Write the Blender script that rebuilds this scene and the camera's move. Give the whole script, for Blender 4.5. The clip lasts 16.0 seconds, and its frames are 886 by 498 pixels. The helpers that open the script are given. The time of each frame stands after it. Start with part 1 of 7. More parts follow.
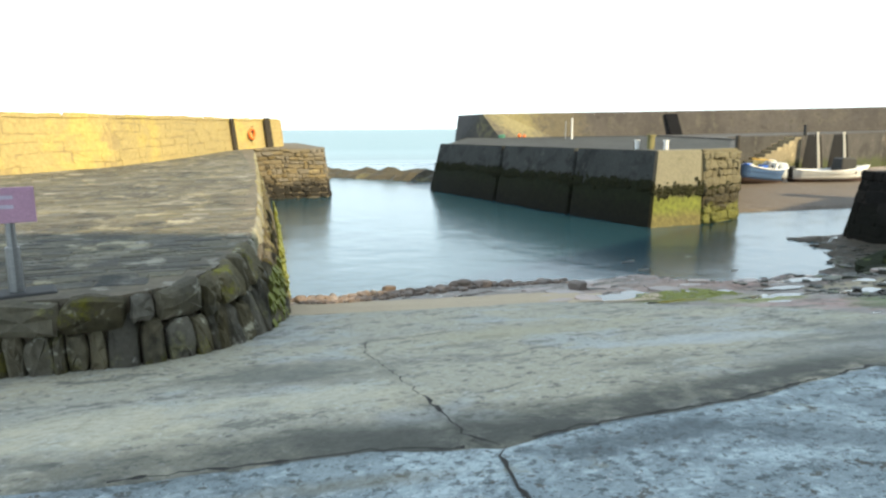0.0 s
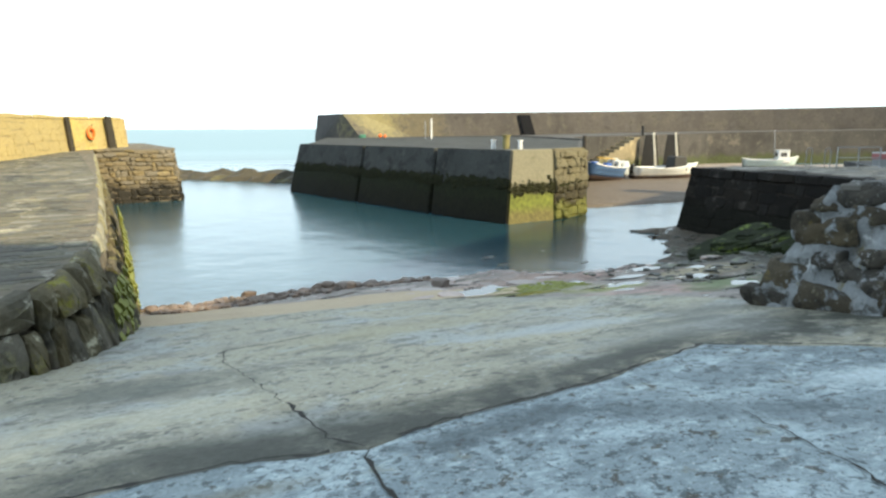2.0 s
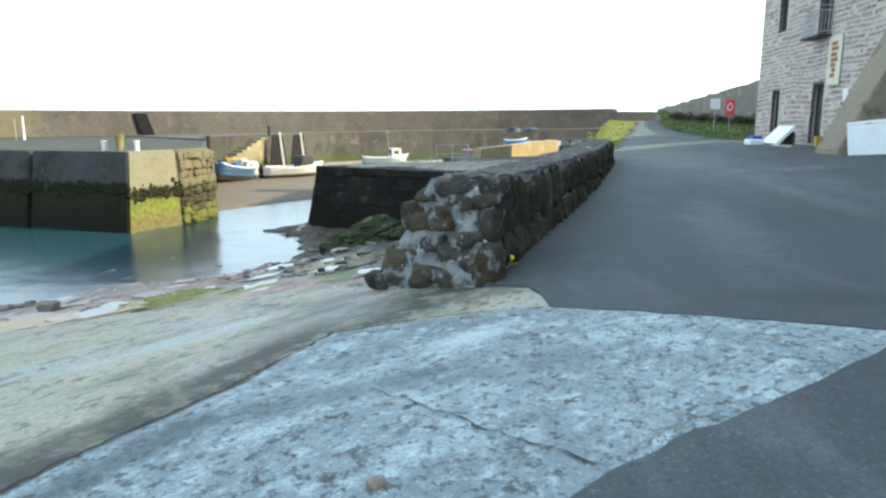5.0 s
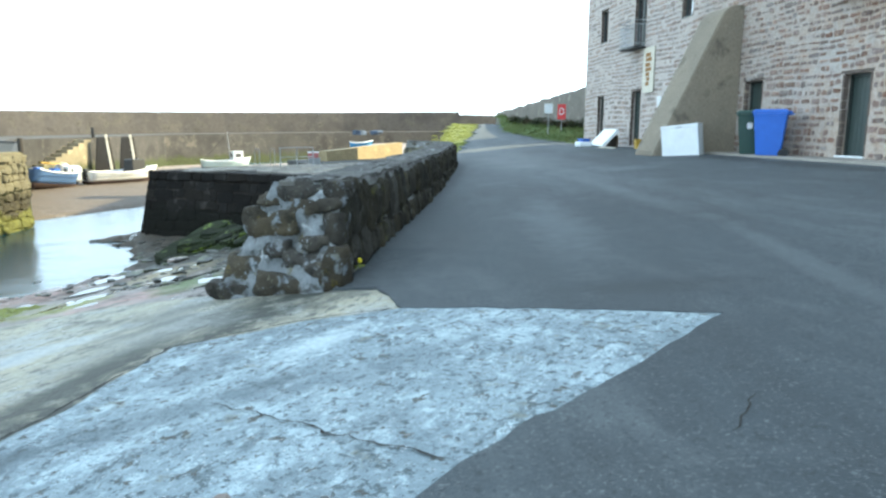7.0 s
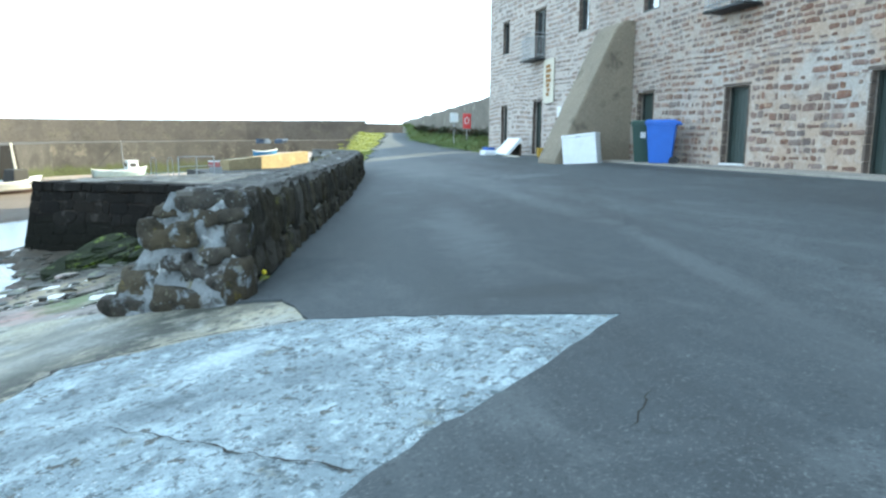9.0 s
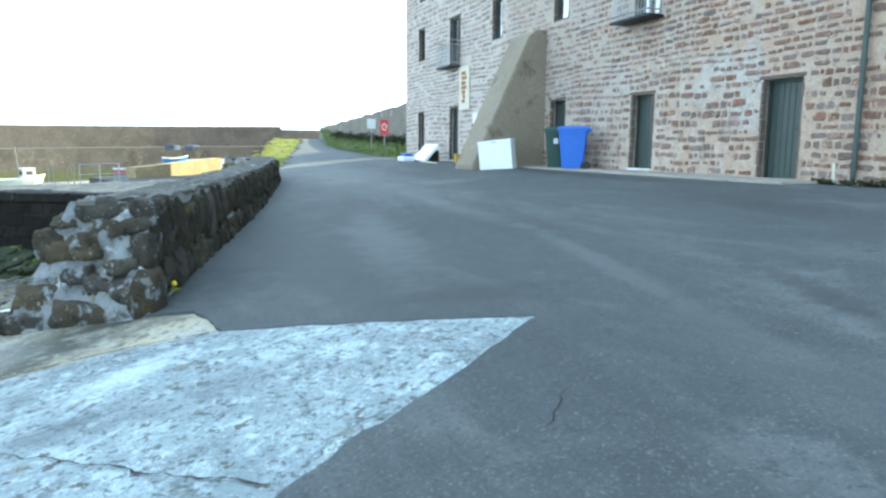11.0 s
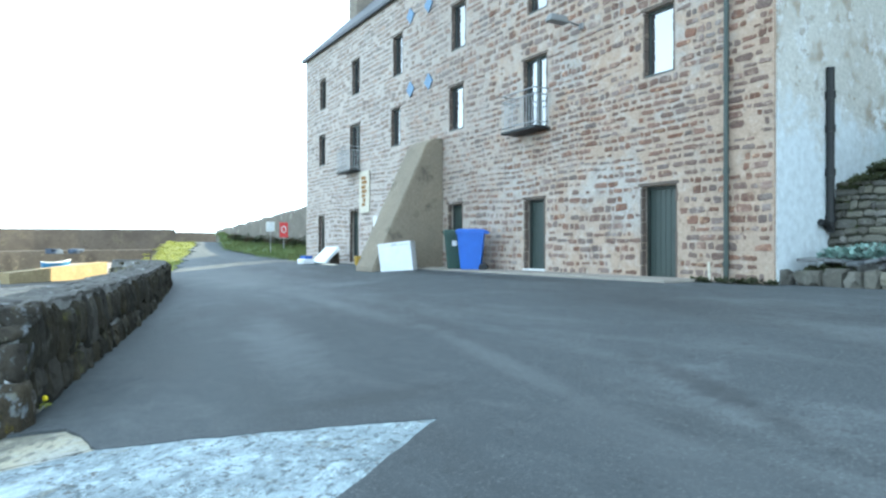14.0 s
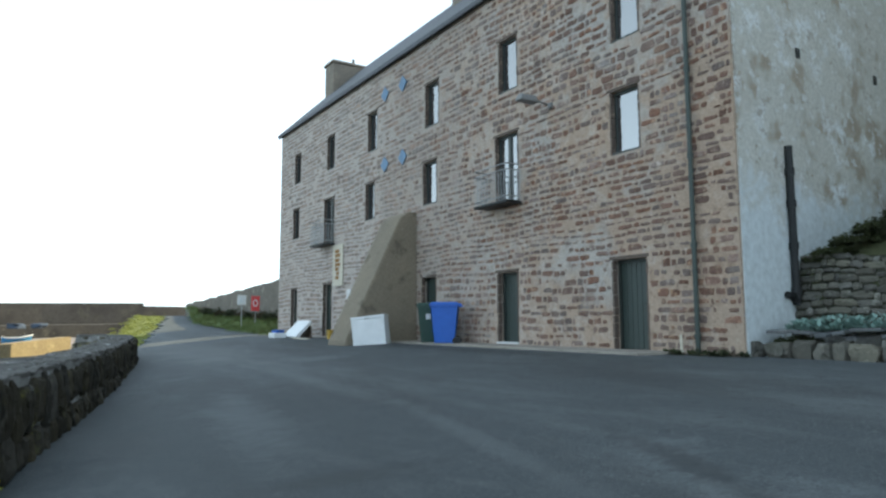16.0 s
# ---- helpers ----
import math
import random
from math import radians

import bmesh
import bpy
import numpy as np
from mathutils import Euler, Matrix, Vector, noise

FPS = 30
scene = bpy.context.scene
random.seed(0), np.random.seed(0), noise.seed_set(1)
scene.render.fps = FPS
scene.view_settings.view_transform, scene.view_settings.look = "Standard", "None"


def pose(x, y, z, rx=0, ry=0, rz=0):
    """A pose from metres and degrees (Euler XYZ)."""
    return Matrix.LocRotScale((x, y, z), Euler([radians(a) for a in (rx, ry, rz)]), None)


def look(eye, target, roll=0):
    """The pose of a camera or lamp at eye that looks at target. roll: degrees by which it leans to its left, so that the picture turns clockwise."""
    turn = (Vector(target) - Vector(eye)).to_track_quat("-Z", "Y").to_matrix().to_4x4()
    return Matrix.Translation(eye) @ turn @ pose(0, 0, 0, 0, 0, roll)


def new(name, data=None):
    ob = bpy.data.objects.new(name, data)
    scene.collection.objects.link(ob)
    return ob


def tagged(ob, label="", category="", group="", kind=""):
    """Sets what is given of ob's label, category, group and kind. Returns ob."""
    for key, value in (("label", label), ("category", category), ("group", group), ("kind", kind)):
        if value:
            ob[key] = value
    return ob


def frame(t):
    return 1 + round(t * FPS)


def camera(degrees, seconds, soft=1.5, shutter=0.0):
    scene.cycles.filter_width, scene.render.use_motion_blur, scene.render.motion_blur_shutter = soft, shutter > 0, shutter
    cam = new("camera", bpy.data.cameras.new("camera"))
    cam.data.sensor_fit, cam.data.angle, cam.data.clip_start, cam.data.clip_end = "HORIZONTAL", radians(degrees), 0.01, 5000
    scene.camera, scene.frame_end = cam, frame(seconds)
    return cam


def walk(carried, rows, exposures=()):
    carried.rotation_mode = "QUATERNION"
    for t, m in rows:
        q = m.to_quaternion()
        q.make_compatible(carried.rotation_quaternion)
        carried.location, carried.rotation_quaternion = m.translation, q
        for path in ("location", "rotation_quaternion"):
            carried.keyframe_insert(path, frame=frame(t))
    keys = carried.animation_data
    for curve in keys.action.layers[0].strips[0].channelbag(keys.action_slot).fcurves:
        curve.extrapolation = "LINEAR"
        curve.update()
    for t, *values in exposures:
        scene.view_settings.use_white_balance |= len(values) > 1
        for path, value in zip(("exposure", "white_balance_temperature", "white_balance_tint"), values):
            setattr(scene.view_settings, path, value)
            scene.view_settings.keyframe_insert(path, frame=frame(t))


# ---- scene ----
# ---------- camera and its walk: turning on the spot, held a hand's length from the body ----------
cam = camera(66.2, 16.0, soft=2.5)
ARM, EYE = 0.17, 1.6
PIVOT = (-0.045, -0.054)
TURNS = [
    (0.0, -0.10, -10.07, 0.33), (0.5, -2.22, -10.09, 0.24), (1.0, -5.08, -10.08, 0.24), (1.5, -8.21, -10.11, 0.17),
    (2.0, -11.60, -10.12, 0.16), (2.5, -15.30, -10.12, 0.15), (3.0, -19.05, -10.15, 0.20), (3.5, -24.39, -10.25, 0.15),
    (4.0, -29.03, -10.21, 0.14), (4.5, -36.47, -10.16, -0.04), (5.0, -41.83, -10.16, -0.02), (5.2, -43.30, -10.15, -0.04),
    (7.3, -56.75, -9.75, -0.24), (7.5, -58.22, -9.61, -0.25), (8.0, -59.90, -9.37, -0.27), (8.5, -61.10, -9.24, -0.30),
    (9.0, -62.26, -9.17, -0.32), (9.2, -62.93, -9.12, -0.32), (11.3, -69.70, -8.20, -0.34), (11.5, -69.90, -7.61, -0.34),
    (12.0, -71.24, -6.24, -0.31), (12.5, -73.05, -5.12, -0.26), (13.0, -74.99, -3.83, -0.18), (13.5, -76.42, -2.27, -0.08),
    (14.0, -77.36, -0.06, -0.01), (14.5, -77.84, 1.50, 0.07), (15.0, -78.07, 3.14, 0.13), (15.5, -78.50, 4.48, 0.18),
    (16.0, -79.55, 6.09, 0.19)]
walk(cam, [(t, pose(PIVOT[0] - math.sin(radians(a)) * ARM, PIVOT[1] + math.cos(radians(a)) * ARM, EYE, 90 + p, r, a)) for t, a, p, r in TURNS],
     exposures=[(0.0, 0.88, 6300, 3), (3.5, 0.93, 6100, 1), (5.0, 1.25, 5950, 0), (7.5, 1.60, 5700, -2), (9.0, 1.66, 5600, -3), (12.5, 1.90, 5600, -3), (14.5, 1.78, 5700, -2), (15.2, 1.4, 5850, 0), (16.0, 0.74, 6000, 1)])

# ---------- daylight: a low sun behind the camera, clear hazy sky ----------
SUN_EL, SUN_AZ = radians(33.0), radians(135.0)      # azimuth clockwise from +y
world = bpy.data.worlds.new("sky")
scene.world = world
world.use_nodes = True
wn = world.node_tree.nodes
sky = wn.new("ShaderNodeTexSky")
sky.sky_type, sky.sun_disc = "NISHITA", False
sky.sun_elevation, sky.sun_rotation = SUN_EL, SUN_AZ
sky.air_density, sky.dust_density, sky.ozone_density = 1.0, 1.0, 1.0
wn["Background"].inputs["Strength"].default_value = 0.105
haze = wn.new("ShaderNodeMix")                      # thin high haze over the clear sky
haze.data_type, haze.blend_type = "RGBA", "MIX"
haze.inputs[0].default_value = 0.6
world.node_tree.links.new(sky.outputs["Color"], haze.inputs[6])
up = wn.new("ShaderNodeSeparateXYZ")                # the haze is thickest, and brightest, towards the horizon
world.node_tree.links.new(wn.new("ShaderNodeTexCoord").outputs["Generated"], up.inputs["Vector"])
thick = wn.new("ShaderNodeMapRange")
thick.interpolation_type = "SMOOTHSTEP"
thick.inputs["From Min"].default_value, thick.inputs["From Max"].default_value = 0.0, 0.75
thick.inputs["To Min"].default_value, thick.inputs["To Max"].default_value = 1.75, 0.85
world.node_tree.links.new(up.outputs["Z"], thick.inputs["Value"])
glow = wn.new("ShaderNodeVectorMath")
glow.operation = "SCALE"
glow.inputs[0].default_value = (8.0, 8.8, 9.5)
world.node_tree.links.new(thick.outputs["Result"], glow.inputs["Scale"])
world.node_tree.links.new(glow.outputs["Vector"], haze.inputs[7])
world.node_tree.links.new(haze.outputs[2], wn["Background"].inputs["Color"])
sun = new("sun", bpy.data.lights.new("sun", "SUN"))
sun.data.energy, sun.data.angle, sun.data.color = 5.0, radians(0.5), (1.0, 0.78, 0.48)
SUN_DIR = Vector((math.sin(SUN_AZ) * math.cos(SUN_EL), math.cos(SUN_AZ) * math.cos(SUN_EL), math.sin(SUN_EL)))
sun.matrix_world = look(SUN_DIR * 60, (0, 0, 0))


# ---------- materials ----------
def material(name, base, second, scale=1.0, rough=0.85, bump=0.3, grain=25.0, spots=None, spot_scale=3.0, spot_at=0.58,
             metal=0.0, vary=None, amount=0.35, stretch=(1, 1, 1), bands=(), wave=0.25, streak=None, spec=0.5, contrast=0.25, spots2=None,
             spot2_scale=9.0, spot2_at=0.6, bump_d=0.02, layers=(), mottle=0.4, patches=(), wet=None):
    """Two-scale procedural surface in world metres. vary: None, 'object' or 'island' (each piece its own shade);
    bands: (height, colour, softness): growth below that height, with an uneven edge."""
    m = bpy.data.materials.new(name)
    m.use_nodes = True
    nt = m.node_tree
    n, ln = nt.nodes, nt.links
    bsdf = n["Principled BSDF"]
    geo = n.new("ShaderNodeNewGeometry")
    mp = n.new("ShaderNodeMapping")
    mp.inputs["Scale"].default_value = stretch
    ln.new(geo.outputs["Position"], mp.inputs["Vector"])

    def noise_tex(s, detail=5.0, roughn=0.6, along_dir=None):
        t = n.new("ShaderNodeTexNoise")
        t.inputs["Scale"].default_value, t.inputs["Detail"].default_value, t.inputs["Roughness"].default_value = s, detail, roughn
        src = mp.outputs["Vector"]
        if along_dir:
            turn, squeeze = along_dir
            m3 = n.new("ShaderNodeMapping")
            m3.vector_type = "TEXTURE"
            m3.inputs["Rotation"].default_value = (0, 0, radians(turn))
            m3.inputs["Scale"].default_value = (squeeze, 1, 1)
            ln.new(geo.outputs["Position"], m3.inputs["Vector"])
            src = m3.outputs["Vector"]
        ln.new(src, t.inputs["Vector"])
        return t.outputs["Fac"]

    def ramp(src, lo, hi):
        r = n.new("ShaderNodeMapRange")
        r.inputs["From Min"].default_value, r.inputs["From Max"].default_value = lo, hi
        ln.new(src, r.inputs["Value"])
        return r.outputs["Result"]

    def mix(fac, a, b, mode="MIX"):
        x = n.new("ShaderNodeMix")
        x.data_type, x.blend_type = "RGBA", mode
        for v, i in ((fac, 0), (a, 6), (b, 7)):
            if isinstance(v, (tuple, list)):
                x.inputs[i].default_value = (*v, 1)
            elif isinstance(v, (int, float)):
                x.inputs[i].default_value = v
            else:
                ln.new(v, x.inputs[i])
        return x.outputs[2]

    col = mix(ramp(noise_tex(scale), 0.5 - contrast, 0.5 + contrast), base, second)
    if spots:
        col = mix(ramp(noise_tex(spot_scale, 6.0, 0.65), spot_at, spot_at + 0.08), col, spots)
    if spots2:
        col = mix(ramp(noise_tex(spot2_scale, 6.0, 0.7), spot2_at, spot2_at + 0.08), col, spots2)
    for colour, lscale, at, soft_l, strength, along_dir in layers:
        # further washes and stains: colour, size, how rare, edge, strength, (turn, stretch) or None
        f = ramp(noise_tex(lscale, 7.0, 0.68, along_dir), at, at + soft_l)
        mm = n.new("ShaderNodeMath")
        mm.operation = "MULTIPLY"
        ln.new(f, mm.inputs[0])
        mm.inputs[1].default_value = strength
        col = mix(mm.outputs[0], col, colour)
    if patches:
        ragged = noise_tex(2.6, 8.0, 0.74)
    for px, py, length, width, turn, colour, strength in patches:
        # a stain, worn trail or other colour patch with a ragged outline: centre, half length and width, direction
        m3 = n.new("ShaderNodeMapping")
        m3.vector_type = "TEXTURE"
        m3.inputs["Location"].default_value = (px, py, 0)
        m3.inputs["Rotation"].default_value = (0, 0, radians(turn))
        m3.inputs["Scale"].default_value = (length, width, 1000)
        ln.new(geo.outputs["Position"], m3.inputs["Vector"])
        dist = n.new("ShaderNodeVectorMath")
        dist.operation = "LENGTH"
        ln.new(m3.outputs["Vector"], dist.inputs[0])
        off = n.new("ShaderNodeMath")
        off.operation = "MULTIPLY_ADD"
        ln.new(ragged, off.inputs[0])
        off.inputs[1].default_value = 2.4
        ln.new(dist.outputs["Value"], off.inputs[2])
        mm = n.new("ShaderNodeMath")
        mm.operation = "MULTIPLY"
        ln.new(ramp(off.outputs[0], 2.25, 1.55), mm.inputs[0])
        mm.inputs[1].default_value = strength
        col = mix(mm.outputs[0], col, colour)
    fine = noise_tex(grain, 4.0, 0.7)
    col = mix(0.55, col, mix(ramp(fine, 0.3, 0.7), (0.66, 0.66, 0.66), (1.34, 1.34, 1.34)), "MULTIPLY")
    if vary:
        both = n.new("ShaderNodeMath")
        both.operation = "ADD"
        ln.new(geo.outputs["Random Per Island"], both.inputs[0])
        ln.new(n.new("ShaderNodeObjectInfo").outputs["Random"], both.inputs[1])
        wrap = n.new("ShaderNodeMath")
        wrap.operation = "FRACT"
        ln.new(both.outputs[0], wrap.inputs[0])
        rnd = wrap.outputs[0]
        hsv = n.new("ShaderNodeHueSaturation")
        r2 = n.new("ShaderNodeMapRange")
        r2.inputs["To Min"].default_value, r2.inputs["To Max"].default_value = 1.0 - amount, 1.0 + amount
        ln.new(rnd, r2.inputs["Value"])
        ln.new(r2.outputs["Result"], hsv.inputs["Value"])
        wh = n.new("ShaderNodeTexWhiteNoise")
        wh.noise_dimensions = "1D"
        ln.new(rnd, wh.inputs["W"])
        r3 = n.new("ShaderNodeMapRange")
        r3.inputs["To Min"].default_value, r3.inputs["To Max"].default_value = 0.55, 1.2
        ln.new(wh.outputs["Value"], r3.inputs["Value"])
        ln.new(r3.outputs["Result"], hsv.inputs["Saturation"])
        ln.new(col, hsv.inputs["Color"])
        col = hsv.outputs["Color"]
    if streak:
        # a stain along a line: direction across it, where it starts, is densest and ends, its colour
        axis, lo, mid, hi, colour = streak
        dot = n.new("ShaderNodeVectorMath")
        dot.operation = "DOT_PRODUCT"
        dot.inputs[1].default_value = axis
        ln.new(geo.outputs["Position"], dot.inputs[0])
        wob = n.new("ShaderNodeMath")
        wob.operation = "MULTIPLY_ADD"
        ln.new(noise_tex(1.1, 6.0, 0.7), wob.inputs[0])
        wob.inputs[1].default_value = 2.0
        ln.new(dot.outputs["Value"], wob.inputs[2])
        r_up, r_dn = ramp(wob.outputs[0], lo + 1.0, mid + 1.0), ramp(wob.outputs[0], hi + 1.0, 0.75 * mid + 0.25 * hi + 1.0)
        mul = n.new("ShaderNodeMath")
        mul.operation = "MULTIPLY"
        ln.new(r_up, mul.inputs[0])
        ln.new(r_dn, mul.inputs[1])
        m2 = n.new("ShaderNodeMath")
        m2.operation = "MULTIPLY"
        ln.new(mul.outputs[0], m2.inputs[0])
        ln.new(ramp(noise_tex(2.2, 8.0, 0.72), 0.32, 0.50), m2.inputs[1])
        col = mix(m2.outputs[0], col, colour)
    if bands:
        sep = n.new("ShaderNodeSeparateXYZ")
        ln.new(geo.outputs["Position"], sep.inputs["Vector"])
        edge = noise_tex(1.6, 5.0, 0.7)
        for height, colour, soft_m in bands:
            add = n.new("ShaderNodeMath")
            add.operation = "MULTIPLY_ADD"
            ln.new(edge, add.inputs[0])
            add.inputs[1].default_value = wave * 4
            add.inputs[2].default_value = height - wave * 2
            sub = n.new("ShaderNodeMath")
            sub.operation = "SUBTRACT"
            ln.new(add.outputs[0], sub.inputs[0])
            ln.new(sep.outputs["Z"], sub.inputs[1])
            patchy = mix(ramp(noise_tex(7.0), 0.3, 0.7), tuple(c * (1 - mottle) for c in colour), tuple(min(1, c * (1 + mottle)) for c in colour))
            col = mix(ramp(sub.outputs[0], 0.0, soft_m), col, patchy)
    film = None
    if wet:
        # standing films of water: size, how rare, (turn, stretch)
        film = ramp(noise_tex(wet[0], 4.0, 0.55, wet[2]), wet[1], wet[1] + 0.03)
        sep2 = n.new("ShaderNodeSeparateXYZ")
        ln.new(geo.outputs["Position"], sep2.inputs["Vector"])
        near = n.new("ShaderNodeMath")
        near.operation = "MULTIPLY"
        ln.new(film, near.inputs[0])
        ln.new(ramp(sep2.outputs["Y"], wet[3] + 2.0, wet[3]), near.inputs[1])
        film = near.outputs[0]
        col = mix(film, col, mix(0.55, col, (0.02, 0.02, 0.018)))
    ln.new(col, bsdf.inputs["Base Color"])
    bsdf.inputs["Roughness"].default_value, bsdf.inputs["Metallic"].default_value = rough, metal
    bsdf.inputs["Specular IOR Level"].default_value = spec
    if bump:
        b = n.new("ShaderNodeBump")
        b.inputs["Strength"].default_value, b.inputs["Distance"].default_value = bump, bump_d
        h = mix(0.5, fine, noise_tex(grain * 0.2))
        ln.new(h, b.inputs["Height"])
        ln.new(b.outputs["Normal"], bsdf.inputs["Normal"])
        if film:
            for sock, dry, soaked in ((bsdf.inputs["Roughness"], rough, 0.03), (b.inputs["Strength"], bump, 0.0)):
                r4 = n.new("ShaderNodeMapRange")
                r4.inputs["To Min"].default_value, r4.inputs["To Max"].default_value = dry, soaked
                ln.new(film, r4.inputs["Value"])
                ln.new(r4.outputs["Result"], sock)
    return m


def plain(name, colour, rough=0.5, metal=0.0, spec=0.5):
    return material(name, colour, tuple(c * 0.82 for c in colour), 2.5, rough, 0.08, 60.0, metal=metal, spec=spec)


def water_material():
    """Still water in the harbour, a light chop on the open sea."""
    m = bpy.data.materials.new("sea_water")
    m.use_nodes = True
    n, ln = m.node_tree.nodes, m.node_tree.links
    b = n["Principled BSDF"]
    g = n.new("ShaderNodeNewGeometry")
    sep = n.new("ShaderNodeSeparateXYZ")
    ln.new(g.outputs["Position"], sep.inputs["Vector"])
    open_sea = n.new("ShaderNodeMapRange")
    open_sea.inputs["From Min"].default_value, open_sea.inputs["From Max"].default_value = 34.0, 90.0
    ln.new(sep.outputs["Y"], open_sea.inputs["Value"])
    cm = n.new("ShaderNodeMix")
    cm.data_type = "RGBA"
    # far out, the hazy sky's reflection is put into a paler base colour
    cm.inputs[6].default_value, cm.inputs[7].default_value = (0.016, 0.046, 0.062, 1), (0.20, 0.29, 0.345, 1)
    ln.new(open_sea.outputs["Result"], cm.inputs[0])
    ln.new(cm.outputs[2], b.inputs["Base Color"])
    b.inputs["IOR"].default_value = 1.33
    ruffle = n.new("ShaderNodeMapRange")
    ruffle.inputs["From Min"].default_value, ruffle.inputs["From Max"].default_value = 36.0, 110.0
    ruffle.inputs["To Min"].default_value, ruffle.inputs["To Max"].default_value = 0.2, 0.40
    ln.new(sep.outputs["Y"], ruffle.inputs["Value"])
    ln.new(ruffle.outputs["Result"], b.inputs["Roughness"])
    # open sea loses its gloss, as its colour already holds the sky
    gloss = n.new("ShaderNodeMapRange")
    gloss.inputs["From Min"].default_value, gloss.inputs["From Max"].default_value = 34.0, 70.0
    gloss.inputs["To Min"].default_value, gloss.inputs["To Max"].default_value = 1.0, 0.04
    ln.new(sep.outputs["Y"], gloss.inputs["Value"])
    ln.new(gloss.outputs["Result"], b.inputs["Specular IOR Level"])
    strength = n.new("ShaderNodeMapRange")
    strength.inputs["From Min"].default_value, strength.inputs["From Max"].default_value = 34.0, 90.0
    strength.inputs["To Min"].default_value, strength.inputs["To Max"].default_value = 0.45, 1.0
    ln.new(sep.outputs["Y"], strength.inputs["Value"])
    tot = None
    for s, dist in ((0.35, 0.09), (1.1, 0.04), (4.0, 0.010)):
        t = n.new("ShaderNodeTexNoise")
        t.inputs["Scale"].default_value, t.inputs["Detail"].default_value = s, 3
        ln.new(g.outputs["Position"], t.inputs["Vector"])
        bp = n.new("ShaderNodeBump")
        bp.inputs["Distance"].default_value = dist
        ln.new(strength.outputs["Result"], bp.inputs["Strength"])
        ln.new(t.outputs["Fac"], bp.inputs["Height"])
        if tot:
            ln.new(tot, bp.inputs["Normal"])
        tot = bp.outputs["Normal"]
    ln.new(tot, b.inputs["Normal"])
    return m


def pool_material():
    """Clear still water a hand deep over dark ground."""
    m = bpy.data.materials.new("pool_water")
    m.use_nodes = True
    b = m.node_tree.nodes["Principled BSDF"]
    b.inputs["Base Color"].default_value = (0.06, 0.055, 0.045, 1)
    b.inputs["Roughness"].default_value, b.inputs["IOR"].default_value = 0.02, 1.33
    b.inputs["Specular IOR Level"].default_value = 1.0
    return m


def glass_material(name, tint=(0.02, 0.025, 0.03)):
    m = bpy.data.materials.new(name)
    m.use_nodes = True
    b = m.node_tree.nodes["Principled BSDF"]
    b.inputs["Base Color"].default_value = (*tint, 1)
    b.inputs["Roughness"].default_value = 0.02
    b.inputs["Specular IOR Level"].default_value = 1.0
    b.inputs["IOR"].default_value = 2.4
    return m


CONCRETE_PALE = material("pale_concrete", (0.266, 0.326, 0.351), (0.179, 0.223, 0.248), 0.9, 0.85, 0.9, 24, bump_d=0.03, spots=(0.357, 0.432, 0.465), spot_scale=2.2, spot_at=0.53,
                         streak=((-0.309, 0.951, 0), 3.55, 4.5, 6.0, (0.043, 0.050, 0.045)),
                         layers=(((0.137, 0.173, 0.194), 0.55, 0.49, 0.14, 0.5, (15, 1.5)), ((0.369, 0.443, 0.470), 1.6, 0.52, 0.12, 0.7, (15, 1.6)), ((0.054, 0.068, 0.075), 4.5, 0.57, 0.05, 0.5, (15, 1.8)),
                                 ((0.487, 0.575, 0.608), 7.0, 0.54, 0.10, 0.6, (15, 1.6)), ((0.162, 0.158, 0.112), 3.0, 0.60, 0.06, 0.6, None), ((0.049, 0.061, 0.065), 13.0, 0.555, 0.04, 0.75, None),
                                 ((0.542, 0.631, 0.665), 19.0, 0.58, 0.06, 0.35, None), ((0.034, 0.040, 0.043), 27.0, 0.58, 0.06, 0.6, None), ((0.066, 0.059, 0.046), 8.0, 0.60, 0.02, 0.85, None), ((0.079, 0.095, 0.105), 1.1, 0.56, 0.10, 0.35, (20, 1.6)), ((0.027, 0.029, 0.028), 40.0, 0.60, 0.04, 0.7, None), ((0.607, 0.609, 0.614), 34.0, 0.62, 0.04, 0.7, None)),
                         patches=((2.2, 3.6, 1.2, 0.22, -18, (0.089, 0.113, 0.128), 0.65), (3.3, 2.95, 0.9, 0.25, -25, (0.105, 0.131, 0.147), 0.55), (1.0, 3.72, 0.7, 0.18, 15, (0.063, 0.079, 0.089), 0.65),
                                  (3.0, 4.2, 0.9, 0.25, 25, (0.116, 0.142, 0.158), 0.5), (3.6, 3.7, 0.6, 0.2, 0, (0.525, 0.609, 0.640), 0.6), (-0.6, 3.35, 0.7, 0.12, 10, (0.168, 0.158, 0.116), 0.6)))
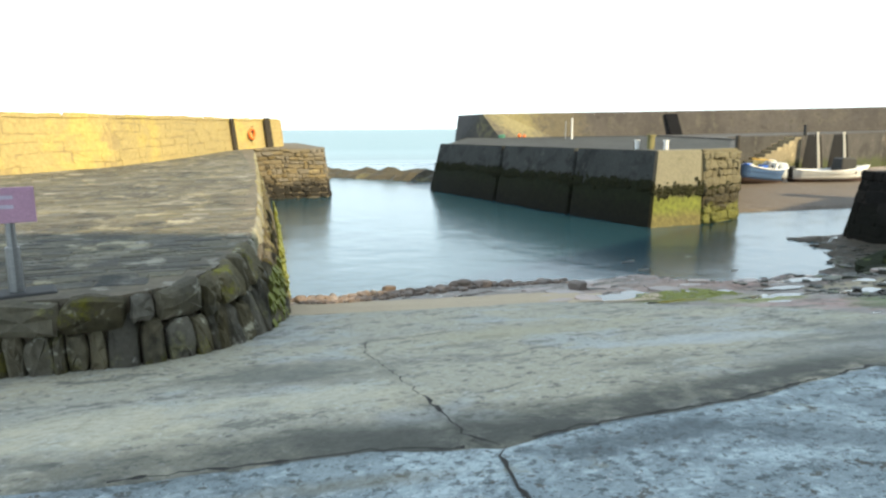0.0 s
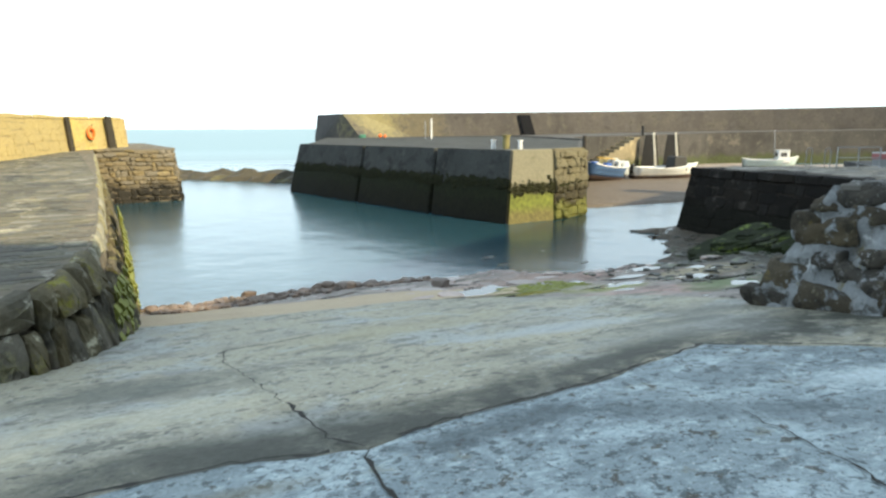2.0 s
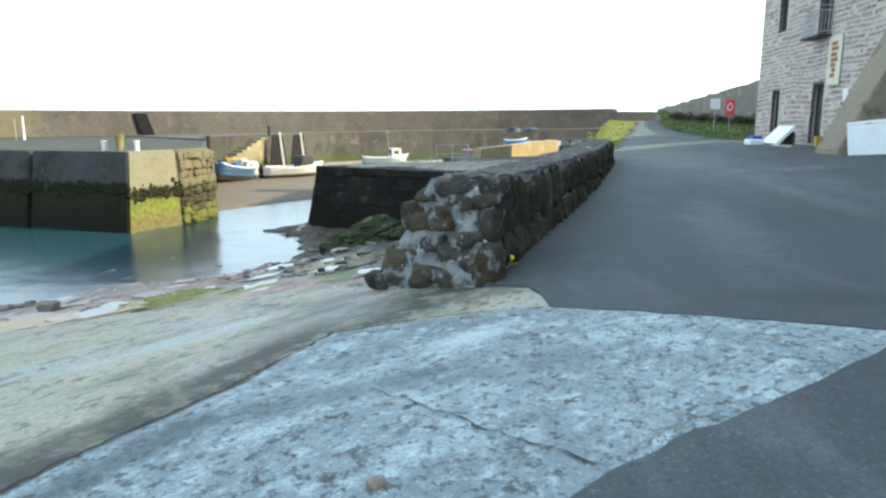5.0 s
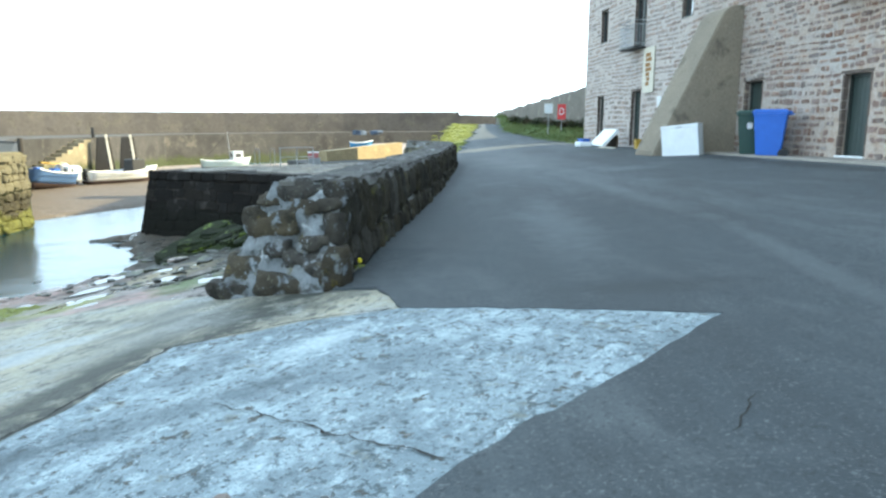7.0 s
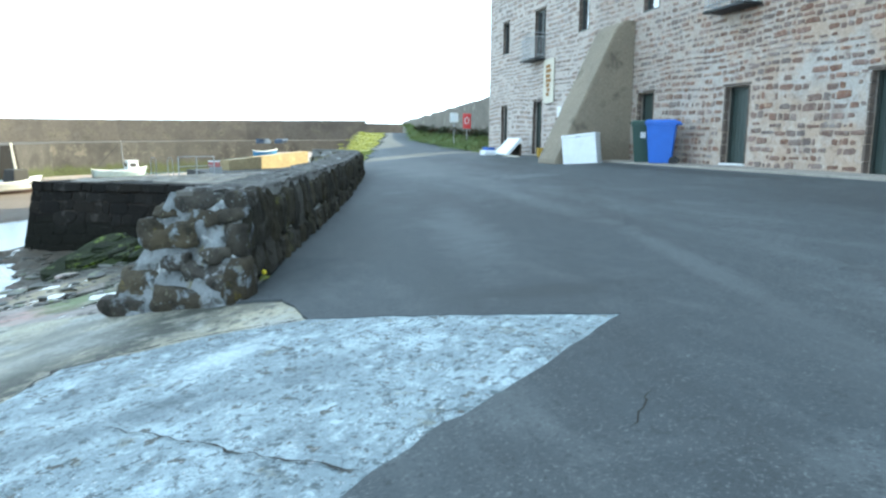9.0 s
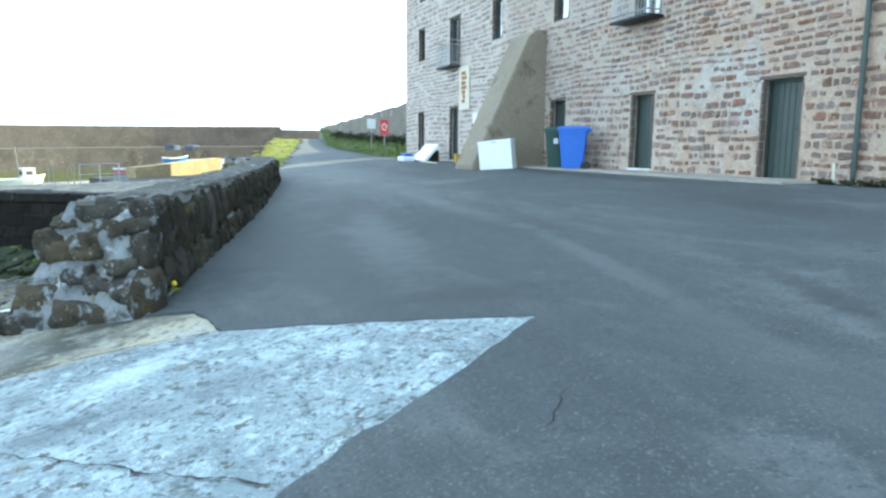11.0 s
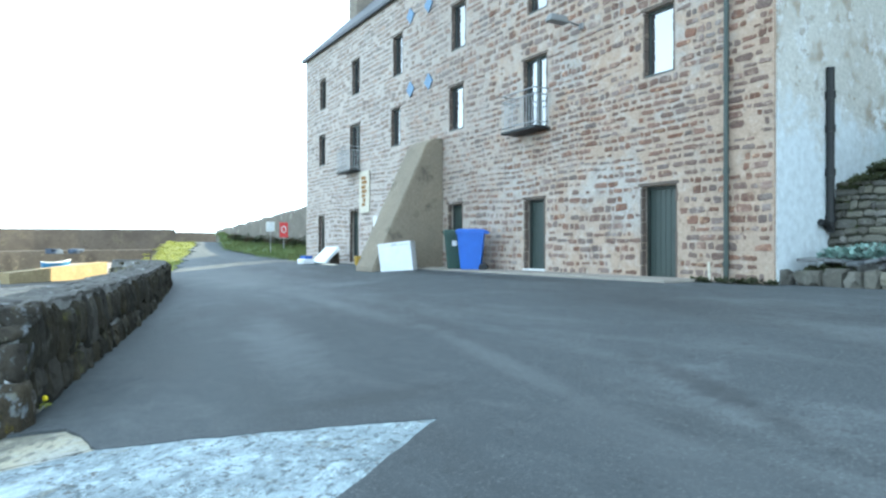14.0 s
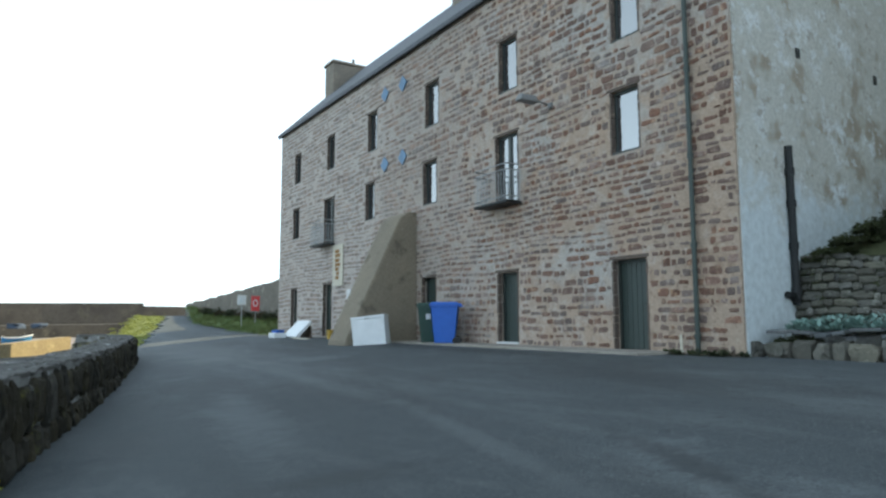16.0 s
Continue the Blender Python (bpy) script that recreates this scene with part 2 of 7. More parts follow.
CONCRETE_SLIP = material("slip_concrete", (0.36, 0.335, 0.25), (0.315, 0.305, 0.24), 0.35, 0.75, 0.9, 22, bump_d=0.03, spots=(0.335, 0.35, 0.33), spot_scale=0.8,
                         spot_at=0.53, streak=((-0.309, 0.951, 0), 2.7, 3.6, 4.35, (0.045, 0.048, 0.038)),
                         layers=(((0.25, 0.265, 0.26), 0.35, 0.50, 0.14, 0.6, (18, 1.6)), ((0.40, 0.36, 0.255), 0.6, 0.53, 0.12, 0.7, (18, 1.8)), ((0.15, 0.155, 0.135), 0.9, 0.56, 0.07, 0.65, (18, 1.6)),
                                 ((0.37, 0.40, 0.41), 1.3, 0.57, 0.08, 0.5, (18, 1.8)), ((0.13, 0.132, 0.11), 3.0, 0.57, 0.04, 0.85, (18, 1.7)), ((0.42, 0.415, 0.37), 5.0, 0.58, 0.07, 0.4, (18, 1.5)),
                                 ((0.10, 0.10, 0.085), 11.0, 0.565, 0.04, 0.85, (18, 1.5)), ((0.44, 0.44, 0.42), 15.0, 0.58, 0.05, 0.65, None), ((0.07, 0.07, 0.06), 24.0, 0.60, 0.04, 0.7, None)),
                         patches=((1.0, 4.3, 2.4, 0.26, 22, (0.05, 0.053, 0.042), 0.55), (-0.75, 3.95, 1.5, 0.3, 8, (0.06, 0.062, 0.05), 0.5), (2.7, 5.1, 1.6, 0.2, 26, (0.07, 0.073, 0.06), 0.5), (-1.4, 5.75, 1.1, 0.65, 12, (0.105, 0.11, 0.092), 0.8), (-0.75, 5.5, 0.4, 0.25, 20, (0.17, 0.17, 0.14), 0.6), (-2.3, 4.3, 1.1, 0.55, 15, (0.47, 0.43, 0.31), 0.7), (-0.9, 4.85, 0.9, 0.35, 10, (0.45, 0.42, 0.31), 0.7),
                                  (2.5, 6.45, 1.4, 0.32, 6, (0.40, 0.435, 0.45), 0.7), (3.7, 6.05, 0.8, 0.16, 12, (0.10, 0.105, 0.095), 0.75), (-0.6, 3.95, 0.75, 0.2, 0, (0.06, 0.062, 0.05), 0.8), (0.9, 7.4, 1.6, 0.5, 14, (0.34, 0.31, 0.20), 0.6),
                                  (1.6, 5.6, 0.55, 0.14, 22, (0.15, 0.145, 0.11), 0.6), (3.4, 5.6, 1.5, 0.5, 15, (0.19, 0.195, 0.175), 0.65), (4.3, 6.6, 0.8, 0.4, 30, (0.16, 0.165, 0.15), 0.6), (2.4, 4.95, 0.9, 0.16, 22, (0.055, 0.057, 0.045), 0.8)))
# long face's shade is put into this dark colour, under real weed bands
CONCRETE_PIER_SHADED = material("shaded_pier_concrete", (0.056, 0.058, 0.055), (0.031, 0.033, 0.032), 0.5, 0.9, 0.5, 14, spec=0.2, spots=(0.069, 0.069, 0.064), spot_scale=1.2, spot_at=0.60,
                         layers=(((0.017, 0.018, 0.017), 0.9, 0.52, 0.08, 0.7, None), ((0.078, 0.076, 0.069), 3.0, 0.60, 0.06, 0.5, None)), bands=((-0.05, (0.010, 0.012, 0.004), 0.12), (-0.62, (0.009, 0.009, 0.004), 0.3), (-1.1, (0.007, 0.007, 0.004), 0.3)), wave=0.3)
# the same pier's sunlit end, given a paler colour
CONCRETE_SIDE_LIT = material("sunlit_pier_end_concrete", (0.178, 0.168, 0.122), (0.130, 0.125, 0.089), 0.8, 0.9, 0.4, 14, spots=(0.119, 0.116, 0.070), spot_scale=1.6, spot_at=0.62,
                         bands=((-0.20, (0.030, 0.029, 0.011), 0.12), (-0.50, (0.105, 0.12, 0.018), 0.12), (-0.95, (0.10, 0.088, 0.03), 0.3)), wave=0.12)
CONCRETE_END = material("pier_block_masonry", (0.134, 0.121, 0.071), (0.095, 0.085, 0.055), 1.4, 0.95, 0.9, 8, spots=(0.168, 0.154, 0.099), spot_scale=2.5, spot_at=0.62,
                        bands=((-0.15, (0.034, 0.029, 0.014), 0.3), (-0.85, (0.090, 0.093, 0.020), 0.2)), wave=0.3)
ASPHALT = material("asphalt", (0.058, 0.069, 0.076), (0.043, 0.052, 0.058), 0.35, 0.8, 0.8, 60, spots=(0.092, 0.104, 0.112), spot_scale=0.5, spot_at=0.56,
                   spots2=(0.036, 0.041, 0.045), spot2_scale=2.5, spot2_at=0.64,
                   layers=(((0.12, 0.134, 0.14), 0.45, 0.53, 0.12, 0.5, (43, 5.0)), ((0.03, 0.035, 0.038), 0.4, 0.52, 0.10, 0.65, (30, 3.5)), ((0.10, 0.112, 0.118), 1.4, 0.56, 0.10, 0.45, (52, 4.0)),
                           ((0.16, 0.175, 0.18), 38.0, 0.56, 0.06, 0.65, None), ((0.018, 0.02, 0.022), 30.0, 0.56, 0.06, 0.65, None), ((0.024, 0.028, 0.03), 6.0, 0.59, 0.06, 0.55, None)),
                   patches=((8.2, 4.6, 8.0, 3.4, 40, (0.036, 0.044, 0.050), 0.6), (12.9, 5.0, 5.5, 0.34, 39.7, (0.13, 0.143, 0.149), 0.35), (7.6, 1.1, 3.0, 0.2, 30, (0.13, 0.143, 0.149), 0.35), (6.2, -0.9, 1.6, 0.2, 21.5, (0.028, 0.032, 0.035), 0.7),
                            (5.95, 1.95, 1.0, 0.35, -58, (0.030, 0.035, 0.038), 0.75), (11.2, -0.8, 1.5, 0.4, 43, (0.033, 0.038, 0.042), 0.6), (9.2, 4.5, 3.6, 0.55, 33, (0.105, 0.118, 0.124), 0.55),
                            (22.0, 12.5, 10.0, 2.0, 40, (0.13, 0.142, 0.145), 0.5), (18.0, 3.6, 7.0, 0.45, 43, (0.026, 0.030, 0.033), 0.7), (4.4, -0.6, 2.0, 0.5, 28, (0.09, 0.10, 0.106), 0.35),
                            (7.6, 5.2, 1.6, 0.5, 32, (0.040, 0.046, 0.050), 0.55)))
STONE_DARK = material("dark_wall_stone", (0.066, 0.054, 0.036), (0.032, 0.029, 0.021), 2.0, 0.9, 0.8, 16, spec=0.2, bump_d=0.05, spots=(0.19, 0.19, 0.18), spot_scale=4.0, spot_at=0.61,
                      spots2=(0.14, 0.11, 0.03), spot2_scale=2.2, spot2_at=0.57, vary="object", amount=0.4)
STONE_QUAY = material("mossy_quay_stone", (0.127, 0.109, 0.066), (0.057, 0.053, 0.037), 2.5, 0.9, 0.9, 14, spec=0.25, bump_d=0.05, spots=(0.325, 0.312, 0.240), spot_scale=3.5, spot_at=0.59,
                      spots2=(0.137, 0.130, 0.034), spot2_scale=2.0, spot2_at=0.55, layers=(((0.029, 0.029, 0.022), 1.2, 0.54, 0.08, 0.7, None),), vary="object", amount=0.3)
STONE_CAP = material("cap_stone", (0.098, 0.093, 0.085), (0.060, 0.058, 0.051), 2.0, 0.85, 0.8, 16, bump_d=0.04, spots=(0.255, 0.264, 0.264), spot_scale=3.0, spot_at=0.58,
                     spots2=(0.043, 0.060, 0.051), spot2_scale=5, spot2_at=0.6, vary="object", amount=0.3)
STONE_PAVE = material("quay_paving_stone", (0.127, 0.113, 0.074), (0.053, 0.052, 0.041), 0.9, 0.85, 0.9, 16, bump_d=0.05, spots=(0.248, 0.230, 0.165), spot_scale=1.6, spot_at=0.56,
                      spots2=(0.022, 0.028, 0.022), spot2_scale=1.2, spot2_at=0.56, layers=(((0.186, 0.170, 0.112), 0.5, 0.52, 0.08, 0.6, (18, 2.5)), ((0.031, 0.035, 0.030), 4.0, 0.58, 0.06, 0.6, (18, 2.0))), vary="object", amount=0.35)
STONE_MIX = material("rubble_core", (0.15, 0.125, 0.085), (0.07, 0.064, 0.05), 1.5, 0.95, 0.9, 8, bump_d=0.04, spots=(0.24, 0.22, 0.18), spot_scale=3.0)
MORTAR_GREY = material("grey_mortar", (0.22, 0.22, 0.215), (0.12, 0.12, 0.11), 2.5, 0.95, 0.9, 16, bump_d=0.04, spots=(0.34, 0.35, 0.36), spot_scale=4.0, spot_at=0.58)
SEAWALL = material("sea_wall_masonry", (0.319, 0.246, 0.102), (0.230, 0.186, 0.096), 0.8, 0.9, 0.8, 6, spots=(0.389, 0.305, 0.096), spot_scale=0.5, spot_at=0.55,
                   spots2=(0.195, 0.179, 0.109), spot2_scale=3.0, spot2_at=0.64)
# base toned down for shade; the pale patches hold lichen and sunlight together
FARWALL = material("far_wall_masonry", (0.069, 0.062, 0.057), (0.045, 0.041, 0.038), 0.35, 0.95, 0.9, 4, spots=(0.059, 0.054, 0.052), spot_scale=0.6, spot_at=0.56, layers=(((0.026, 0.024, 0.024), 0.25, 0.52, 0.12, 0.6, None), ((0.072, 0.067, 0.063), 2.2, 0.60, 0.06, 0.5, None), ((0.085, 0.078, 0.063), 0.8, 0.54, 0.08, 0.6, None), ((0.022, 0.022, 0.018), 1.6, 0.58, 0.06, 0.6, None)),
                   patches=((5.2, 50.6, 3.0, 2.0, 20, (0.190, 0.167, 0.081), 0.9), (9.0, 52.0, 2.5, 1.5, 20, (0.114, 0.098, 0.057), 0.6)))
BASINWALL = material("basin_wall_masonry", (0.067, 0.062, 0.057), (0.034, 0.034, 0.033), 0.6, 0.95, 0.9, 4, spots=(0.095, 0.087, 0.073), spot_scale=0.9, spot_at=0.58,
                     layers=(((0.023, 0.022, 0.022), 0.5, 0.52, 0.1, 0.7, None), ((0.122, 0.113, 0.095), 2.5, 0.6, 0.06, 0.6, None)), bands=((-0.5, (0.042, 0.051, 0.019), 0.4),), wave=0.35)
DARKQUAY = material("dark_quay_stone", (0.023, 0.019, 0.015), (0.011, 0.009, 0.008), 1.2, 0.9, 0.9, 7, spec=0.2, bump_d=0.05, spots=(0.040, 0.035, 0.027), spot_scale=2.0,
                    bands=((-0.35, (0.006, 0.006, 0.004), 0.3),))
BEACH = material("wet_shore", (0.325, 0.291, 0.268), (0.221, 0.203, 0.189), 0.7, 0.75, 0.6, 9, spec=0.15, spots=(0.377, 0.332, 0.290), spot_scale=0.9, spot_at=0.55,
                 layers=(((0.098, 0.092, 0.082), 1.6, 0.55, 0.06, 0.7, (18, 2.2)), ((0.390, 0.250, 0.224), 1.2, 0.56, 0.07, 0.7, (18, 2.4)), ((0.052, 0.050, 0.046), 5.0, 0.59, 0.05, 0.7, (18, 1.6)), ((0.442, 0.419, 0.391), 3.2, 0.60, 0.05, 0.5, (18, 2.0))),
                 patches=((10.6, 15.4, 9.0, 5.0, 68, (0.024, 0.026, 0.021), 0.97), (8.9, 11.9, 3.6, 1.9, 50, (0.034, 0.037, 0.031), 0.9), (7.3, 8.6, 2.0, 0.9, 40, (0.050, 0.073, 0.046), 0.85), (4.4, 11.6, 3.5, 1.0, 18, (0.340, 0.234, 0.194), 0.6),
                          (3.45, 9.75, 1.15, 0.62, 20, (0.19, 0.205, 0.05), 0.85), (4.4, 9.25, 0.9, 0.42, 15, (0.220, 0.239, 0.061), 0.9), (5.7, 8.5, 0.9, 0.5, 30, (0.130, 0.177, 0.076), 0.85), (6.6, 10.4, 1.4, 0.5, 18, (0.400, 0.343, 0.204), 0.6),
                          (17.0, 31.0, 26.0, 20.0, 20, (0.105, 0.085, 0.066), 0.92)),
                 wet=(1.1, 0.575, (18, 2.6), 20.0))
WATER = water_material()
MORTAR_TAN = material("tan_mortar", (0.418, 0.310, 0.232), (0.355, 0.287, 0.232), 0.6, 0.95, 0.9, 18, bump_d=0.04, spots=(0.394, 0.364, 0.336), spot_scale=0.4, spot_at=0.51,
                      layers=(((0.213, 0.155, 0.115), 1.6, 0.54, 0.12, 0.55, None), ((0.458, 0.388, 0.306), 4.0, 0.58, 0.08, 0.6, None), ((0.158, 0.113, 0.085), 6.0, 0.56, 0.08, 0.6, None)),
                      patches=((30.0, 12.1, 19.0, 12.0, 43, (0.50, 0.455, 0.42), 0.85), (22.0, 4.6, 4.0, 4.0, 43, (0.33, 0.285, 0.25), 0.5)))
STONE_BROWN = material("brown_facade_stone", (0.202, 0.114, 0.083), (0.137, 0.087, 0.070), 3.0, 0.9, 0.9, 22, bump_d=0.05, spots=(0.362, 0.254, 0.184), spot_scale=5, spot_at=0.57,
                       layers=(((0.252, 0.213, 0.197), 1.0, 0.56, 0.06, 0.7, None), ((0.423, 0.316, 0.251), 0.45, 0.54, 0.14, 0.5, None), ((0.405, 0.281, 0.207), 9.0, 0.55, 0.1, 0.55, None)),
                       vary="island", amount=0.26, patches=((30.0, 12.1, 17.0, 11.0, 43, (0.345, 0.293, 0.259), 0.7),))
LIMEWASH = material("flaking_limewash", (0.494, 0.493, 0.461), (0.415, 0.407, 0.371), 0.5, 0.9, 0.5, 12, bump_d=0.05, spots=(0.307, 0.267, 0.214), spot_scale=0.75, spot_at=0.52,
                    spots2=(0.613, 0.643, 0.660), spot2_scale=1.1, spot2_at=0.55, layers=(((0.286, 0.247, 0.198), 2.2, 0.58, 0.05, 0.75, None), ((0.593, 0.624, 0.640), 3.5, 0.56, 0.05, 0.7, None), ((0.356, 0.342, 0.304), 7.0, 0.60, 0.05, 0.5, None)),
                    bands=((4.4, (0.53, 0.575, 0.60), 0.7),), wave=0.9, mottle=0.14)
SLATE = material("roof_slate", (0.09, 0.095, 0.11), (0.06, 0.062, 0.07), 2.0, 0.6, 0.5, 20)
GRASS = material("grass_turf", (0.105, 0.155, 0.04), (0.07, 0.11, 0.03), 1.0, 0.95, 1.0, 9, bump_d=0.08, spots=(0.13, 0.12, 0.06), spot_scale=1.2)


# ---------- mesh helpers ----------
def mesh_of(name, verts, faces):
    me = bpy.data.meshes.new(name)
    me.from_pydata([tuple(v) for v in verts], [], faces)
    me.update()
    return me


def part(name, geom, mat, parent=None, label=""):
    """One mesh object from a bmesh or (verts, faces), under a thing or a part, in the parent's own axes."""
    if isinstance(geom, bmesh.types.BMesh):
        me = bpy.data.meshes.new(name)
        geom.to_mesh(me)
        geom.free()
    elif isinstance(geom, tuple):
        me = mesh_of(name, *geom)
    else:
        me = geom
    me.materials.append(mat)
    ob = new(name, me)
    if parent:
        ob.parent = parent
    return tagged(ob, label)


def smooth(ob):
    ob.data.shade_smooth()
    return ob


def thing(name, m, label, category, group="", kind=""):
    ob = new(name)
    ob.empty_display_size = 0.2
    ob.matrix_basis = m
    return tagged(ob, label, category, group, kind)


def box(sx, sy, sz, at=(0, 0, 0), bevel=0.0, rot=None, bm=None, taper=None):
    """A box standing on at (centre of its foot); taper: scale of its top."""
    b = bmesh.new()
    bmesh.ops.create_cube(b, size=1)
    for v in b.verts:
        k = taper if (taper and v.co.z > 0) else (1, 1)
        v.co = Vector((v.co.x * sx * k[0], v.co.y * sy * k[1], (v.co.z + 0.5) * sz))
    if bevel:
        bmesh.ops.bevel(b, geom=b.edges[:], offset=bevel, segments=2, affect="EDGES", profile=0.5)
    mat4 = Matrix.Translation(at) @ (rot if rot else Matrix.Identity(4))
    bmesh.ops.transform(b, matrix=mat4, verts=b.verts)
    if bm is None:
        return b
    me = bpy.data.meshes.new("tmp")
    b.to_mesh(me)
    b.free()
    bm.from_mesh(me)
    bpy.data.meshes.remove(me)
    return bm


def tube(points, radius, sides=8, bm=None, taper=None):
    """A round bar along a line of points."""
    bm = bm or bmesh.new()
    rings = []
    pts = [Vector(p) for p in points]
    for i, p in enumerate(pts):
        d = (pts[min(i + 1, len(pts) - 1)] - pts[max(i - 1, 0)]).normalized()
        a = d.cross(Vector((0, 0, 1)) if abs(d.z) < 0.95 else Vector((1, 0, 0))).normalized()
        b = d.cross(a)
        r = radius if taper is None else radius * (1 + (taper - 1) * i / max(1, len(pts) - 1))
        rings.append([bm.verts.new(p + (a * math.cos(k * math.tau / sides) + b * math.sin(k * math.tau / sides)) * r) for k in range(sides)])
    for r0, r1 in zip(rings, rings[1:]):
        for k in range(sides):
            bm.faces.new((r0[k], r0[(k + 1) % sides], r1[(k + 1) % sides], r1[k]))
    bm.faces.new(rings[0][::-1])
    bm.faces.new(rings[-1])
    return bm


def prism(poly, z0, z1, top=None):
    """A solid over a ground outline (counter-clockwise); z1 may be a function of x, y; top: its own outline for the top."""
    n = len(poly)
    top = top or poly
    zf = z1 if callable(z1) else (lambda x, y: z1)
    verts = [(x, y, z0) for x, y in poly] + [(x, y, zf(x, y)) for x, y in top]
    faces = [tuple(range(n))[::-1], tuple(range(n, 2 * n))] + [(i, (i + 1) % n, n + (i + 1) % n, n + i) for i in range(n)]
    return verts, faces


def smoothstep(a, b, x):
    t = min(1.0, max(0.0, (x - a) / (b - a)))
    return t * t * (3 - 2 * t)


def sheet(xs, ys, zf, keep=lambda x, y: True):
    """A height field on the given lines."""
    ix = {}
    verts, faces = [], []
    for j, y in enumerate(ys):
        for i, x in enumerate(xs):
            ix[i, j] = len(verts)
            verts.append((x, y, zf(x, y)))
    for j in range(len(ys) - 1):
        for i in range(len(xs) - 1):
            if keep((xs[i] + xs[i + 1]) / 2, (ys[j] + ys[j + 1]) / 2):
                faces.append((ix[i, j], ix[i + 1, j], ix[i + 1, j + 1], ix[i, j + 1]))
    return verts, faces


def inside(poly, x, y):
    hit = False
    for (x0, y0), (x1, y1) in zip(poly, poly[1:] + poly[:1]):
        if (y0 > y) != (y1 > y) and x < (x1 - x0) * (y - y0) / (y1 - y0) + x0:
            hit = not hit
    return hit


# ---------- the lie of the land ----------
TIDE = -1.5
def along(x, y):
    """Down the slipway: metres across it (p) and down it (q)."""
    return 0.951 * x + 0.309 * y, -0.309 * x + 0.951 * y


def place(p, q):
    return 0.951 * p - 0.309 * q, 0.309 * p + 0.951 * q


def road_z(x, y):
    l = 0.731 * x + 0.682 * y
    s = 0.682 * x - 0.731 * y
    return min(0.90, 0.082 * max(-3.0, s) + 0.016 * max(0.0, s - 4)) + min(1.25, 0.0015 * max(0.0, l - 34) ** 2)


def slip_z(x, y):
    p, q = along(x, y)
    return -0.15 * (q - 2.6) + 0.12 * max(0.0, p - 7.0) ** 2 * smoothstep(6.5, 5.0, y - 0.58 * x + 3.0)


def surf_z(x, y):
    a, b, k = road_z(x, y), slip_z(x, y), 0.08
    h = max(k - abs(a - b), 0.0) / k
    return min(a, b) - h * h * k * 0.25


def quay_z(x, y):
    return 0.028 * (along(x, y)[1] - 6.5)


def bumps(x, y, s, z=0.0):
    return noise.fractal(Vector((x * s, y * s, z)), 1.0, 2.0, 4)


POOLS = [(5.6, 8.85, 0.42, 0.30), (6.1, 9.1, 0.3, 0.2), (6.75, 8.8, 0.22, 0.10), (6.66, 11.75, 0.45, 0.12), (7.45, 7.55, 0.42, 0.10), (6.95, 7.05, 0.22, 0.08), (7.25, 8.5, 0.2, 0.09), (9.35, 9.0, 0.35, 0.16), (10.4, 9.6, 0.4, 0.18), (8.3, 8.3, 0.36, 0.11), (8.8, 7.3, 0.25, 0.1), (8.3, 6.1, 0.24, 0.15), (8.9, 10.4, 0.5, 0.16), (4.9, 11.3, 0.4, 0.10), (9.8, 8.2, 0.25, 0.12), (11.2, 8.9, 0.3, 0.14), (7.9, 9.5, 0.32, 0.1)]


def pool_z(p0, q0):
    return max(-0.15 * (q0 - 2.6) - 0.22 * smoothstep(7.5, 9.5, p0) * smoothstep(9.0, 10.5, q0) - 0.02, TIDE + 0.01)


def shore_z(x, y):
    p, q = along(x, y)
    z = -0.15 * (q - 2.6) if q > 2.6 else 0.0
    z = max(z, -2.3)
    mud = smoothstep(23.0, 25.5, y - 0.25 * (x - 12)) * smoothstep(8.5, 11.0, x)
    z = z * (1 - mud) - 1.40 * mud
    ledge = math.exp(-(((x - 12) / 3.2) ** 2 + ((y - 16) / 3.6) ** 2))
    z = max(z, -1.9 + 0.75 * ledge) if q > 8 else z
    foot = float(np.interp(x, (-9.0, -2.61, -2.6, -0.3, 1.8, 4.4, 4.9, 5.5), (6.6, 7.5, 10.1, 9.9, 9.9, 7.9, 7.0, 5.3)))
    rough_k = smoothstep(0.05, 0.5, y - foot if x < 4.6 else 1.0) * max(smoothstep(9.0, 10.5, q), smoothstep(6.3, 7.3, q) * smoothstep(7.2, 8.2, p)) * (1 - mud)
    z -= 0.22 * smoothstep(7.5, 9.5, p) * smoothstep(9.0, 10.5, q) * (1 - mud)
    step = 0.035 * math.floor(4 * bumps(x, y, 0.45)) / 2
    z += rough_k * (0.045 * bumps(x, y, 0.9) + step * smoothstep(2.0, 6.0, p)) + 0.03 * mud * bumps(x, y, 1.5)
    # the slipway's slab lies over the ground
    z -= 0.01 + 0.49 * smoothstep(-0.12, -0.5, y - foot) * (1 - smoothstep(4.9, 5.5, x))
    # dark weedy spit at the inner quay's foot
    edge = float(np.interp(y, (12.0, 13.5, 15.07, 17.07, 18.9), (7.6, 8.0, 8.75, 9.75, 9.5)))
    spit = smoothstep(-0.25, 0.25, x - edge + 0.9 * bumps(x, y, 0.7, 3.0)) * smoothstep(11.6, 12.6, y) * smoothstep(19.5, 18.8, y) * smoothstep(16.0, 13.0, x)
    z += (max(z, -1.43 + 0.05 * bumps(x, y, 1.3) + 0.05 * min(4.0, max(0.0, x - edge))) - z) * spit
    for p0, q0, w, d in POOLS:
        r = math.hypot((p - p0) / w, (q - q0) / d)
        if r < 1.0:
            z += (min(z, pool_z(p0, q0)) - 0.05 - z) * smoothstep(1.0, 0.75, r)
    return z


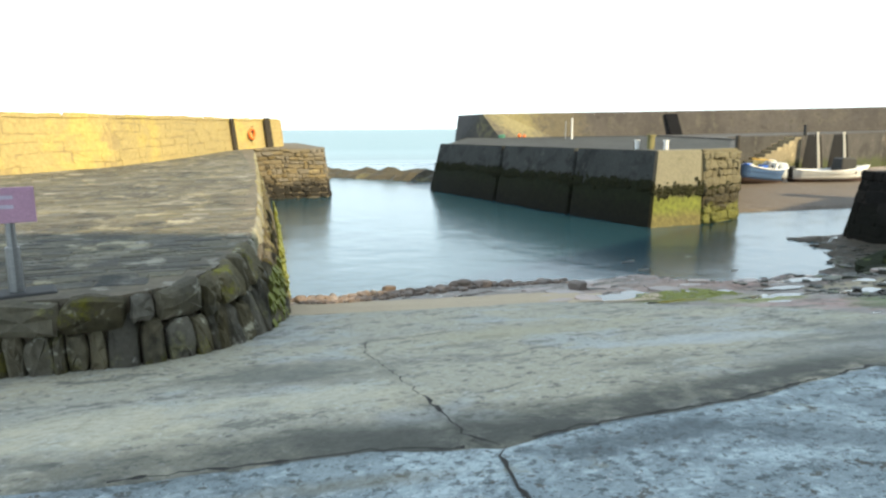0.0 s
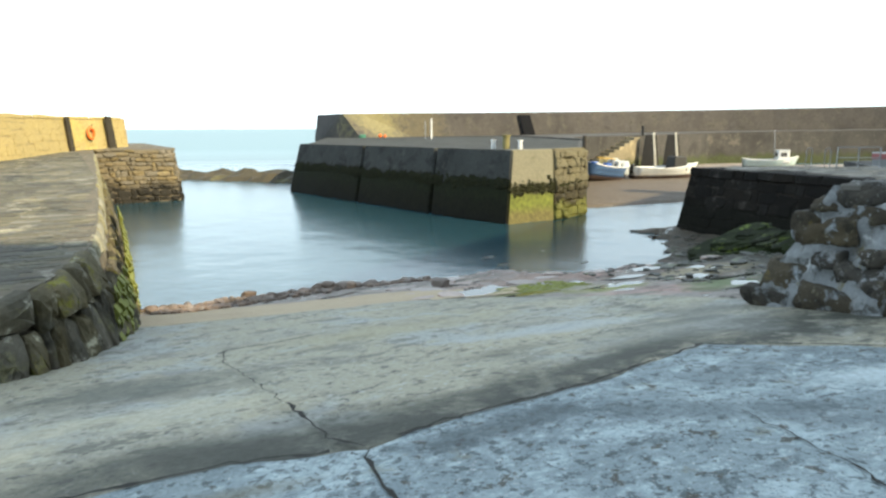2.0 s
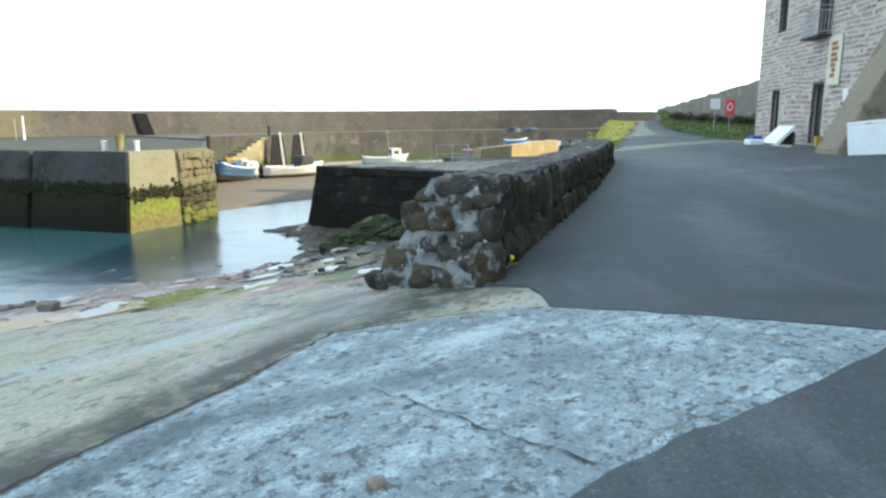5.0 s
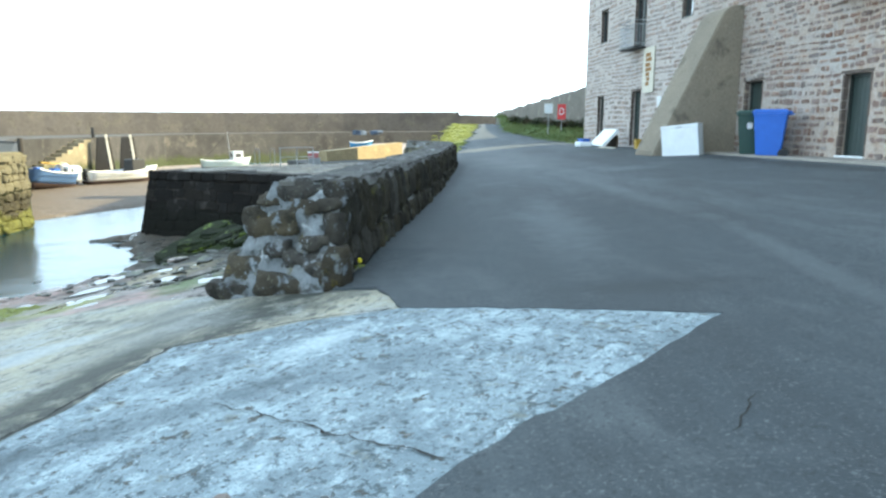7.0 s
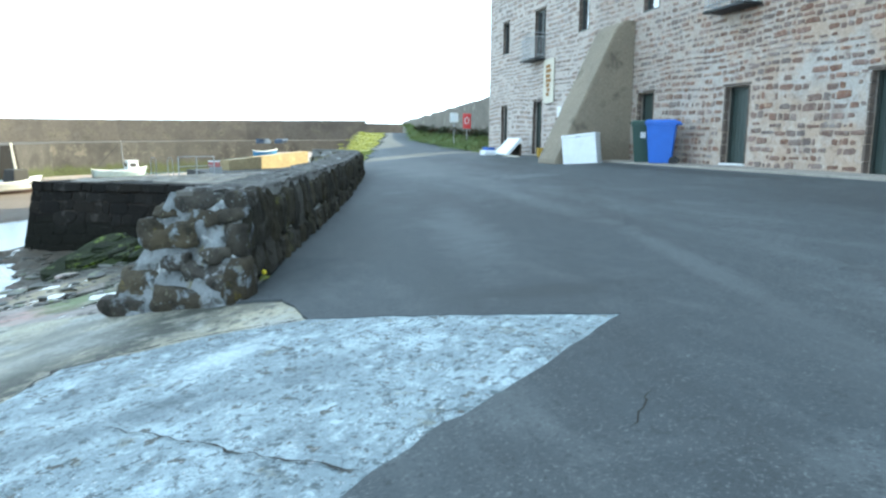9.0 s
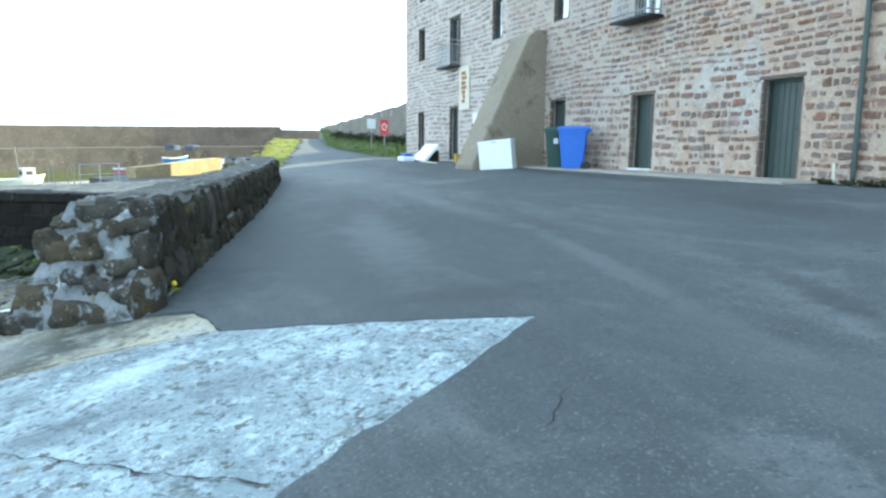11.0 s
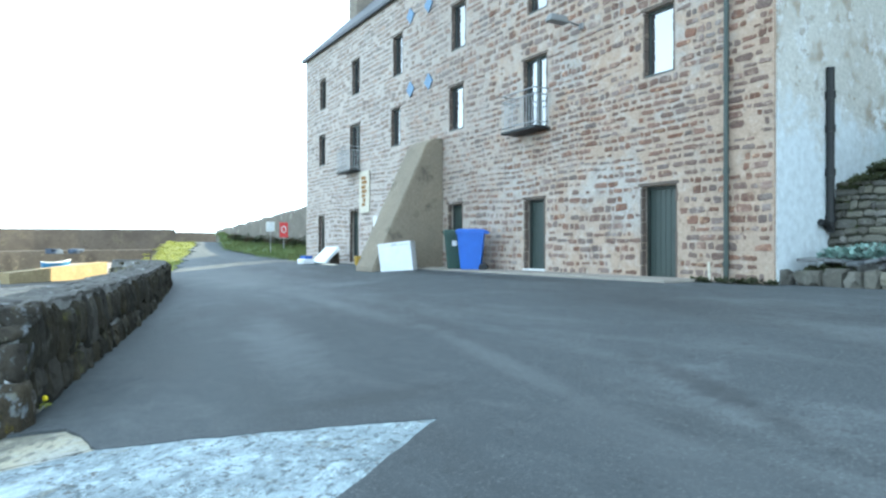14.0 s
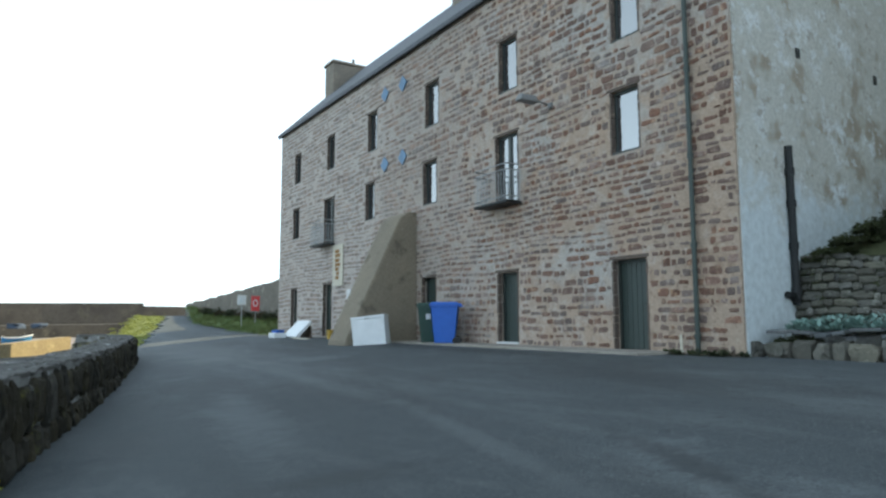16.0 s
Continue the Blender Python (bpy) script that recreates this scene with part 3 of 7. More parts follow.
def ground_z(x, y):
    """The one sheet of ground: land, shore, sea bed, out to the horizon."""
    d = math.hypot(x, y)
    land = smoothstep(-1.0, 1.0, 0.682 * x - 0.731 * y + 0.2) if y < 40 + 0.2 * x else 0.0
    base = shore_z(x, y) if d < 70 else -2.6
    if land > 0:
        base = base * (1 - land) + (min(0.9, road_z(x, y)) - 0.7) * land
    if d > 110:
        base = -3.0 if (y > 0.6 * x or x < 0) and y > -20 else 1.5
    return base


fine = lambda a, b, s: [a + s * i for i in range(int(round((b - a) / s)) + 1)]
gx = [-3000, -1200, -500, -250, -120, -70, -40, -25, -15] + fine(-9, -4.05, 0.33) + fine(-3.9, 13.05, 0.15) + fine(13.3, 17, 0.37) + [18, 20, 23, 27, 32, 38, 46, 55, 70, 90, 130, 250, 500, 1200, 3000]
gy = [-3000, -1200, -500, -250, -120, -60, -30, -15, -6, 0, 3, 6] + fine(7.4, 20.0, 0.15) + fine(20.3, 27, 0.35) + [28.5, 30, 33, 37, 42, 48, 55, 65, 80, 120, 250, 500, 1200, 3000]
ground = tagged(smooth(part("ground", sheet(gx, gy, ground_z), BEACH)), "wet brown shore, mud and sea bed", "ground", kind="structure")
wx = [-3000, -800, -200, -60, -20, 20, 60, 200, 800, 3000]
wy = [3.0, 10, 20, 40, 80, 200, 800, 3000]
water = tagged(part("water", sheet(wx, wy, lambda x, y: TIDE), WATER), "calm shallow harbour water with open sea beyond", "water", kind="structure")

# slipway, pale apron and asphalt road: one lie, three surfaces
APRON = [(-9.0, 1.75), (2.57, 1.69), (5.36, 1.19), (5.10, 2.2), (4.85, 3.1), (4.62, 3.70), (4.0, 4.35), (3.13, 4.88), (1.85, 4.25), (1.2, 4.07),
         (0.59, 3.87), (0.29, 3.68), (-0.47, 3.75), (-1.11, 3.55), (-3.0, 3.15), (-9.0, 2.9)]
SLIP = [(-9.0, 2.9), (-3.0, 3.15), (-1.11, 3.55), (-0.47, 3.75), (0.29, 3.68), (0.59, 3.87), (1.2, 4.07), (1.85, 4.25), (3.13, 4.88), (4.0, 4.35), (4.62, 3.70), (5.25, 4.55), (5.5, 5.3), (4.9, 7.0),
        (4.4, 7.9), (1.8, 9.9), (-0.3, 9.9), (-2.6, 10.1), (-2.6, 7.5), (-9.0, 6.6)]


def worn(poly):
    """The outline with its short sides broken into uneven steps, the same wherever two outlines share a side."""
    out = []
    for a, b in zip(poly, poly[1:] + poly[:1]):
        out.append(a)
        d = math.hypot(b[0] - a[0], b[1] - a[1])
        if d > 4.0 or max(abs(a[0]), abs(a[1]), abs(b[0]), abs(b[1])) > 6.5:
            continue
        n = int(d / 0.14)
        for i in range(1, n):
            x, y = a[0] + (b[0] - a[0]) * i / n, a[1] + (b[1] - a[1]) * i / n
            k = Vector((round(x, 2) * 3.1, round(y, 2) * 3.1, 0.0))
            out.append((x + 0.05 * noise.noise(k), y + 0.05 * noise.noise(k + Vector((9.0, 4.0, 2.0)))))
    return out


def rounded(line, first):
    """A line of points with the corners after the first few cut to a curve."""
    for _ in range(2):
        new_l = list(line[:first])
        for a, b in zip(line[first - 1:], line[first:]):
            new_l += [(a[0] * 0.75 + b[0] * 0.25, a[1] * 0.75 + b[1] * 0.25), (a[0] * 0.25 + b[0] * 0.75, a[1] * 0.25 + b[1] * 0.75)]
        line = new_l + [line[-1]]
    return line


def slab(name, poly, mat, zf, thick, label, cell=0.25, edge=0.0):
    """A flat slab over an outline that follows the lie of the land, cut to its outline."""
    b = bmesh.new()
    vs = [b.verts.new((x, y, 0)) for x, y in poly]
    b.faces.new(vs)
    x0, x1 = min(p[0] for p in poly), max(p[0] for p in poly)
    y0, y1 = min(p[1] for p in poly), max(p[1] for p in poly)
    for k in range(1, int((x1 - x0) / cell)):
        bmesh.ops.bisect_plane(b, geom=b.verts[:] + b.edges[:] + b.faces[:], plane_co=(x0 + k * cell, 0, 0), plane_no=(1, 0, 0))
    for k in range(1, int((y1 - y0) / cell)):
        bmesh.ops.bisect_plane(b, geom=b.verts[:] + b.edges[:] + b.faces[:], plane_co=(0, y0 + k * cell, 0), plane_no=(0, 1, 0))
    for v in b.verts:
        v.co.z = zf(v.co.x, v.co.y)
    ext = bmesh.ops.extrude_face_region(b, geom=b.faces[:])
    for v in ext["geom"]:
        if isinstance(v, bmesh.types.BMVert):
            v.co.z -= thick
    bmesh.ops.recalc_face_normals(b, faces=b.faces[:])
    return tagged(part(name, b, mat), label, name.split("_")[0], kind="structure")


PARAPET = [(5.18, 5.07), (7.4, 6.24), (9.9, 7.60), (13.3, 9.55), (17.2, 11.95), (20.4, 13.95), (22.4, 15.6), (22.9, 17.4)]
ROAD = [(-14, -30), (60, -30), (60, 5), (110, 60), (100, 66), (62, 40), (40, 27.5), (30, 21.5), (23.1, 17.4), (22.5, 15.7), (20.4, 14.05), (13.3, 9.65), (7.4, 6.34),
        (5.18, 5.15), (5.25, 4.55), (4.62, 3.70), (4.85, 3.1), (5.10, 2.2), (5.36, 1.19), (2.57, 1.69), (-9.0, 1.75), (-14, 1.75)]
slipway = slab("slipway", worn(SLIP), CONCRETE_SLIP, lambda x, y: surf_z(x, y) + 0.02 * bumps(x, y, 0.7), 0.35, "worn beige concrete slipway running into the harbour", 0.3)
apron = slab("pavement_apron", worn(APRON), CONCRETE_PALE, lambda x, y: surf_z(x, y) + 0.022 + 0.006 * bumps(x, y, 1.5), 0.3, "pale grey worn concrete apron at the slip head", 0.3)
road = slab("road", worn(ROAD), ASPHALT, lambda x, y: surf_z(x, y) + 0.03, 0.25, "dark patched asphalt quayside road", 1.0)

# left quay
QUAY = [place(*c) for c in ((-12.0, 7.95), (-4.0, 7.45), (-2.07, 7.24), (-1.0, 7.12), (-0.32, 7.42), (0.0, 7.85), (0.33, 8.45), (0.55, 9.0), (0.74, 10.0), (0.92, 11.6), (1.15, 15.2), (1.6, 23.6), (1.85, 31.2),
                            (4.9, 31.6), (5.2, 33.0), (4.4, 38.0), (-12.0, 38.0))]
QUAY_TOP = [place(*c) for c in ((-12.0, 8.05), (-4.0, 7.55), (-2.05, 7.28), (-1.0, 7.2), (-0.5, 7.5), (-0.22, 8.0), (0.0, 8.55), (0.17, 9.15), (0.36, 10.1), (0.50, 11.6), (0.72, 15.2), (1.12, 23.6), (1.45, 31.5),
                                (4.5, 32.0), (4.7, 33.2), (4.0, 37.7), (-11.8, 37.7))]
quay = tagged(part("quay_wall", prism(QUAY, -3.0, quay_z, QUAY_TOP), STONE_MIX), "old rubble stone quay with a rounded end", "quay", kind="structure")

# left sea wall
def wall_run(line, thick, z0f, z1f, lean=0.0):
    """A wall along a line of points: thickness to its left."""
    out, back = [], []
    pts = [Vector(p) for p in line]
    for i, p in enumerate(pts):
        d = (pts[min(i + 1, len(pts) - 1)] - pts[max(i - 1, 0)]).normalized()
        nrm = Vector((-d.y, d.x))
        out.append((p, p + nrm * lean))
        back.append((p + nrm * (thick + lean), p + nrm * thick))
    verts, faces = [], []
    for (a, b), (c, d) in zip(out, back):
        verts += [(a.x, a.y, z0f(a.x, a.y)), (b.x, b.y, z1f(a.x, a.y)), (d.x, d.y, z1f(a.x, a.y)), (c.x, c.y, z0f(a.x, a.y))]
    for i in range(len(line) - 1):
        k = 4 * i
        for a, b in ((0, 1), (1, 2), (2, 3), (3, 0)):
            faces.append((k + a, k + 4 + a, k + 4 + b, k + b))
    faces += [(0, 1, 2, 3), tuple(4 * (len(line) - 1) + i for i in (3, 2, 1, 0))]
    return verts, faces


SEA_LINE = [(-26.0, 13.5), (-17.0, 15.8), (-11.9, 18.3), (-10.2, 21.4), (-9.5, 25.5), (-9.2, 30.5), (-7.75, 33.7)]
sea_wall = tagged(part("wall_sea", wall_run(SEA_LINE, 1.2, lambda x, y: quay_z(x, y) - 0.3, lambda x, y: 2.05, 0.12), SEAWALL),
                  "sunlit yellow-lichened stone sea wall on the quay", "wall", kind="structure")

# pier across the water
PIER_FOOT = [(6.20, 20.70), (8.25, 21.55), (9.95, 22.85), (15.6, 36.5), (16.0, 58.0), (1.5, 58.0), (-1.05, 34.55)]
PIER_HEAD = [(6.72, 21.70), (8.45, 22.45), (10.3, 23.9), (15.9, 37.0), (16.2, 57.5), (2.2, 57.5), (-0.15, 35.7)]
pier_z = lambda x, y: 0.87 - 0.07 * smoothstep(6.0, 0.0, x) * smoothstep(50, 34, y) + 0.12 * smoothstep(30, 55, y)
PIER_CORE = prism([(6.6, 21.2), (8.3, 22.0), (9.9, 23.4), (15.4, 36.9), (15.7, 57.6), (1.9, 57.6), (-0.6, 35.0)], -2.8, lambda x, y: pier_z(x, y) - 0.03,
                  [(7.05, 22.1), (8.5, 22.8), (10.1, 24.2), (15.7, 37.2), (15.9, 57.3), (2.4, 57.3), (0.25, 36.0)])
pier = tagged(part("pier", PIER_CORE, CONCRETE_PIER_SHADED), "tall grey concrete harbour pier with weed below the tide line", "pier", kind="structure")


def panel(a, b, at, bt, u0, u1, depth):
    """A facing slab between two foot points and two head points of a leaning face, from share u0 to u1 of its length."""
    foot0, foot1 = Vector((*a, -2.8)), Vector((*b, -2.8))
    head0, head1 = Vector((*at, pier_z(*at))), Vector((*bt, pier_z(*bt)))
    d = (foot1 - foot0).normalized()
    inward = Vector((-d.y, d.x, 0)) * depth
    q = [foot0.lerp(foot1, u0), foot0.lerp(foot1, u1), head0.lerp(head1, u1), head0.lerp(head1, u0)]
    b2 = bmesh.new()
    vs = [b2.verts.new(v) for v in q] + [b2.verts.new(v + inward) for v in q]
    for f in ((0, 1, 2, 3), (7, 6, 5, 4), (1, 0, 4, 5), (2, 1, 5, 6), (3, 2, 6, 7), (0, 3, 7, 4)):
        b2.faces.new([vs[i] for i in f])
    bmesh.ops.bevel(b2, geom=b2.edges[:], offset=0.04, segments=2, affect="EDGES")
    bmesh.ops.recalc_face_normals(b2, faces=b2.faces[:])
    return b2


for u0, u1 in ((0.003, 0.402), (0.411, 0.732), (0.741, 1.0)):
    part("panel", panel(PIER_FOOT[6], PIER_FOOT[0], PIER_HEAD[6], PIER_HEAD[0], u0, u1, 0.6), CONCRETE_PIER_SHADED, pier)
part("panel", panel(PIER_FOOT[0], PIER_FOOT[1], PIER_HEAD[0], PIER_HEAD[1], 0.02, 1.0, 0.6), CONCRETE_SIDE_LIT, pier, "sunlit pale concrete end with green weed")
part("panel", panel(PIER_FOOT[1], PIER_FOOT[2], PIER_HEAD[1], PIER_HEAD[2], 0.02, 1.0, 0.5), CONCRETE_END, pier, "older weedy masonry end block")
part("panel", panel(PIER_FOOT[2], PIER_FOOT[3], PIER_HEAD[2], PIER_HEAD[3], 0.0, 1.0, 0.4), BASINWALL, pier)

# far arm and its sea wall
def far_quay_z(x, y):
    return 0.95 + 0.010 * max(0.0, x - 14)


FAR_FACE = [(15.5, 36.5), (17.3, 42.5), (25.0, 46.0), (33.0, 51.5), (46.8, 52.0), (58.3, 47.2), (66, 42)]
FAR_FACE = rounded(FAR_FACE, 4)
FAR_BACK = [(80, 52), (56, 64), (38, 66), (17, 62)]
far_arm = tagged(part("quay_far_arm", prism(FAR_FACE + FAR_BACK, -2.8, far_quay_z), BASINWALL), "long stone inner quay wall with weed at its foot", "quay", kind="structure")
FAR_LINE = [(1.0, 56.0), (3.0, 50.0), (17.9, 55.2), (38.0, 61.0), (56.6, 56.6), (69.6, 47.0)]
FAR_LINE = rounded(FAR_LINE, 3)
far_top = lambda x, y: 2.62 + 0.018 * max(0.0, x - 5)
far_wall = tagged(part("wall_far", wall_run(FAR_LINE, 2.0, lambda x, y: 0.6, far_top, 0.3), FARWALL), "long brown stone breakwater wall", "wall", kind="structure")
tagged(part("wall_far_low", wall_run([(69.7, 47.2), (76.0, 43.6), (83.0, 39.6)], 1.0, lambda x, y: 0.5, lambda x, y: 3.45), FARWALL), "lower end of the breakwater wall by the road", "wall", kind="structure")

slope = bmesh.new()
sv = [slope.verts.new(c) for c in ((1.3, 52.6, 0.6), (4.2, 47.6, 0.6), (9.0, 51.4, 0.6), (4.0, 54.0, 0.6), (2.92, 49.98, 2.58), (4.4, 50.6, 2.58), (4.0, 52.0, 2.58))]
for f in ((3, 2, 1, 0), (0, 1, 4), (1, 2, 5, 4), (2, 3, 6, 5), (3, 0, 4, 6), (4, 5, 6)):
    slope.faces.new([sv[i] for i in f])
bmesh.ops.recalc_face_normals(slope, faces=slope.faces[:])
part("end_slope", slope, FARWALL, far_wall, "battered end with pale sunlit lichen")

# dark quay beside the rocks
DQ = [(10.55, 18.35), (12.0, 12.2), (13.0, 10.6), (20.5, 15.2), (22.4, 17.3), (17.0, 17.7), (12.9, 18.6)]
DQ_TOP = [(11.15, 18.2), (12.6, 12.3), (13.3, 10.9), (20.5, 15.3), (22.2, 17.0), (16.9, 17.3), (12.8, 18.25)]
dark_quay = tagged(part("quay_inner", prism(DQ, -2.5, 0.43, DQ_TOP), DARKQUAY), "dark stone quay with a flat top and weedy foot", "quay", kind="structure")

tagged(part("quay_low", prism([(19.5, 16.9), (22.3, 16.6), (31.0, 22.5), (29.5, 25.0), (22.0, 24.6), (18.5, 18.6)], -2.5, 0.20), BASINWALL), "low stone landing behind the inner quay", "quay", kind="structure")

# parapet wall beside the road
def parapet_top(x, y):
    return 1.01 + 0.04 * smoothstep(6, 11, x) + 0.08 * smoothstep(14, 21, x)


def parapet_geom():
    verts, faces = [], []
    pts = [Vector(p) for p in PARAPET]
    for i, p in enumerate(pts):
        d = (pts[min(i + 1, len(pts) - 1)] - pts[max(i - 1, 0)]).normalized()
        nrm = Vector((-d.y, d.x))
        foot = -0.6 if i == 0 else -1.3
        a, b, c, e = p, p + nrm * 0.06 + d * (0.3 if i == 0 else 0), p + nrm * (0.88 if i == 0 else 0.74) + d * (0.3 if i == 0 else 0), p + nrm * (1.52 if i == 0 else 1.38) - d * (0.05 if i == 0 else 0)
        if i == 0:      # the raking end is faced with boulders in mortar, further down
            a, b, c, e = (Vector(q) + d * 0.12 for q in ((5.16, 5.08), (5.58, 5.37), (5.25, 6.03), (4.80, 6.58)))
        zt = parapet_top(*p)
        verts += [(a.x, a.y, road_z(*p) - 0.2), (b.x, b.y, zt), (c.x, c.y, zt), (e.x, e.y, foot)]
    for i in range(len(pts) - 1):
        k = 4 * i
        for a, b in ((0, 1), (1, 2), (2, 3), (3, 0)):
            faces.append((k + a, k + 4 + a, k + 4 + b, k + b))
    faces += [(0, 1, 2, 3), tuple(4 * (len(pts) - 1) + i for i in (3, 2, 1, 0))]
    return verts, faces


parapet = tagged(part("wall_parapet", parapet_geom(), MORTAR_GREY), "low thick rubble stone wall between road and harbour", "wall", kind="structure")

# ---------- warehouse ----------
BASE_Z = 0.95
WH = Matrix.Rotation(radians(43.0), 4, "Z") @ Matrix.Translation((20.65, -11.6, BASE_Z))
warehouse = thing("warehouse", WH, "three-storey brown rubble stone harbour warehouse with slate roof", "building")
HALF, EAVES, RIDGE, DEPTH = 12.85, 10.12, 13.9, 7.6
# (centre, half width, foot, head)
DOORS = [(10.65, 0.42, 0.05, 2.2), (6.65, 0.48, 0.05, 2.25), (-1.72, 0.45, 0.05, 2.08), (-5.86, 0.46, 0.07, 1.99), (-10.2, 0.50, 0.0, 2.02)]
WINDOWS = [(10.55, 0.42, 4.6, 6.05), (2.62, 0.40, 4.52, 5.95), (-1.78, 0.44, 4.48, 5.92), (-10.2, 0.43, 4.42, 5.9),
           (10.45, 0.42, 7.28, 8.72), (6.45, 0.42, 7.23, 8.72), (2.44, 0.40, 7.17, 8.7), (-1.92, 0.43, 7.08, 8.57), (-5.99, 0.42, 7.07, 8.6), (-10.28, 0.42, 7.06, 8.5)]
FRENCH = [(6.56, 0.56, 3.98, 5.95), (-5.88, 0.52, 3.9, 5.85)]
HOLES = [(c - w, c + w, a, b) for c, w, a, b in DOORS + WINDOWS + FRENCH]


def pierced(x0, x1, z0, z1, thick, holes):
    """A wall in the x-z plane, outer face at y = 0, with openings right through it."""
    xs = sorted({x0, x1, *[h[0] for h in holes], *[h[1] for h in holes]})
    zs = sorted({z0, z1, *[h[2] for h in holes], *[h[3] for h in holes]})
    solid = {}
    for i in range(len(xs) - 1):
        for k in range(len(zs) - 1):
            cx, cz = (xs[i] + xs[i + 1]) / 2, (zs[k] + zs[k + 1]) / 2
            solid[i, k] = not any(h[0] < cx < h[1] and h[2] < cz < h[3] for h in holes)
    b = bmesh.new()
    vs = {}

    def v(i, k, y):
        if (i, k, y) not in vs:
            vs[i, k, y] = b.verts.new((xs[i], y, zs[k]))
        return vs[i, k, y]
    for (i, k), s in solid.items():
        if not s:
            continue
        b.faces.new((v(i, k, 0), v(i, k + 1, 0), v(i + 1, k + 1, 0), v(i + 1, k, 0)))
        b.faces.new((v(i, k, -thick), v(i + 1, k, -thick), v(i + 1, k + 1, -thick), v(i, k + 1, -thick)))
        for di, dk, a, c in ((-1, 0, (i, k), (i, k + 1)), (1, 0, (i + 1, k + 1), (i + 1, k)), (0, -1, (i + 1, k), (i, k)), (0, 1, (i, k + 1), (i + 1, k + 1))):
            if not solid.get((i + di, k + dk), False):
                b.faces.new((v(*a, 0), v(*a, -thick), v(*c, -thick), v(*c, 0)))
    bmesh.ops.recalc_face_normals(b, faces=b.faces[:])
    return b


part("wall", pierced(-HALF - 0.055, HALF, -0.5, EAVES, 0.55, HOLES), MORTAR_TAN, warehouse, "tan-pointed rubble front wall")


def gable(x0, x1, mat, label):
    prof = [(-DEPTH, -1.0), (0.0 - 0.56, -1.0), (-0.56, EAVES - 0.02), (-DEPTH / 2, RIDGE), (-DEPTH, EAVES)]
    prof = [(-0.06 if p[0] == -0.56 else p[0], p[1]) for p in prof]
    verts = [(x0, y, z) for y, z in prof] + [(x1, y, z) for y, z in prof]
    n = len(prof)
    return part("wall", (verts, [tuple(range(n)), tuple(range(n, 2 * n))[::-1]] + [(i, n + i, n + (i + 1) % n, (i + 1) % n) for i in range(n)]), mat, warehouse, label)


gable(-HALF - 0.085, -HALF - 0.058, LIMEWASH, "flaking white limewashed gable wall")
gable(HALF + 0.003, HALF + 0.06, MORTAR_TAN, "")
part("wall", box(2 * HALF, 0.5, EAVES + 1, (0, -DEPTH + 0.25, -1)), MORTAR_TAN, warehouse)
roof_v = []
for x in (-HALF - 0.15, HALF + 0.15):
    roof_v += [(x, 0.18, EAVES - 0.04), (x, -DEPTH / 2, RIDGE), (x, -DEPTH - 0.18, EAVES - 0.08), (x, -DEPTH - 0.18, EAVES + 0.1), (x, -DEPTH / 2, RIDGE + 0.2), (x, 0.18, EAVES + 0.1)]
part("roof", (roof_v, [(0, 1, 2, 3, 4, 5), (11, 10, 9, 8, 7, 6)] + [(i, 6 + i, 6 + (i + 1) % 6, (i + 1) % 6) for i in range(6)]), SLATE, warehouse, "dark slate roof")

GREEN_PAINT = plain("dark_green_paint", (0.040, 0.058, 0.053), 0.5)
FRAME_DARK = plain("dark_frame_paint", (0.035, 0.045, 0.042), 0.45)
WHITE_PAINT = plain("white_paint", (0.72, 0.73, 0.73), 0.5)
GLASS = glass_material("window_glass")
IRON = plain("dark_iron", (0.03, 0.032, 0.034), 0.55, 0.6)
GALV = plain("galvanised_steel", (0.35, 0.36, 0.37), 0.4, 0.9)
# dark colour stands in for the gloom of the rooms inside
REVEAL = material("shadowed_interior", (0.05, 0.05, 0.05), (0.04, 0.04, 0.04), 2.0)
BUTTRESS = material("buttress_concrete", (0.243, 0.206, 0.152), (0.180, 0.155, 0.120), 0.7, 0.9, 0.5, 16, spots=(0.126, 0.107, 0.080), spot_scale=1.2, spot_at=0.58,
                    spots2=(0.279, 0.241, 0.184), spot2_scale=3.0, spot2_at=0.62)

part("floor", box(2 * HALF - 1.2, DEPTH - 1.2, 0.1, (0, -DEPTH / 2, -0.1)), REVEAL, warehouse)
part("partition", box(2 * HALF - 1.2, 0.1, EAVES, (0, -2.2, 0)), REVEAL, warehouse)


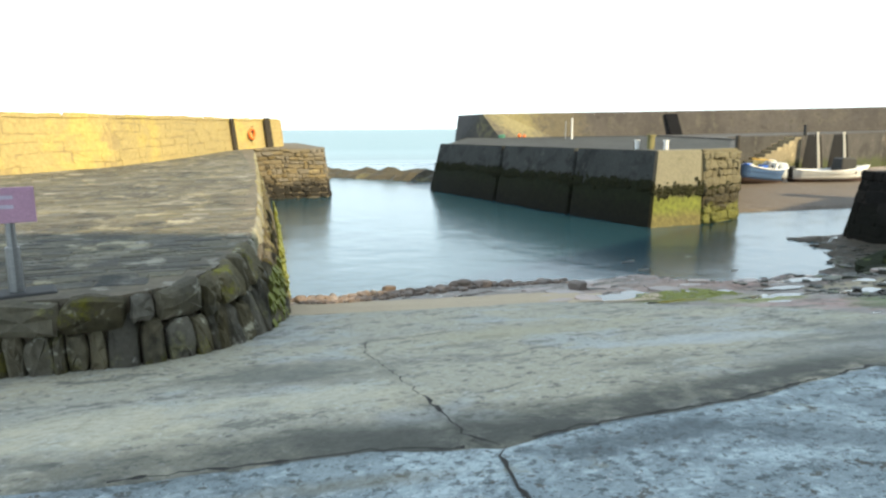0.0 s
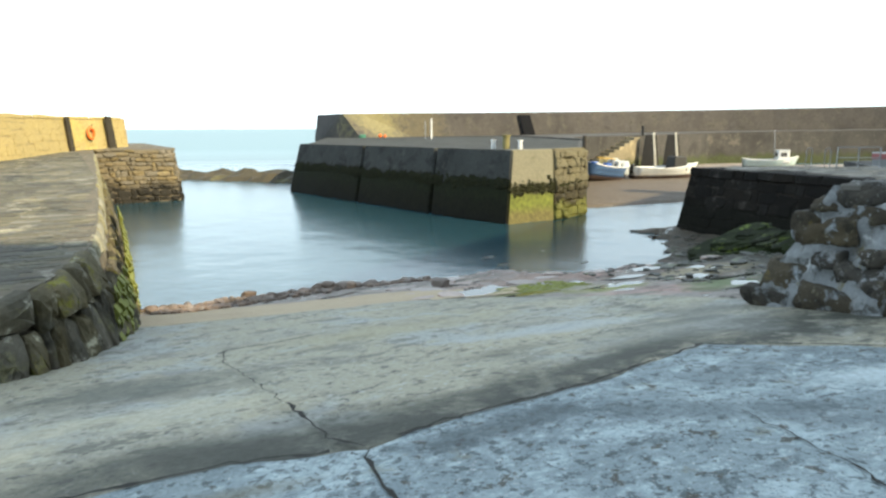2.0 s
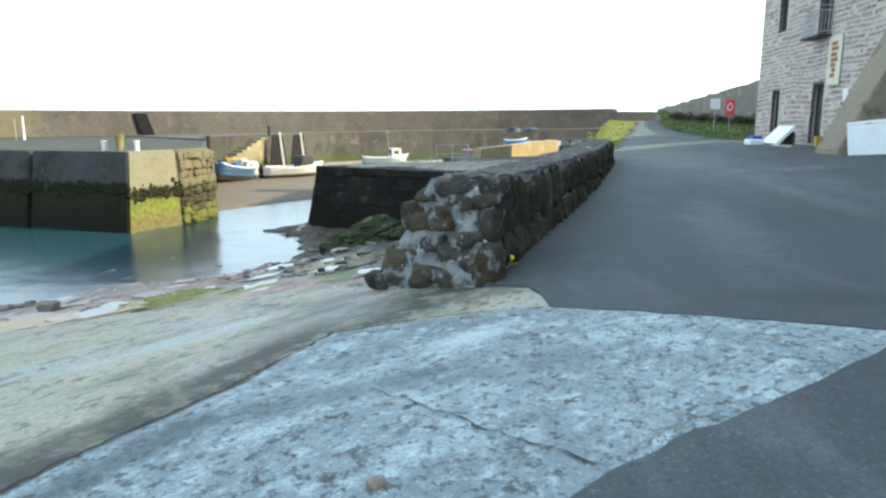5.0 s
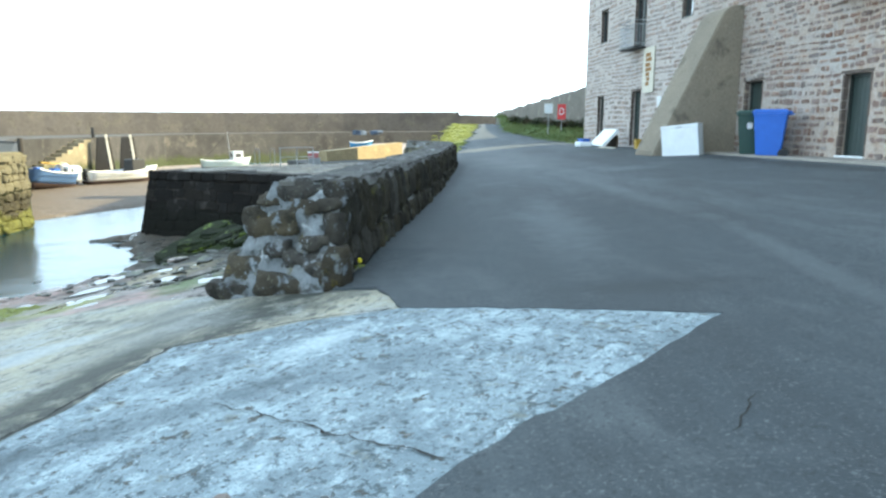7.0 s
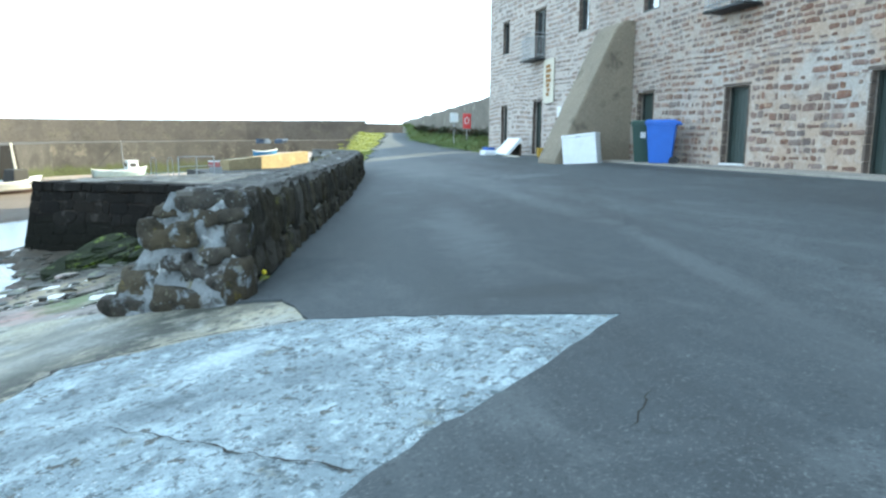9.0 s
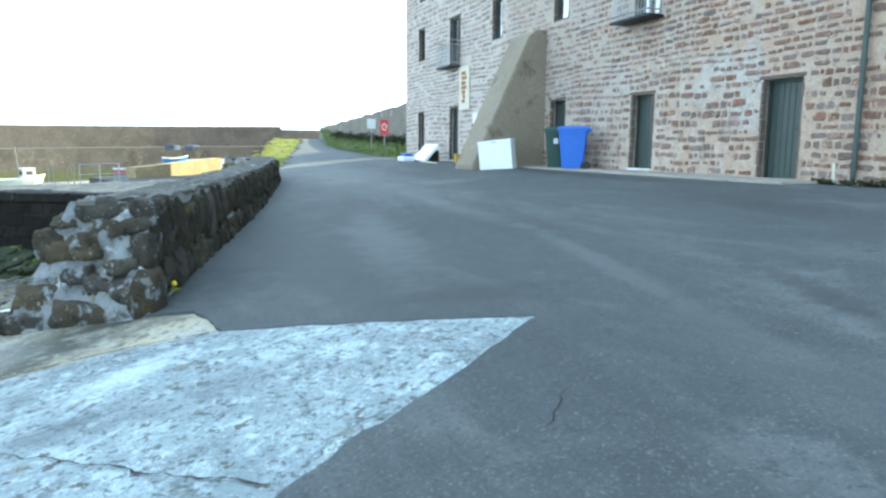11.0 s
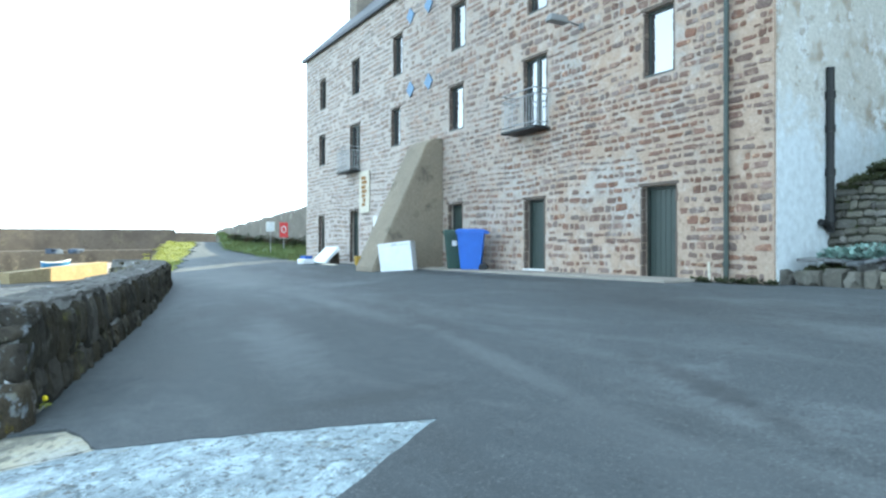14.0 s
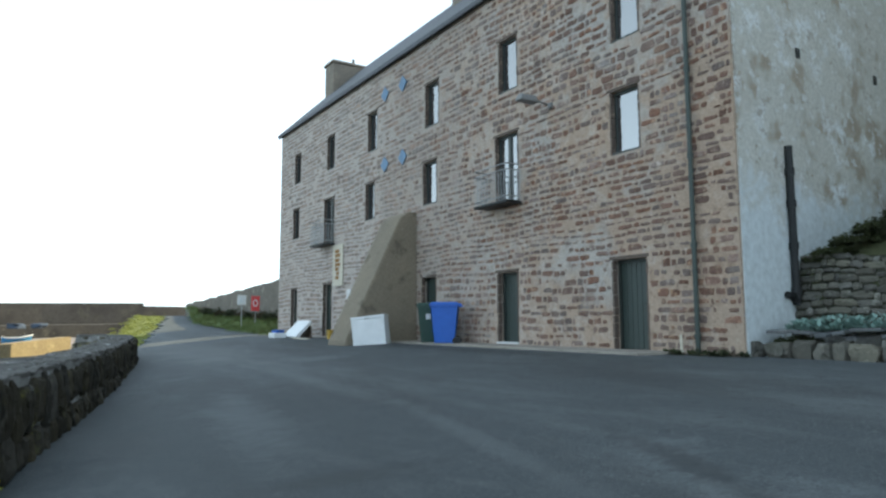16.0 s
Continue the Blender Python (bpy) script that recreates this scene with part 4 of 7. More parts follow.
def leaf_door(c, w, z0, z1, sill):
    door = part("door", box(2 * w - 0.10, 0.05, z1 - z0 - 0.07, (c, -0.27, z0 + 0.01), 0.006), GREEN_PAINT, warehouse, "dark green boarded door, shut")
    n = 6
    for k in range(n):
        bw = (2 * w - 0.14) / n
        part("board", box(bw - 0.012, 0.02, z1 - z0 - 0.12, (c - w + 0.07 + bw * (k + 0.5), -0.238, z0 + 0.03), 0.005), GREEN_PAINT, door)
    fr = bmesh.new()
    box(0.06, 0.10, z1 - z0, (c - w + 0.03, -0.24, z0), 0.005, bm=fr)
    box(0.06, 0.10, z1 - z0, (c + w - 0.03, -0.24, z0), 0.005, bm=fr)
    box(2 * w - 0.12, 0.10, 0.06, (c, -0.24, z1 - 0.06), 0.005, bm=fr)
    part("door_frame", fr, FRAME_DARK, door)
    part("handle", tube([(c - w + 0.16, -0.22, z0 + 1.0), (c - w + 0.16, -0.18, z0 + 1.02), (c - w + 0.26, -0.18, z0 + 1.02)], 0.012, 6), IRON, door)
    if sill:
        part("threshold", box(2 * w, 0.22, 0.05, (c, -0.05, z0 - 0.03), 0.01), WHITE_PAINT, door, "white painted threshold")


for c, w, z0, z1 in DOORS:
    leaf_door(c, w, z0, z1, c in (-5.86,))


def sash(c, w, z0, z1, french=False):
    # dark sheet behind the panes in place of an unlit room
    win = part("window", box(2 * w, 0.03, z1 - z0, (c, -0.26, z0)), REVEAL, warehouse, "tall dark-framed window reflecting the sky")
    n = 2 if french else 1
    pw = (2 * w) / n
    for k in range(n):
        x0 = c - w + k * pw
        fr = bmesh.new()
        for dx in (0.035, pw - 0.035):
            box(0.07, 0.08, z1 - z0, (x0 + dx, -0.16, z0), 0.006, bm=fr)
        for dz in (0.0, z1 - z0 - 0.07):
            box(pw - 0.14, 0.08, 0.07, (x0 + pw / 2, -0.16, z0 + dz), 0.006, bm=fr)
        part("frame", fr, FRAME_DARK, win)
        part("pane", box(pw - 0.15, 0.012, z1 - z0 - 0.15, (x0 + pw / 2, -0.165, z0 + 0.075)), GLASS, win)
    part("sill", box(2 * w - 0.01, 0.17, 0.05, (c, -0.085, z0 - 0.002), 0.01), FRAME_DARK, win)


for c, w, z0, z1 in WINDOWS:
    sash(c, w, z0, z1)
for c, w, z0, z1 in FRENCH:
    sash(c, w, z0, z1, True)
    bal = part("balcony", box(1.52, 0.52, 0.07, (c + 0.1, 0.27, z0 - 0.10), 0.015), IRON, warehouse, "small iron balcony with bar railing")
    hw = 0.73
    ring = [(c + 0.1 - hw, 0.04), (c + 0.1 - hw, 0.50), (c + 0.1 + hw, 0.50), (c + 0.1 + hw, 0.04)]
    for h in (0.12, 0.84, 1.0):
        part("rail", tube([(x, y, z0 - 0.04 + h) for x, y in ring], 0.018, 6), GALV, bal)
    n = 12
    for k in range(n + 1):
        x = c + 0.1 - hw + 2 * hw * k / n
        part("baluster", tube([(x, 0.50, z0 - 0.04), (x, 0.50, z0 + 0.82)], 0.010, 5), GALV, bal)
    for sx in (-hw, hw):
        for k in range(4):
            y = 0.06 + 0.11 * k
            part("baluster", tube([(c + 0.1 + sx, y, z0 - 0.04), (c + 0.1 + sx, y, z0 + 0.82)], 0.010, 5), GALV, bal)

# stones of the front wall
def rubble(x0, x1, z0, z1, hmin, hmax, wmin, wmax, joint, rng, holes=(), wander=0.0, corner=0.14):
    """Outlines of coursed rubble stones in a wall's own plane: lists of eight corners and how far each stands proud."""
    out = []
    z = z0
    while z < z1 - hmin * 0.6:
        h = min(rng.uniform(hmin, hmax), z1 - z)
        x = x0 - rng.uniform(0, wmin)
        while x < x1:
            w = rng.uniform(wmin, wmax) * (1.0 if rng.random() > 0.25 else 0.55)
            a, b = max(x, x0) + joint / 2, min(x + w, x1) - joint / 2
            x += w
            c, d = z + joint / 2 + rng.uniform(0, joint * 0.5), z + h - joint / 2 - rng.uniform(0, joint * 0.8)
            if b - a < wmin * 0.35 or d - c < 0.03 or any(a < h1 + 0.02 and b > h0 - 0.02 and c < t1 + 0.02 and d > t0 - 0.02 for h0, h1, t0, t1 in holes):
                continue
            dz = wander * (noise.noise(Vector((a * 0.5, c * 0.5, 3.0))))
            j = lambda k: rng.uniform(-k, k)
            rx, rz = corner * (b - a), corner * 1.3 * (d - c)
            jx, jz = 0.065 * (b - a), 0.17 * (d - c)
            pts = [(a + rx, c), (b - rx, c), (b, c + rz), (b, d - rz), (b - rx, d), (a + rx, d), (a, d - rz), (a, c + rz)]
            out.append(([(px + j(jx), pz + j(jz) + dz) for px, pz in pts], rng.uniform(0.5, 1.0)))
        z += h
    return out


def stone_geom(pts, proud, to3):
    """One stone: an irregular eight-sided block with worn edges, standing proud of its bed."""
    cx, cz = sum(p[0] for p in pts) / 8, sum(p[1] for p in pts) / 8
    verts = [to3(px, pz, -0.02) for px, pz in pts] + [to3(px, pz, proud * 0.65) for px, pz in pts]
    verts += [to3(cx + (px - cx) * 0.82, cz + (pz - cz) * 0.80, proud) for px, pz in pts]
    faces = [tuple(range(16, 24))]
    for r in (0, 8):
        faces += [(r + i, r + (i + 1) % 8, r + 8 + (i + 1) % 8, r + 8 + i) for i in range(8)]
    return verts, faces


def rough_stone(pts, proud, to3, seed):
    """A field stone: an uneven twelve-sided outline, a hollowed and bulging face."""
    r = random.Random(seed)
    cx, cz = sum(p[0] for p in pts) / 8, sum(p[1] for p in pts) / 8
    w, h = max(p[0] for p in pts) - min(p[0] for p in pts), max(p[1] for p in pts) - min(p[1] for p in pts)
    ring = []
    for i in range(12):
        f = i * 8 / 12
        a, b = pts[int(f)], pts[(int(f) + 1) % 8]
        k = f - int(f)
        ring.append((a[0] + (b[0] - a[0]) * k + r.uniform(-0.04, 0.04) * w, a[1] + (b[1] - a[1]) * k + r.uniform(-0.04, 0.04) * h))
    tilt_x, tilt_z = r.uniform(-0.5, 0.5) * proud, r.uniform(-0.5, 0.5) * proud
    verts = [to3(x, z, -0.03) for x, z in ring]
    for s, d in ((1.0, 0.45), (0.86, 0.85), (0.5, 1.0)):
        for x, z in ring:
            s2 = s * r.uniform(0.94, 1.06)
            verts.append(to3(cx + (x - cx) * s2, cz + (z - cz) * s2, proud * d * r.uniform(0.75, 1.2) + tilt_x * (x - cx) / w + tilt_z * (z - cz) / h))
    verts.append(to3(cx, cz, proud * r.uniform(0.9, 1.1)))
    faces = []
    for q in (0, 12, 24):
        faces += [(q + i, q + (i + 1) % 12, q + 12 + (i + 1) % 12, q + 12 + i) for i in range(12)]
    faces += [(36 + i, 36 + (i + 1) % 12, 48) for i in range(12)]
    return verts, faces


def lay(name, stones, mat, parent, near, limit=290, stuff_name=None):
    """The stones that come nearest as parts of their own; the rest as one joined piece."""
    stones = sorted(stones, key=near)
    for v, f in stones[:limit]:
        part(name, (v, f), mat, parent)
    if len(stones) > limit:
        verts, faces = [], []
        for v, f in stones[limit:]:
            k = len(verts)
            verts += v
            faces += [tuple(i + k for i in ff) for ff in f]
        tagged(part(stuff_name or name + "_field", (verts, faces), mat, parent), kind="stuff")


rng = random.Random(7)
face_stones = []
for lo_z, hi_z, hmin, hmax in ((0.03, 2.3, 0.155, 0.22), (2.3, 4.2, 0.13, 0.20), (4.2, 7.0, 0.14, 0.23), (7.0, EAVES - 0.1, 0.14, 0.22)):
    face_stones += rubble(-HALF - 0.05, HALF - 0.02, lo_z, hi_z, hmin, hmax, 0.15, 0.46, 0.044, rng, HOLES, wander=0.11, corner=0.13)
geoms = []
for p, k in face_stones:
    if rng.random() < 0.07 + 0.34 * max(0.0, noise.noise(Vector((p[0][0] * 0.35, p[0][1] * 0.35, 9.0)))):
        continue
    if rng.random() < 0.16:
        # a smaller stone with more pointing round it
        cx, cz = sum(c[0] for c in p) / 8, sum(c[1] for c in p) / 8
        f, g = rng.uniform(0.55, 0.85), rng.uniform(0.55, 0.85)
        p = [(cx + (c[0] - cx) * f, cz + (c[1] - cz) * g) for c in p]
    geoms.append(stone_geom(p, 0.004 + 0.016 * k, lambda a, b, d: (a, d, b)))
lay("stone", geoms, STONE_BROWN, warehouse, lambda g: (g[0][0][0] + 12.8) ** 2 + (g[0][0][2] * 1.6) ** 2)
LINTEL = material("dark_lintel", (0.13, 0.10, 0.08), (0.09, 0.07, 0.06), 3.0, 0.9, 0.6, 20)
JAMB = material("jamb_stone", (0.15, 0.115, 0.095), (0.09, 0.07, 0.06), 4.0, 0.9, 0.8, 14, spots=(0.27, 0.21, 0.16), spot_scale=5.0, spot_at=0.58)
# lintels and the stones that line each opening
for c, w, z0, z1 in DOORS + WINDOWS + FRENCH:
    part("lintel", box(2 * w + 0.14, 0.10, 0.075, (c + 0.02, -0.038, z1 + 0.004), 0.015), LINTEL, warehouse)
    for sx in (-1, 1):
        z = z0
        while z < z1 - 0.02:
            h = min(rng.uniform(0.16, 0.34), z1 - z)
            part("jamb_stone", box(rng.uniform(0.045, 0.075), 0.13, h - 0.012, (c + sx * (w - 0.012), -0.055 + rng.uniform(-0.01, 0.008), z), 0.012), JAMB, warehouse)
            z += h

# chimneys, gutter, pipes
STONE_CHIM = material("chimney_stone", (0.24, 0.21, 0.17), (0.17, 0.15, 0.13), 1.2, 0.95, 0.9, 9, spots=(0.3, 0.27, 0.22), spot_scale=3)
chim = part("chimney", box(1.1, 2.2, 3.1, (HALF - 0.6, -DEPTH / 2 + 0.4, RIDGE - 2.7), 0.04), STONE_CHIM, warehouse, "square stone chimney stack")
part("coping", box(1.25, 2.35, 0.14, (HALF - 0.6, -DEPTH / 2 + 0.4, RIDGE + 0.4), 0.03), STONE_CHIM, chim)
part("flue_pot", tube([(HALF - 0.6, -DEPTH / 2 + 0.1, RIDGE + 0.5), (HALF - 0.6, -DEPTH / 2 + 0.1, RIDGE + 1.0)], 0.07, 10), IRON, chim)
part("chimney", box(1.0, 2.0, 1.7, (0.6, -DEPTH / 2, RIDGE - 2.1), 0.04), STONE_CHIM, warehouse, "square stone chimney stack")
part("gutter", tube([(-HALF - 0.1, 0.12, EAVES - 0.02), (HALF + 0.1, 0.12, EAVES - 0.02)], 0.06, 8), IRON, warehouse)
pipe = part("downpipe", tube([(-11.97, 0.10, 0.02), (-11.97, 0.10, EAVES - 0.1)], 0.05, 10), GREEN_PAINT, warehouse, "dark green cast downpipe")
for z in (0.3, 2.1, 3.9, 5.7, 7.5, 9.3):
    part("bracket", tube([(-11.97, 0.10, z), (-11.97, 0.10, z + 0.10)], 0.066, 10), GREEN_PAINT, pipe)
gp = part("soil_pipe", tube([(-HALF - 0.16, -1.62, 0.95), (-HALF - 0.16, -1.62, 4.15)], 0.075, 10), IRON, warehouse, "black soil pipe on the gable")
for z in (1.15, 2.05, 2.9, 3.55):
    part("collar", tube([(-HALF - 0.16, -1.62, z), (-HALF - 0.16, -1.62, z + 0.14)], 0.095, 10), IRON, gp)
part("elbow", tube([(-HALF - 0.16, -1.3, 1.15), (-HALF - 0.16, -1.5, 1.12), (-HALF - 0.16, -1.62, 1.0)], 0.07, 8), IRON, gp)
for y, z in ((-2.3, 6.16), (-5.56, 6.19)):
    part("vent", box(0.05, 0.16, 0.22, (-HALF - 0.075, y, z), 0.01), IRON, warehouse)
LAMP_GREY = plain("grey_lamp_housing", (0.22, 0.225, 0.23), 0.6)
lamp = part("wall_light", tube([(-7.75, 0.0, 6.16), (-7.72, 0.22, 6.2), (-7.66, 0.42, 6.26)], 0.025, 8), GALV, warehouse, "floodlight on a short arm")
part("lamp_head", box(0.30, 0.62, 0.20, (-7.60, 0.66, 6.18), 0.05, taper=(0.6, 0.8)), LAMP_GREY, lamp)
part("junction_box", box(0.13, 0.08, 0.15, (-7.78, 0.05, 6.07), 0.015), LAMP_GREY, lamp)
BLUE_PLATE = plain("blue_plate_paint", (0.16, 0.27, 0.42), 0.6)
for x, z in ((1.2, 8.95), (-0.15, 8.95), (1.2, 6.28), (-0.15, 6.28)):
    part("tie_plate", box(0.42, 0.03, 0.42, (0, 0, 0), 0.01, rot=Matrix.Translation((x, 0.045, z)) @ Matrix.Rotation(radians(45), 4, "Y")), BLUE_PLATE, warehouse, "blue diamond tie plate")

# concrete buttress fin
bprof = [(-0.02, -0.4), (2.58, -0.4), (2.58, 0.0), (0.62, 4.12), (0.35, 4.32), (-0.02, 4.32)]
bv = [(-0.95, y, z) for y, z in bprof] + [(0.45, y, z) for y, z in bprof]
bb = bmesh.new()
vs = [bb.verts.new(v) for v in bv]
for f in [tuple(range(6)), tuple(range(11, 5, -1))] + [(i, 6 + i, 6 + (i + 1) % 6, (i + 1) % 6) for i in range(6)]:
    bb.faces.new([vs[i] for i in f])
bmesh.ops.recalc_face_normals(bb, faces=bb.faces[:])
bmesh.ops.bevel(bb, geom=bb.edges[:], offset=0.04, segments=2, affect="EDGES")
part("buttress", bb, BUTTRESS, warehouse, "sloping concrete buttress fin")
# painted board with a worn emblem, drawn as plain bars
RUST = plain("worn_brown_paint", (0.28, 0.14, 0.04), 0.8)
CREAM = plain("cream_board", (0.62, 0.58, 0.48), 0.7)
board = part("sign_board", box(1.0, 0.04, 1.72, (5.45, 0.05, 2.13), 0.008), CREAM, warehouse, "cream board with worn brown bars")
for k, (w2, z) in enumerate(((0.42, 3.50), (0.5, 3.32), (0.44, 3.12), (0.5, 2.94), (0.34, 2.76), (0.26, 2.58), (0.3, 2.40))):
    part("bar", box(w2, 0.012, 0.14, (5.45 + 0.03 * (-1) ** k, 0.078, z), 0.004), RUST, board)
part("notice", box(0.36, 0.02, 0.4, (4.40, 0.04, 1.55), 0.005), WHITE_PAINT, warehouse, "small white notice")
CONCRETE_STRIP = material("worn_strip_concrete", (0.33, 0.30, 0.26), (0.22, 0.205, 0.18), 1.2, 0.9, 0.6, 18, spots=(0.12, 0.115, 0.105), spot_scale=2.0, spot_at=0.58)
part("kerb_strip", box(12.0, 1.15, 0.5, (-5.4, 0.585, -0.465), 0.02), CONCRETE_STRIP, warehouse, "pale concrete strip along the wall foot")
part("ground_pipe", tube([(-11.75, 0.32, 0.0), (-11.75, 0.32, 0.38)], 0.026, 8), CREAM, warehouse, "short white pipe")

# ---------- unseen houses, on the rise and behind the warehouse, added to shade slip and road ----------------
def shade_house(m, w, d, h, rise, wallmat):
    h0 = thing("house", m, "unseen plain house added to cast shade", "house")
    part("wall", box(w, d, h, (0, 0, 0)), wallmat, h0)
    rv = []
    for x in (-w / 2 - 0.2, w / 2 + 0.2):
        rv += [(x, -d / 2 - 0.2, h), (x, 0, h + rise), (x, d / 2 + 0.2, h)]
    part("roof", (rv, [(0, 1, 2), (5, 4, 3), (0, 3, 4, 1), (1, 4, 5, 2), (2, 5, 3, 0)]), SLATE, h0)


shade_house(pose(17.5, -16.5, 6.0), 14.0, 8.0, 14.5, 3.0, LIMEWASH)
# second added block, hidden by the warehouse, to shade the far road
shade_house(pose(45.0, 12.5, 0.6, 0, 0, 45), 8.8, 8.0, 9.0, 3.0, LIMEWASH)

STONE_END = material("lichened_boulder", (0.067, 0.056, 0.037), (0.032, 0.029, 0.025), 2.5, 0.9, 1.0, 11, spec=0.25, bump_d=0.09, spots=(0.206, 0.232, 0.260), spot_scale=4.5, spot_at=0.57,
                     spots2=(0.125, 0.099, 0.030), spot2_scale=3.0, spot2_at=0.64,
                     layers=(((0.017, 0.017, 0.013), 5.0, 0.54, 0.08, 0.8, None), ((0.145, 0.137, 0.102), 9.0, 0.58, 0.06, 0.7, None), ((0.270, 0.293, 0.327), 14.0, 0.62, 0.05, 0.6, None)), vary="object", amount=0.3)
STONE_PARA = material("dark_mossy_wall_stone", (0.050, 0.043, 0.029), (0.021, 0.020, 0.015), 2.5, 0.9, 0.9, 14, spec=0.2, bump_d=0.05, spots=(0.160, 0.156, 0.136), spot_scale=3.5, spot_at=0.62,
                      spots2=(0.072, 0.068, 0.021), spot2_scale=2.0, spot2_at=0.57, layers=(((0.011, 0.011, 0.009), 1.2, 0.52, 0.08, 0.75, None),), vary="object", amount=0.35)
# ---------- parapet stones ----------
def run_frame(line):
    pts = [Vector(p) for p in line]
    cum = [0.0]
    for a, b in zip(pts, pts[1:]):
        cum.append(cum[-1] + (b - a).length)

    def at(s):
        s = min(max(s, 0.0), cum[-1] - 1e-6)
        i = max(k for k in range(len(pts) - 1) if cum[k] <= s)
        f = (s - cum[i]) / (cum[i + 1] - cum[i])
        d0 = (pts[min(i + 1, len(pts) - 1)] - pts[max(i - 1, 0)]).normalized()
        d1 = (pts[min(i + 2, len(pts) - 1)] - pts[i]).normalized()
        return pts[i].lerp(pts[i + 1], f), d0.lerp(d1, f).normalized()
    return at, cum[-1]


para_at, para_len = run_frame(PARAPET)


def road_face(a, b, d):
    p, t = para_at(a)
    n2 = Vector((-t.y, t.x))
    z0, z1 = road_z(*p) - 0.05, parapet_top(*p)
    w = p + n2 * (0.06 * b) - n2 * d + t * (0.42 * b * max(0.0, 1 - a / 0.7))
    return (w.x, w.y, z0 + (z1 - z0) * b)


def para_top(a, b, d):
    p, t = para_at(a)
    n2 = Vector((-t.y, t.x))
    w = p + n2 * (0.04 + 0.72 * b)
    return (w.x, w.y, parapet_top(*p) + d)


def harbour_face(a, b, d):
    p, t = para_at(a)
    n2 = Vector((-t.y, t.x))
    z0, z1 = -0.9, parapet_top(*p)
    w = p + n2 * (1.30 - 0.58 * b + d)
    return (w.x, w.y, z0 + (z1 - z0) * b)


E0, E1 = Vector((5.16, 5.08)), Vector((4.80, 6.58))
F0, F1 = Vector((5.58, 5.37)), Vector((5.25, 6.03))


def end_face(a, b, d):
    lo, hi = E0.lerp(E1, a), F0.lerp(F1, a)
    w = lo.lerp(hi, b)
    return (w.x - 0.85 * d, w.y - 0.5 * d, -0.35 + 1.37 * b + 0.25 * (1 - a) * (1 - b))


rng = random.Random(11)
pieces = []
for p, k in rubble(0.12, para_len, 0.0, 0.99, 0.26, 0.55, 0.14, 0.46, 0.012, rng, wander=0.14):
    pieces.append(rough_stone(p, 0.03 + 0.07 * k, road_face, len(pieces)))
lay("stone", pieces, STONE_PARA, parapet, lambda g: g[0][0][0], 150)
def boulder(size, seed, flat=1.0, sub=3, rough=0.75):
    b = bmesh.new()
    bmesh.ops.create_icosphere(b, subdivisions=sub, radius=1.0)
    off = Vector((seed * 2.3, seed * 1.1, seed * 0.7))
    for v in b.verts:
        c = v.co * (1.0 + rough * noise.fractal(v.co * 0.8 + off, 1.0, 2.0, 3) + 0.10 * noise.noise(v.co * 4.0 + off))
        c.x, c.y, c.z = (max(-0.80, min(0.80, q)) for q in c)
        v.co = Vector((c.x * size[0], c.y * size[1], c.z * size[2] * flat))
    return b


# the field stones bedded in the wall's end: across, up, half width, half height
END_STONES = ((0.90, 0.05, 0.27, 0.13), (0.88, 0.24, 0.27, 0.19), (0.42, 0.07, 0.36, 0.14), (0.20, 0.25, 0.36, 0.14), (0.00, 0.17, 0.13, 0.26), (0.16, 0.44, 0.20, 0.09),
              (0.70, 0.63, 0.27, 0.16), (0.12, 0.77, 0.23, 0.12), (0.92, 0.82, 0.16, 0.09), (0.52, 0.94, 0.40, 0.12), (0.02, 0.92, 0.16, 0.11), (0.62, 0.43, 0.18, 0.10),
              (0.98, 0.66, 0.14, 0.18), (0.03, 0.56, 0.13, 0.18), (0.42, 0.78, 0.20, 0.09))
for seed, (a0, b0, hw, hh) in enumerate(END_STONES, 1):
    g = boulder((hw * 1.28, 0.24, hh * 1.28), seed, rough=0.6)
    x, y, z = end_face(a0, b0, -0.13)
    bmesh.ops.transform(g, matrix=Matrix.Translation((x, y, z)) @ Matrix.Rotation(radians(110), 4, "Z") @ Matrix.Rotation(radians(rng.uniform(-8, 8)), 4, "Y"), verts=g.verts)
    smooth(part("boulder", g, STONE_END, parapet))
# lumpy mortar smeared between and over them
MORTAR_SMEAR = material("smeared_mortar", (0.215, 0.233, 0.246), (0.121, 0.129, 0.134), 3.0, 0.95, 1.0, 16, bump_d=0.05, spots=(0.328, 0.345, 0.353), spot_scale=4.0, spot_at=0.56,
                        layers=(((0.061, 0.051, 0.034), 2.4, 0.53, 0.08, 0.85, None), ((0.034, 0.033, 0.026), 7.0, 0.56, 0.06, 0.75, None), ((0.112, 0.094, 0.034), 5.0, 0.60, 0.06, 0.7, None)))
mv, mf = [], []
MA, MB = 26, 30
for i in range(MA + 1):
    for k in range(MB + 1):
        a0, b0 = -0.03 + 1.06 * i / MA, k / MB
        edge = min(1.0, 8 * min(i / MA, 1 - i / MA)) * min(1.0, 10 * (1 - b0))
        d = -0.03 + 0.03 * edge + 0.10 * noise.fractal(Vector((a0 * 4.2, b0 * 5.0, 1.7)), 1.0, 2.0, 4)
        mv.append(end_face(a0, b0, d))
for i in range(MA):
    for k in range(MB):
        q0 = i * (MB + 1) + k
        mf.append((q0, q0 + MB + 1, q0 + MB + 2, q0 + 1))
smooth(part("mortar", (mv, mf), MORTAR_SMEAR, parapet, "pale blotchy mortar smeared over the wall end"))
pieces = []
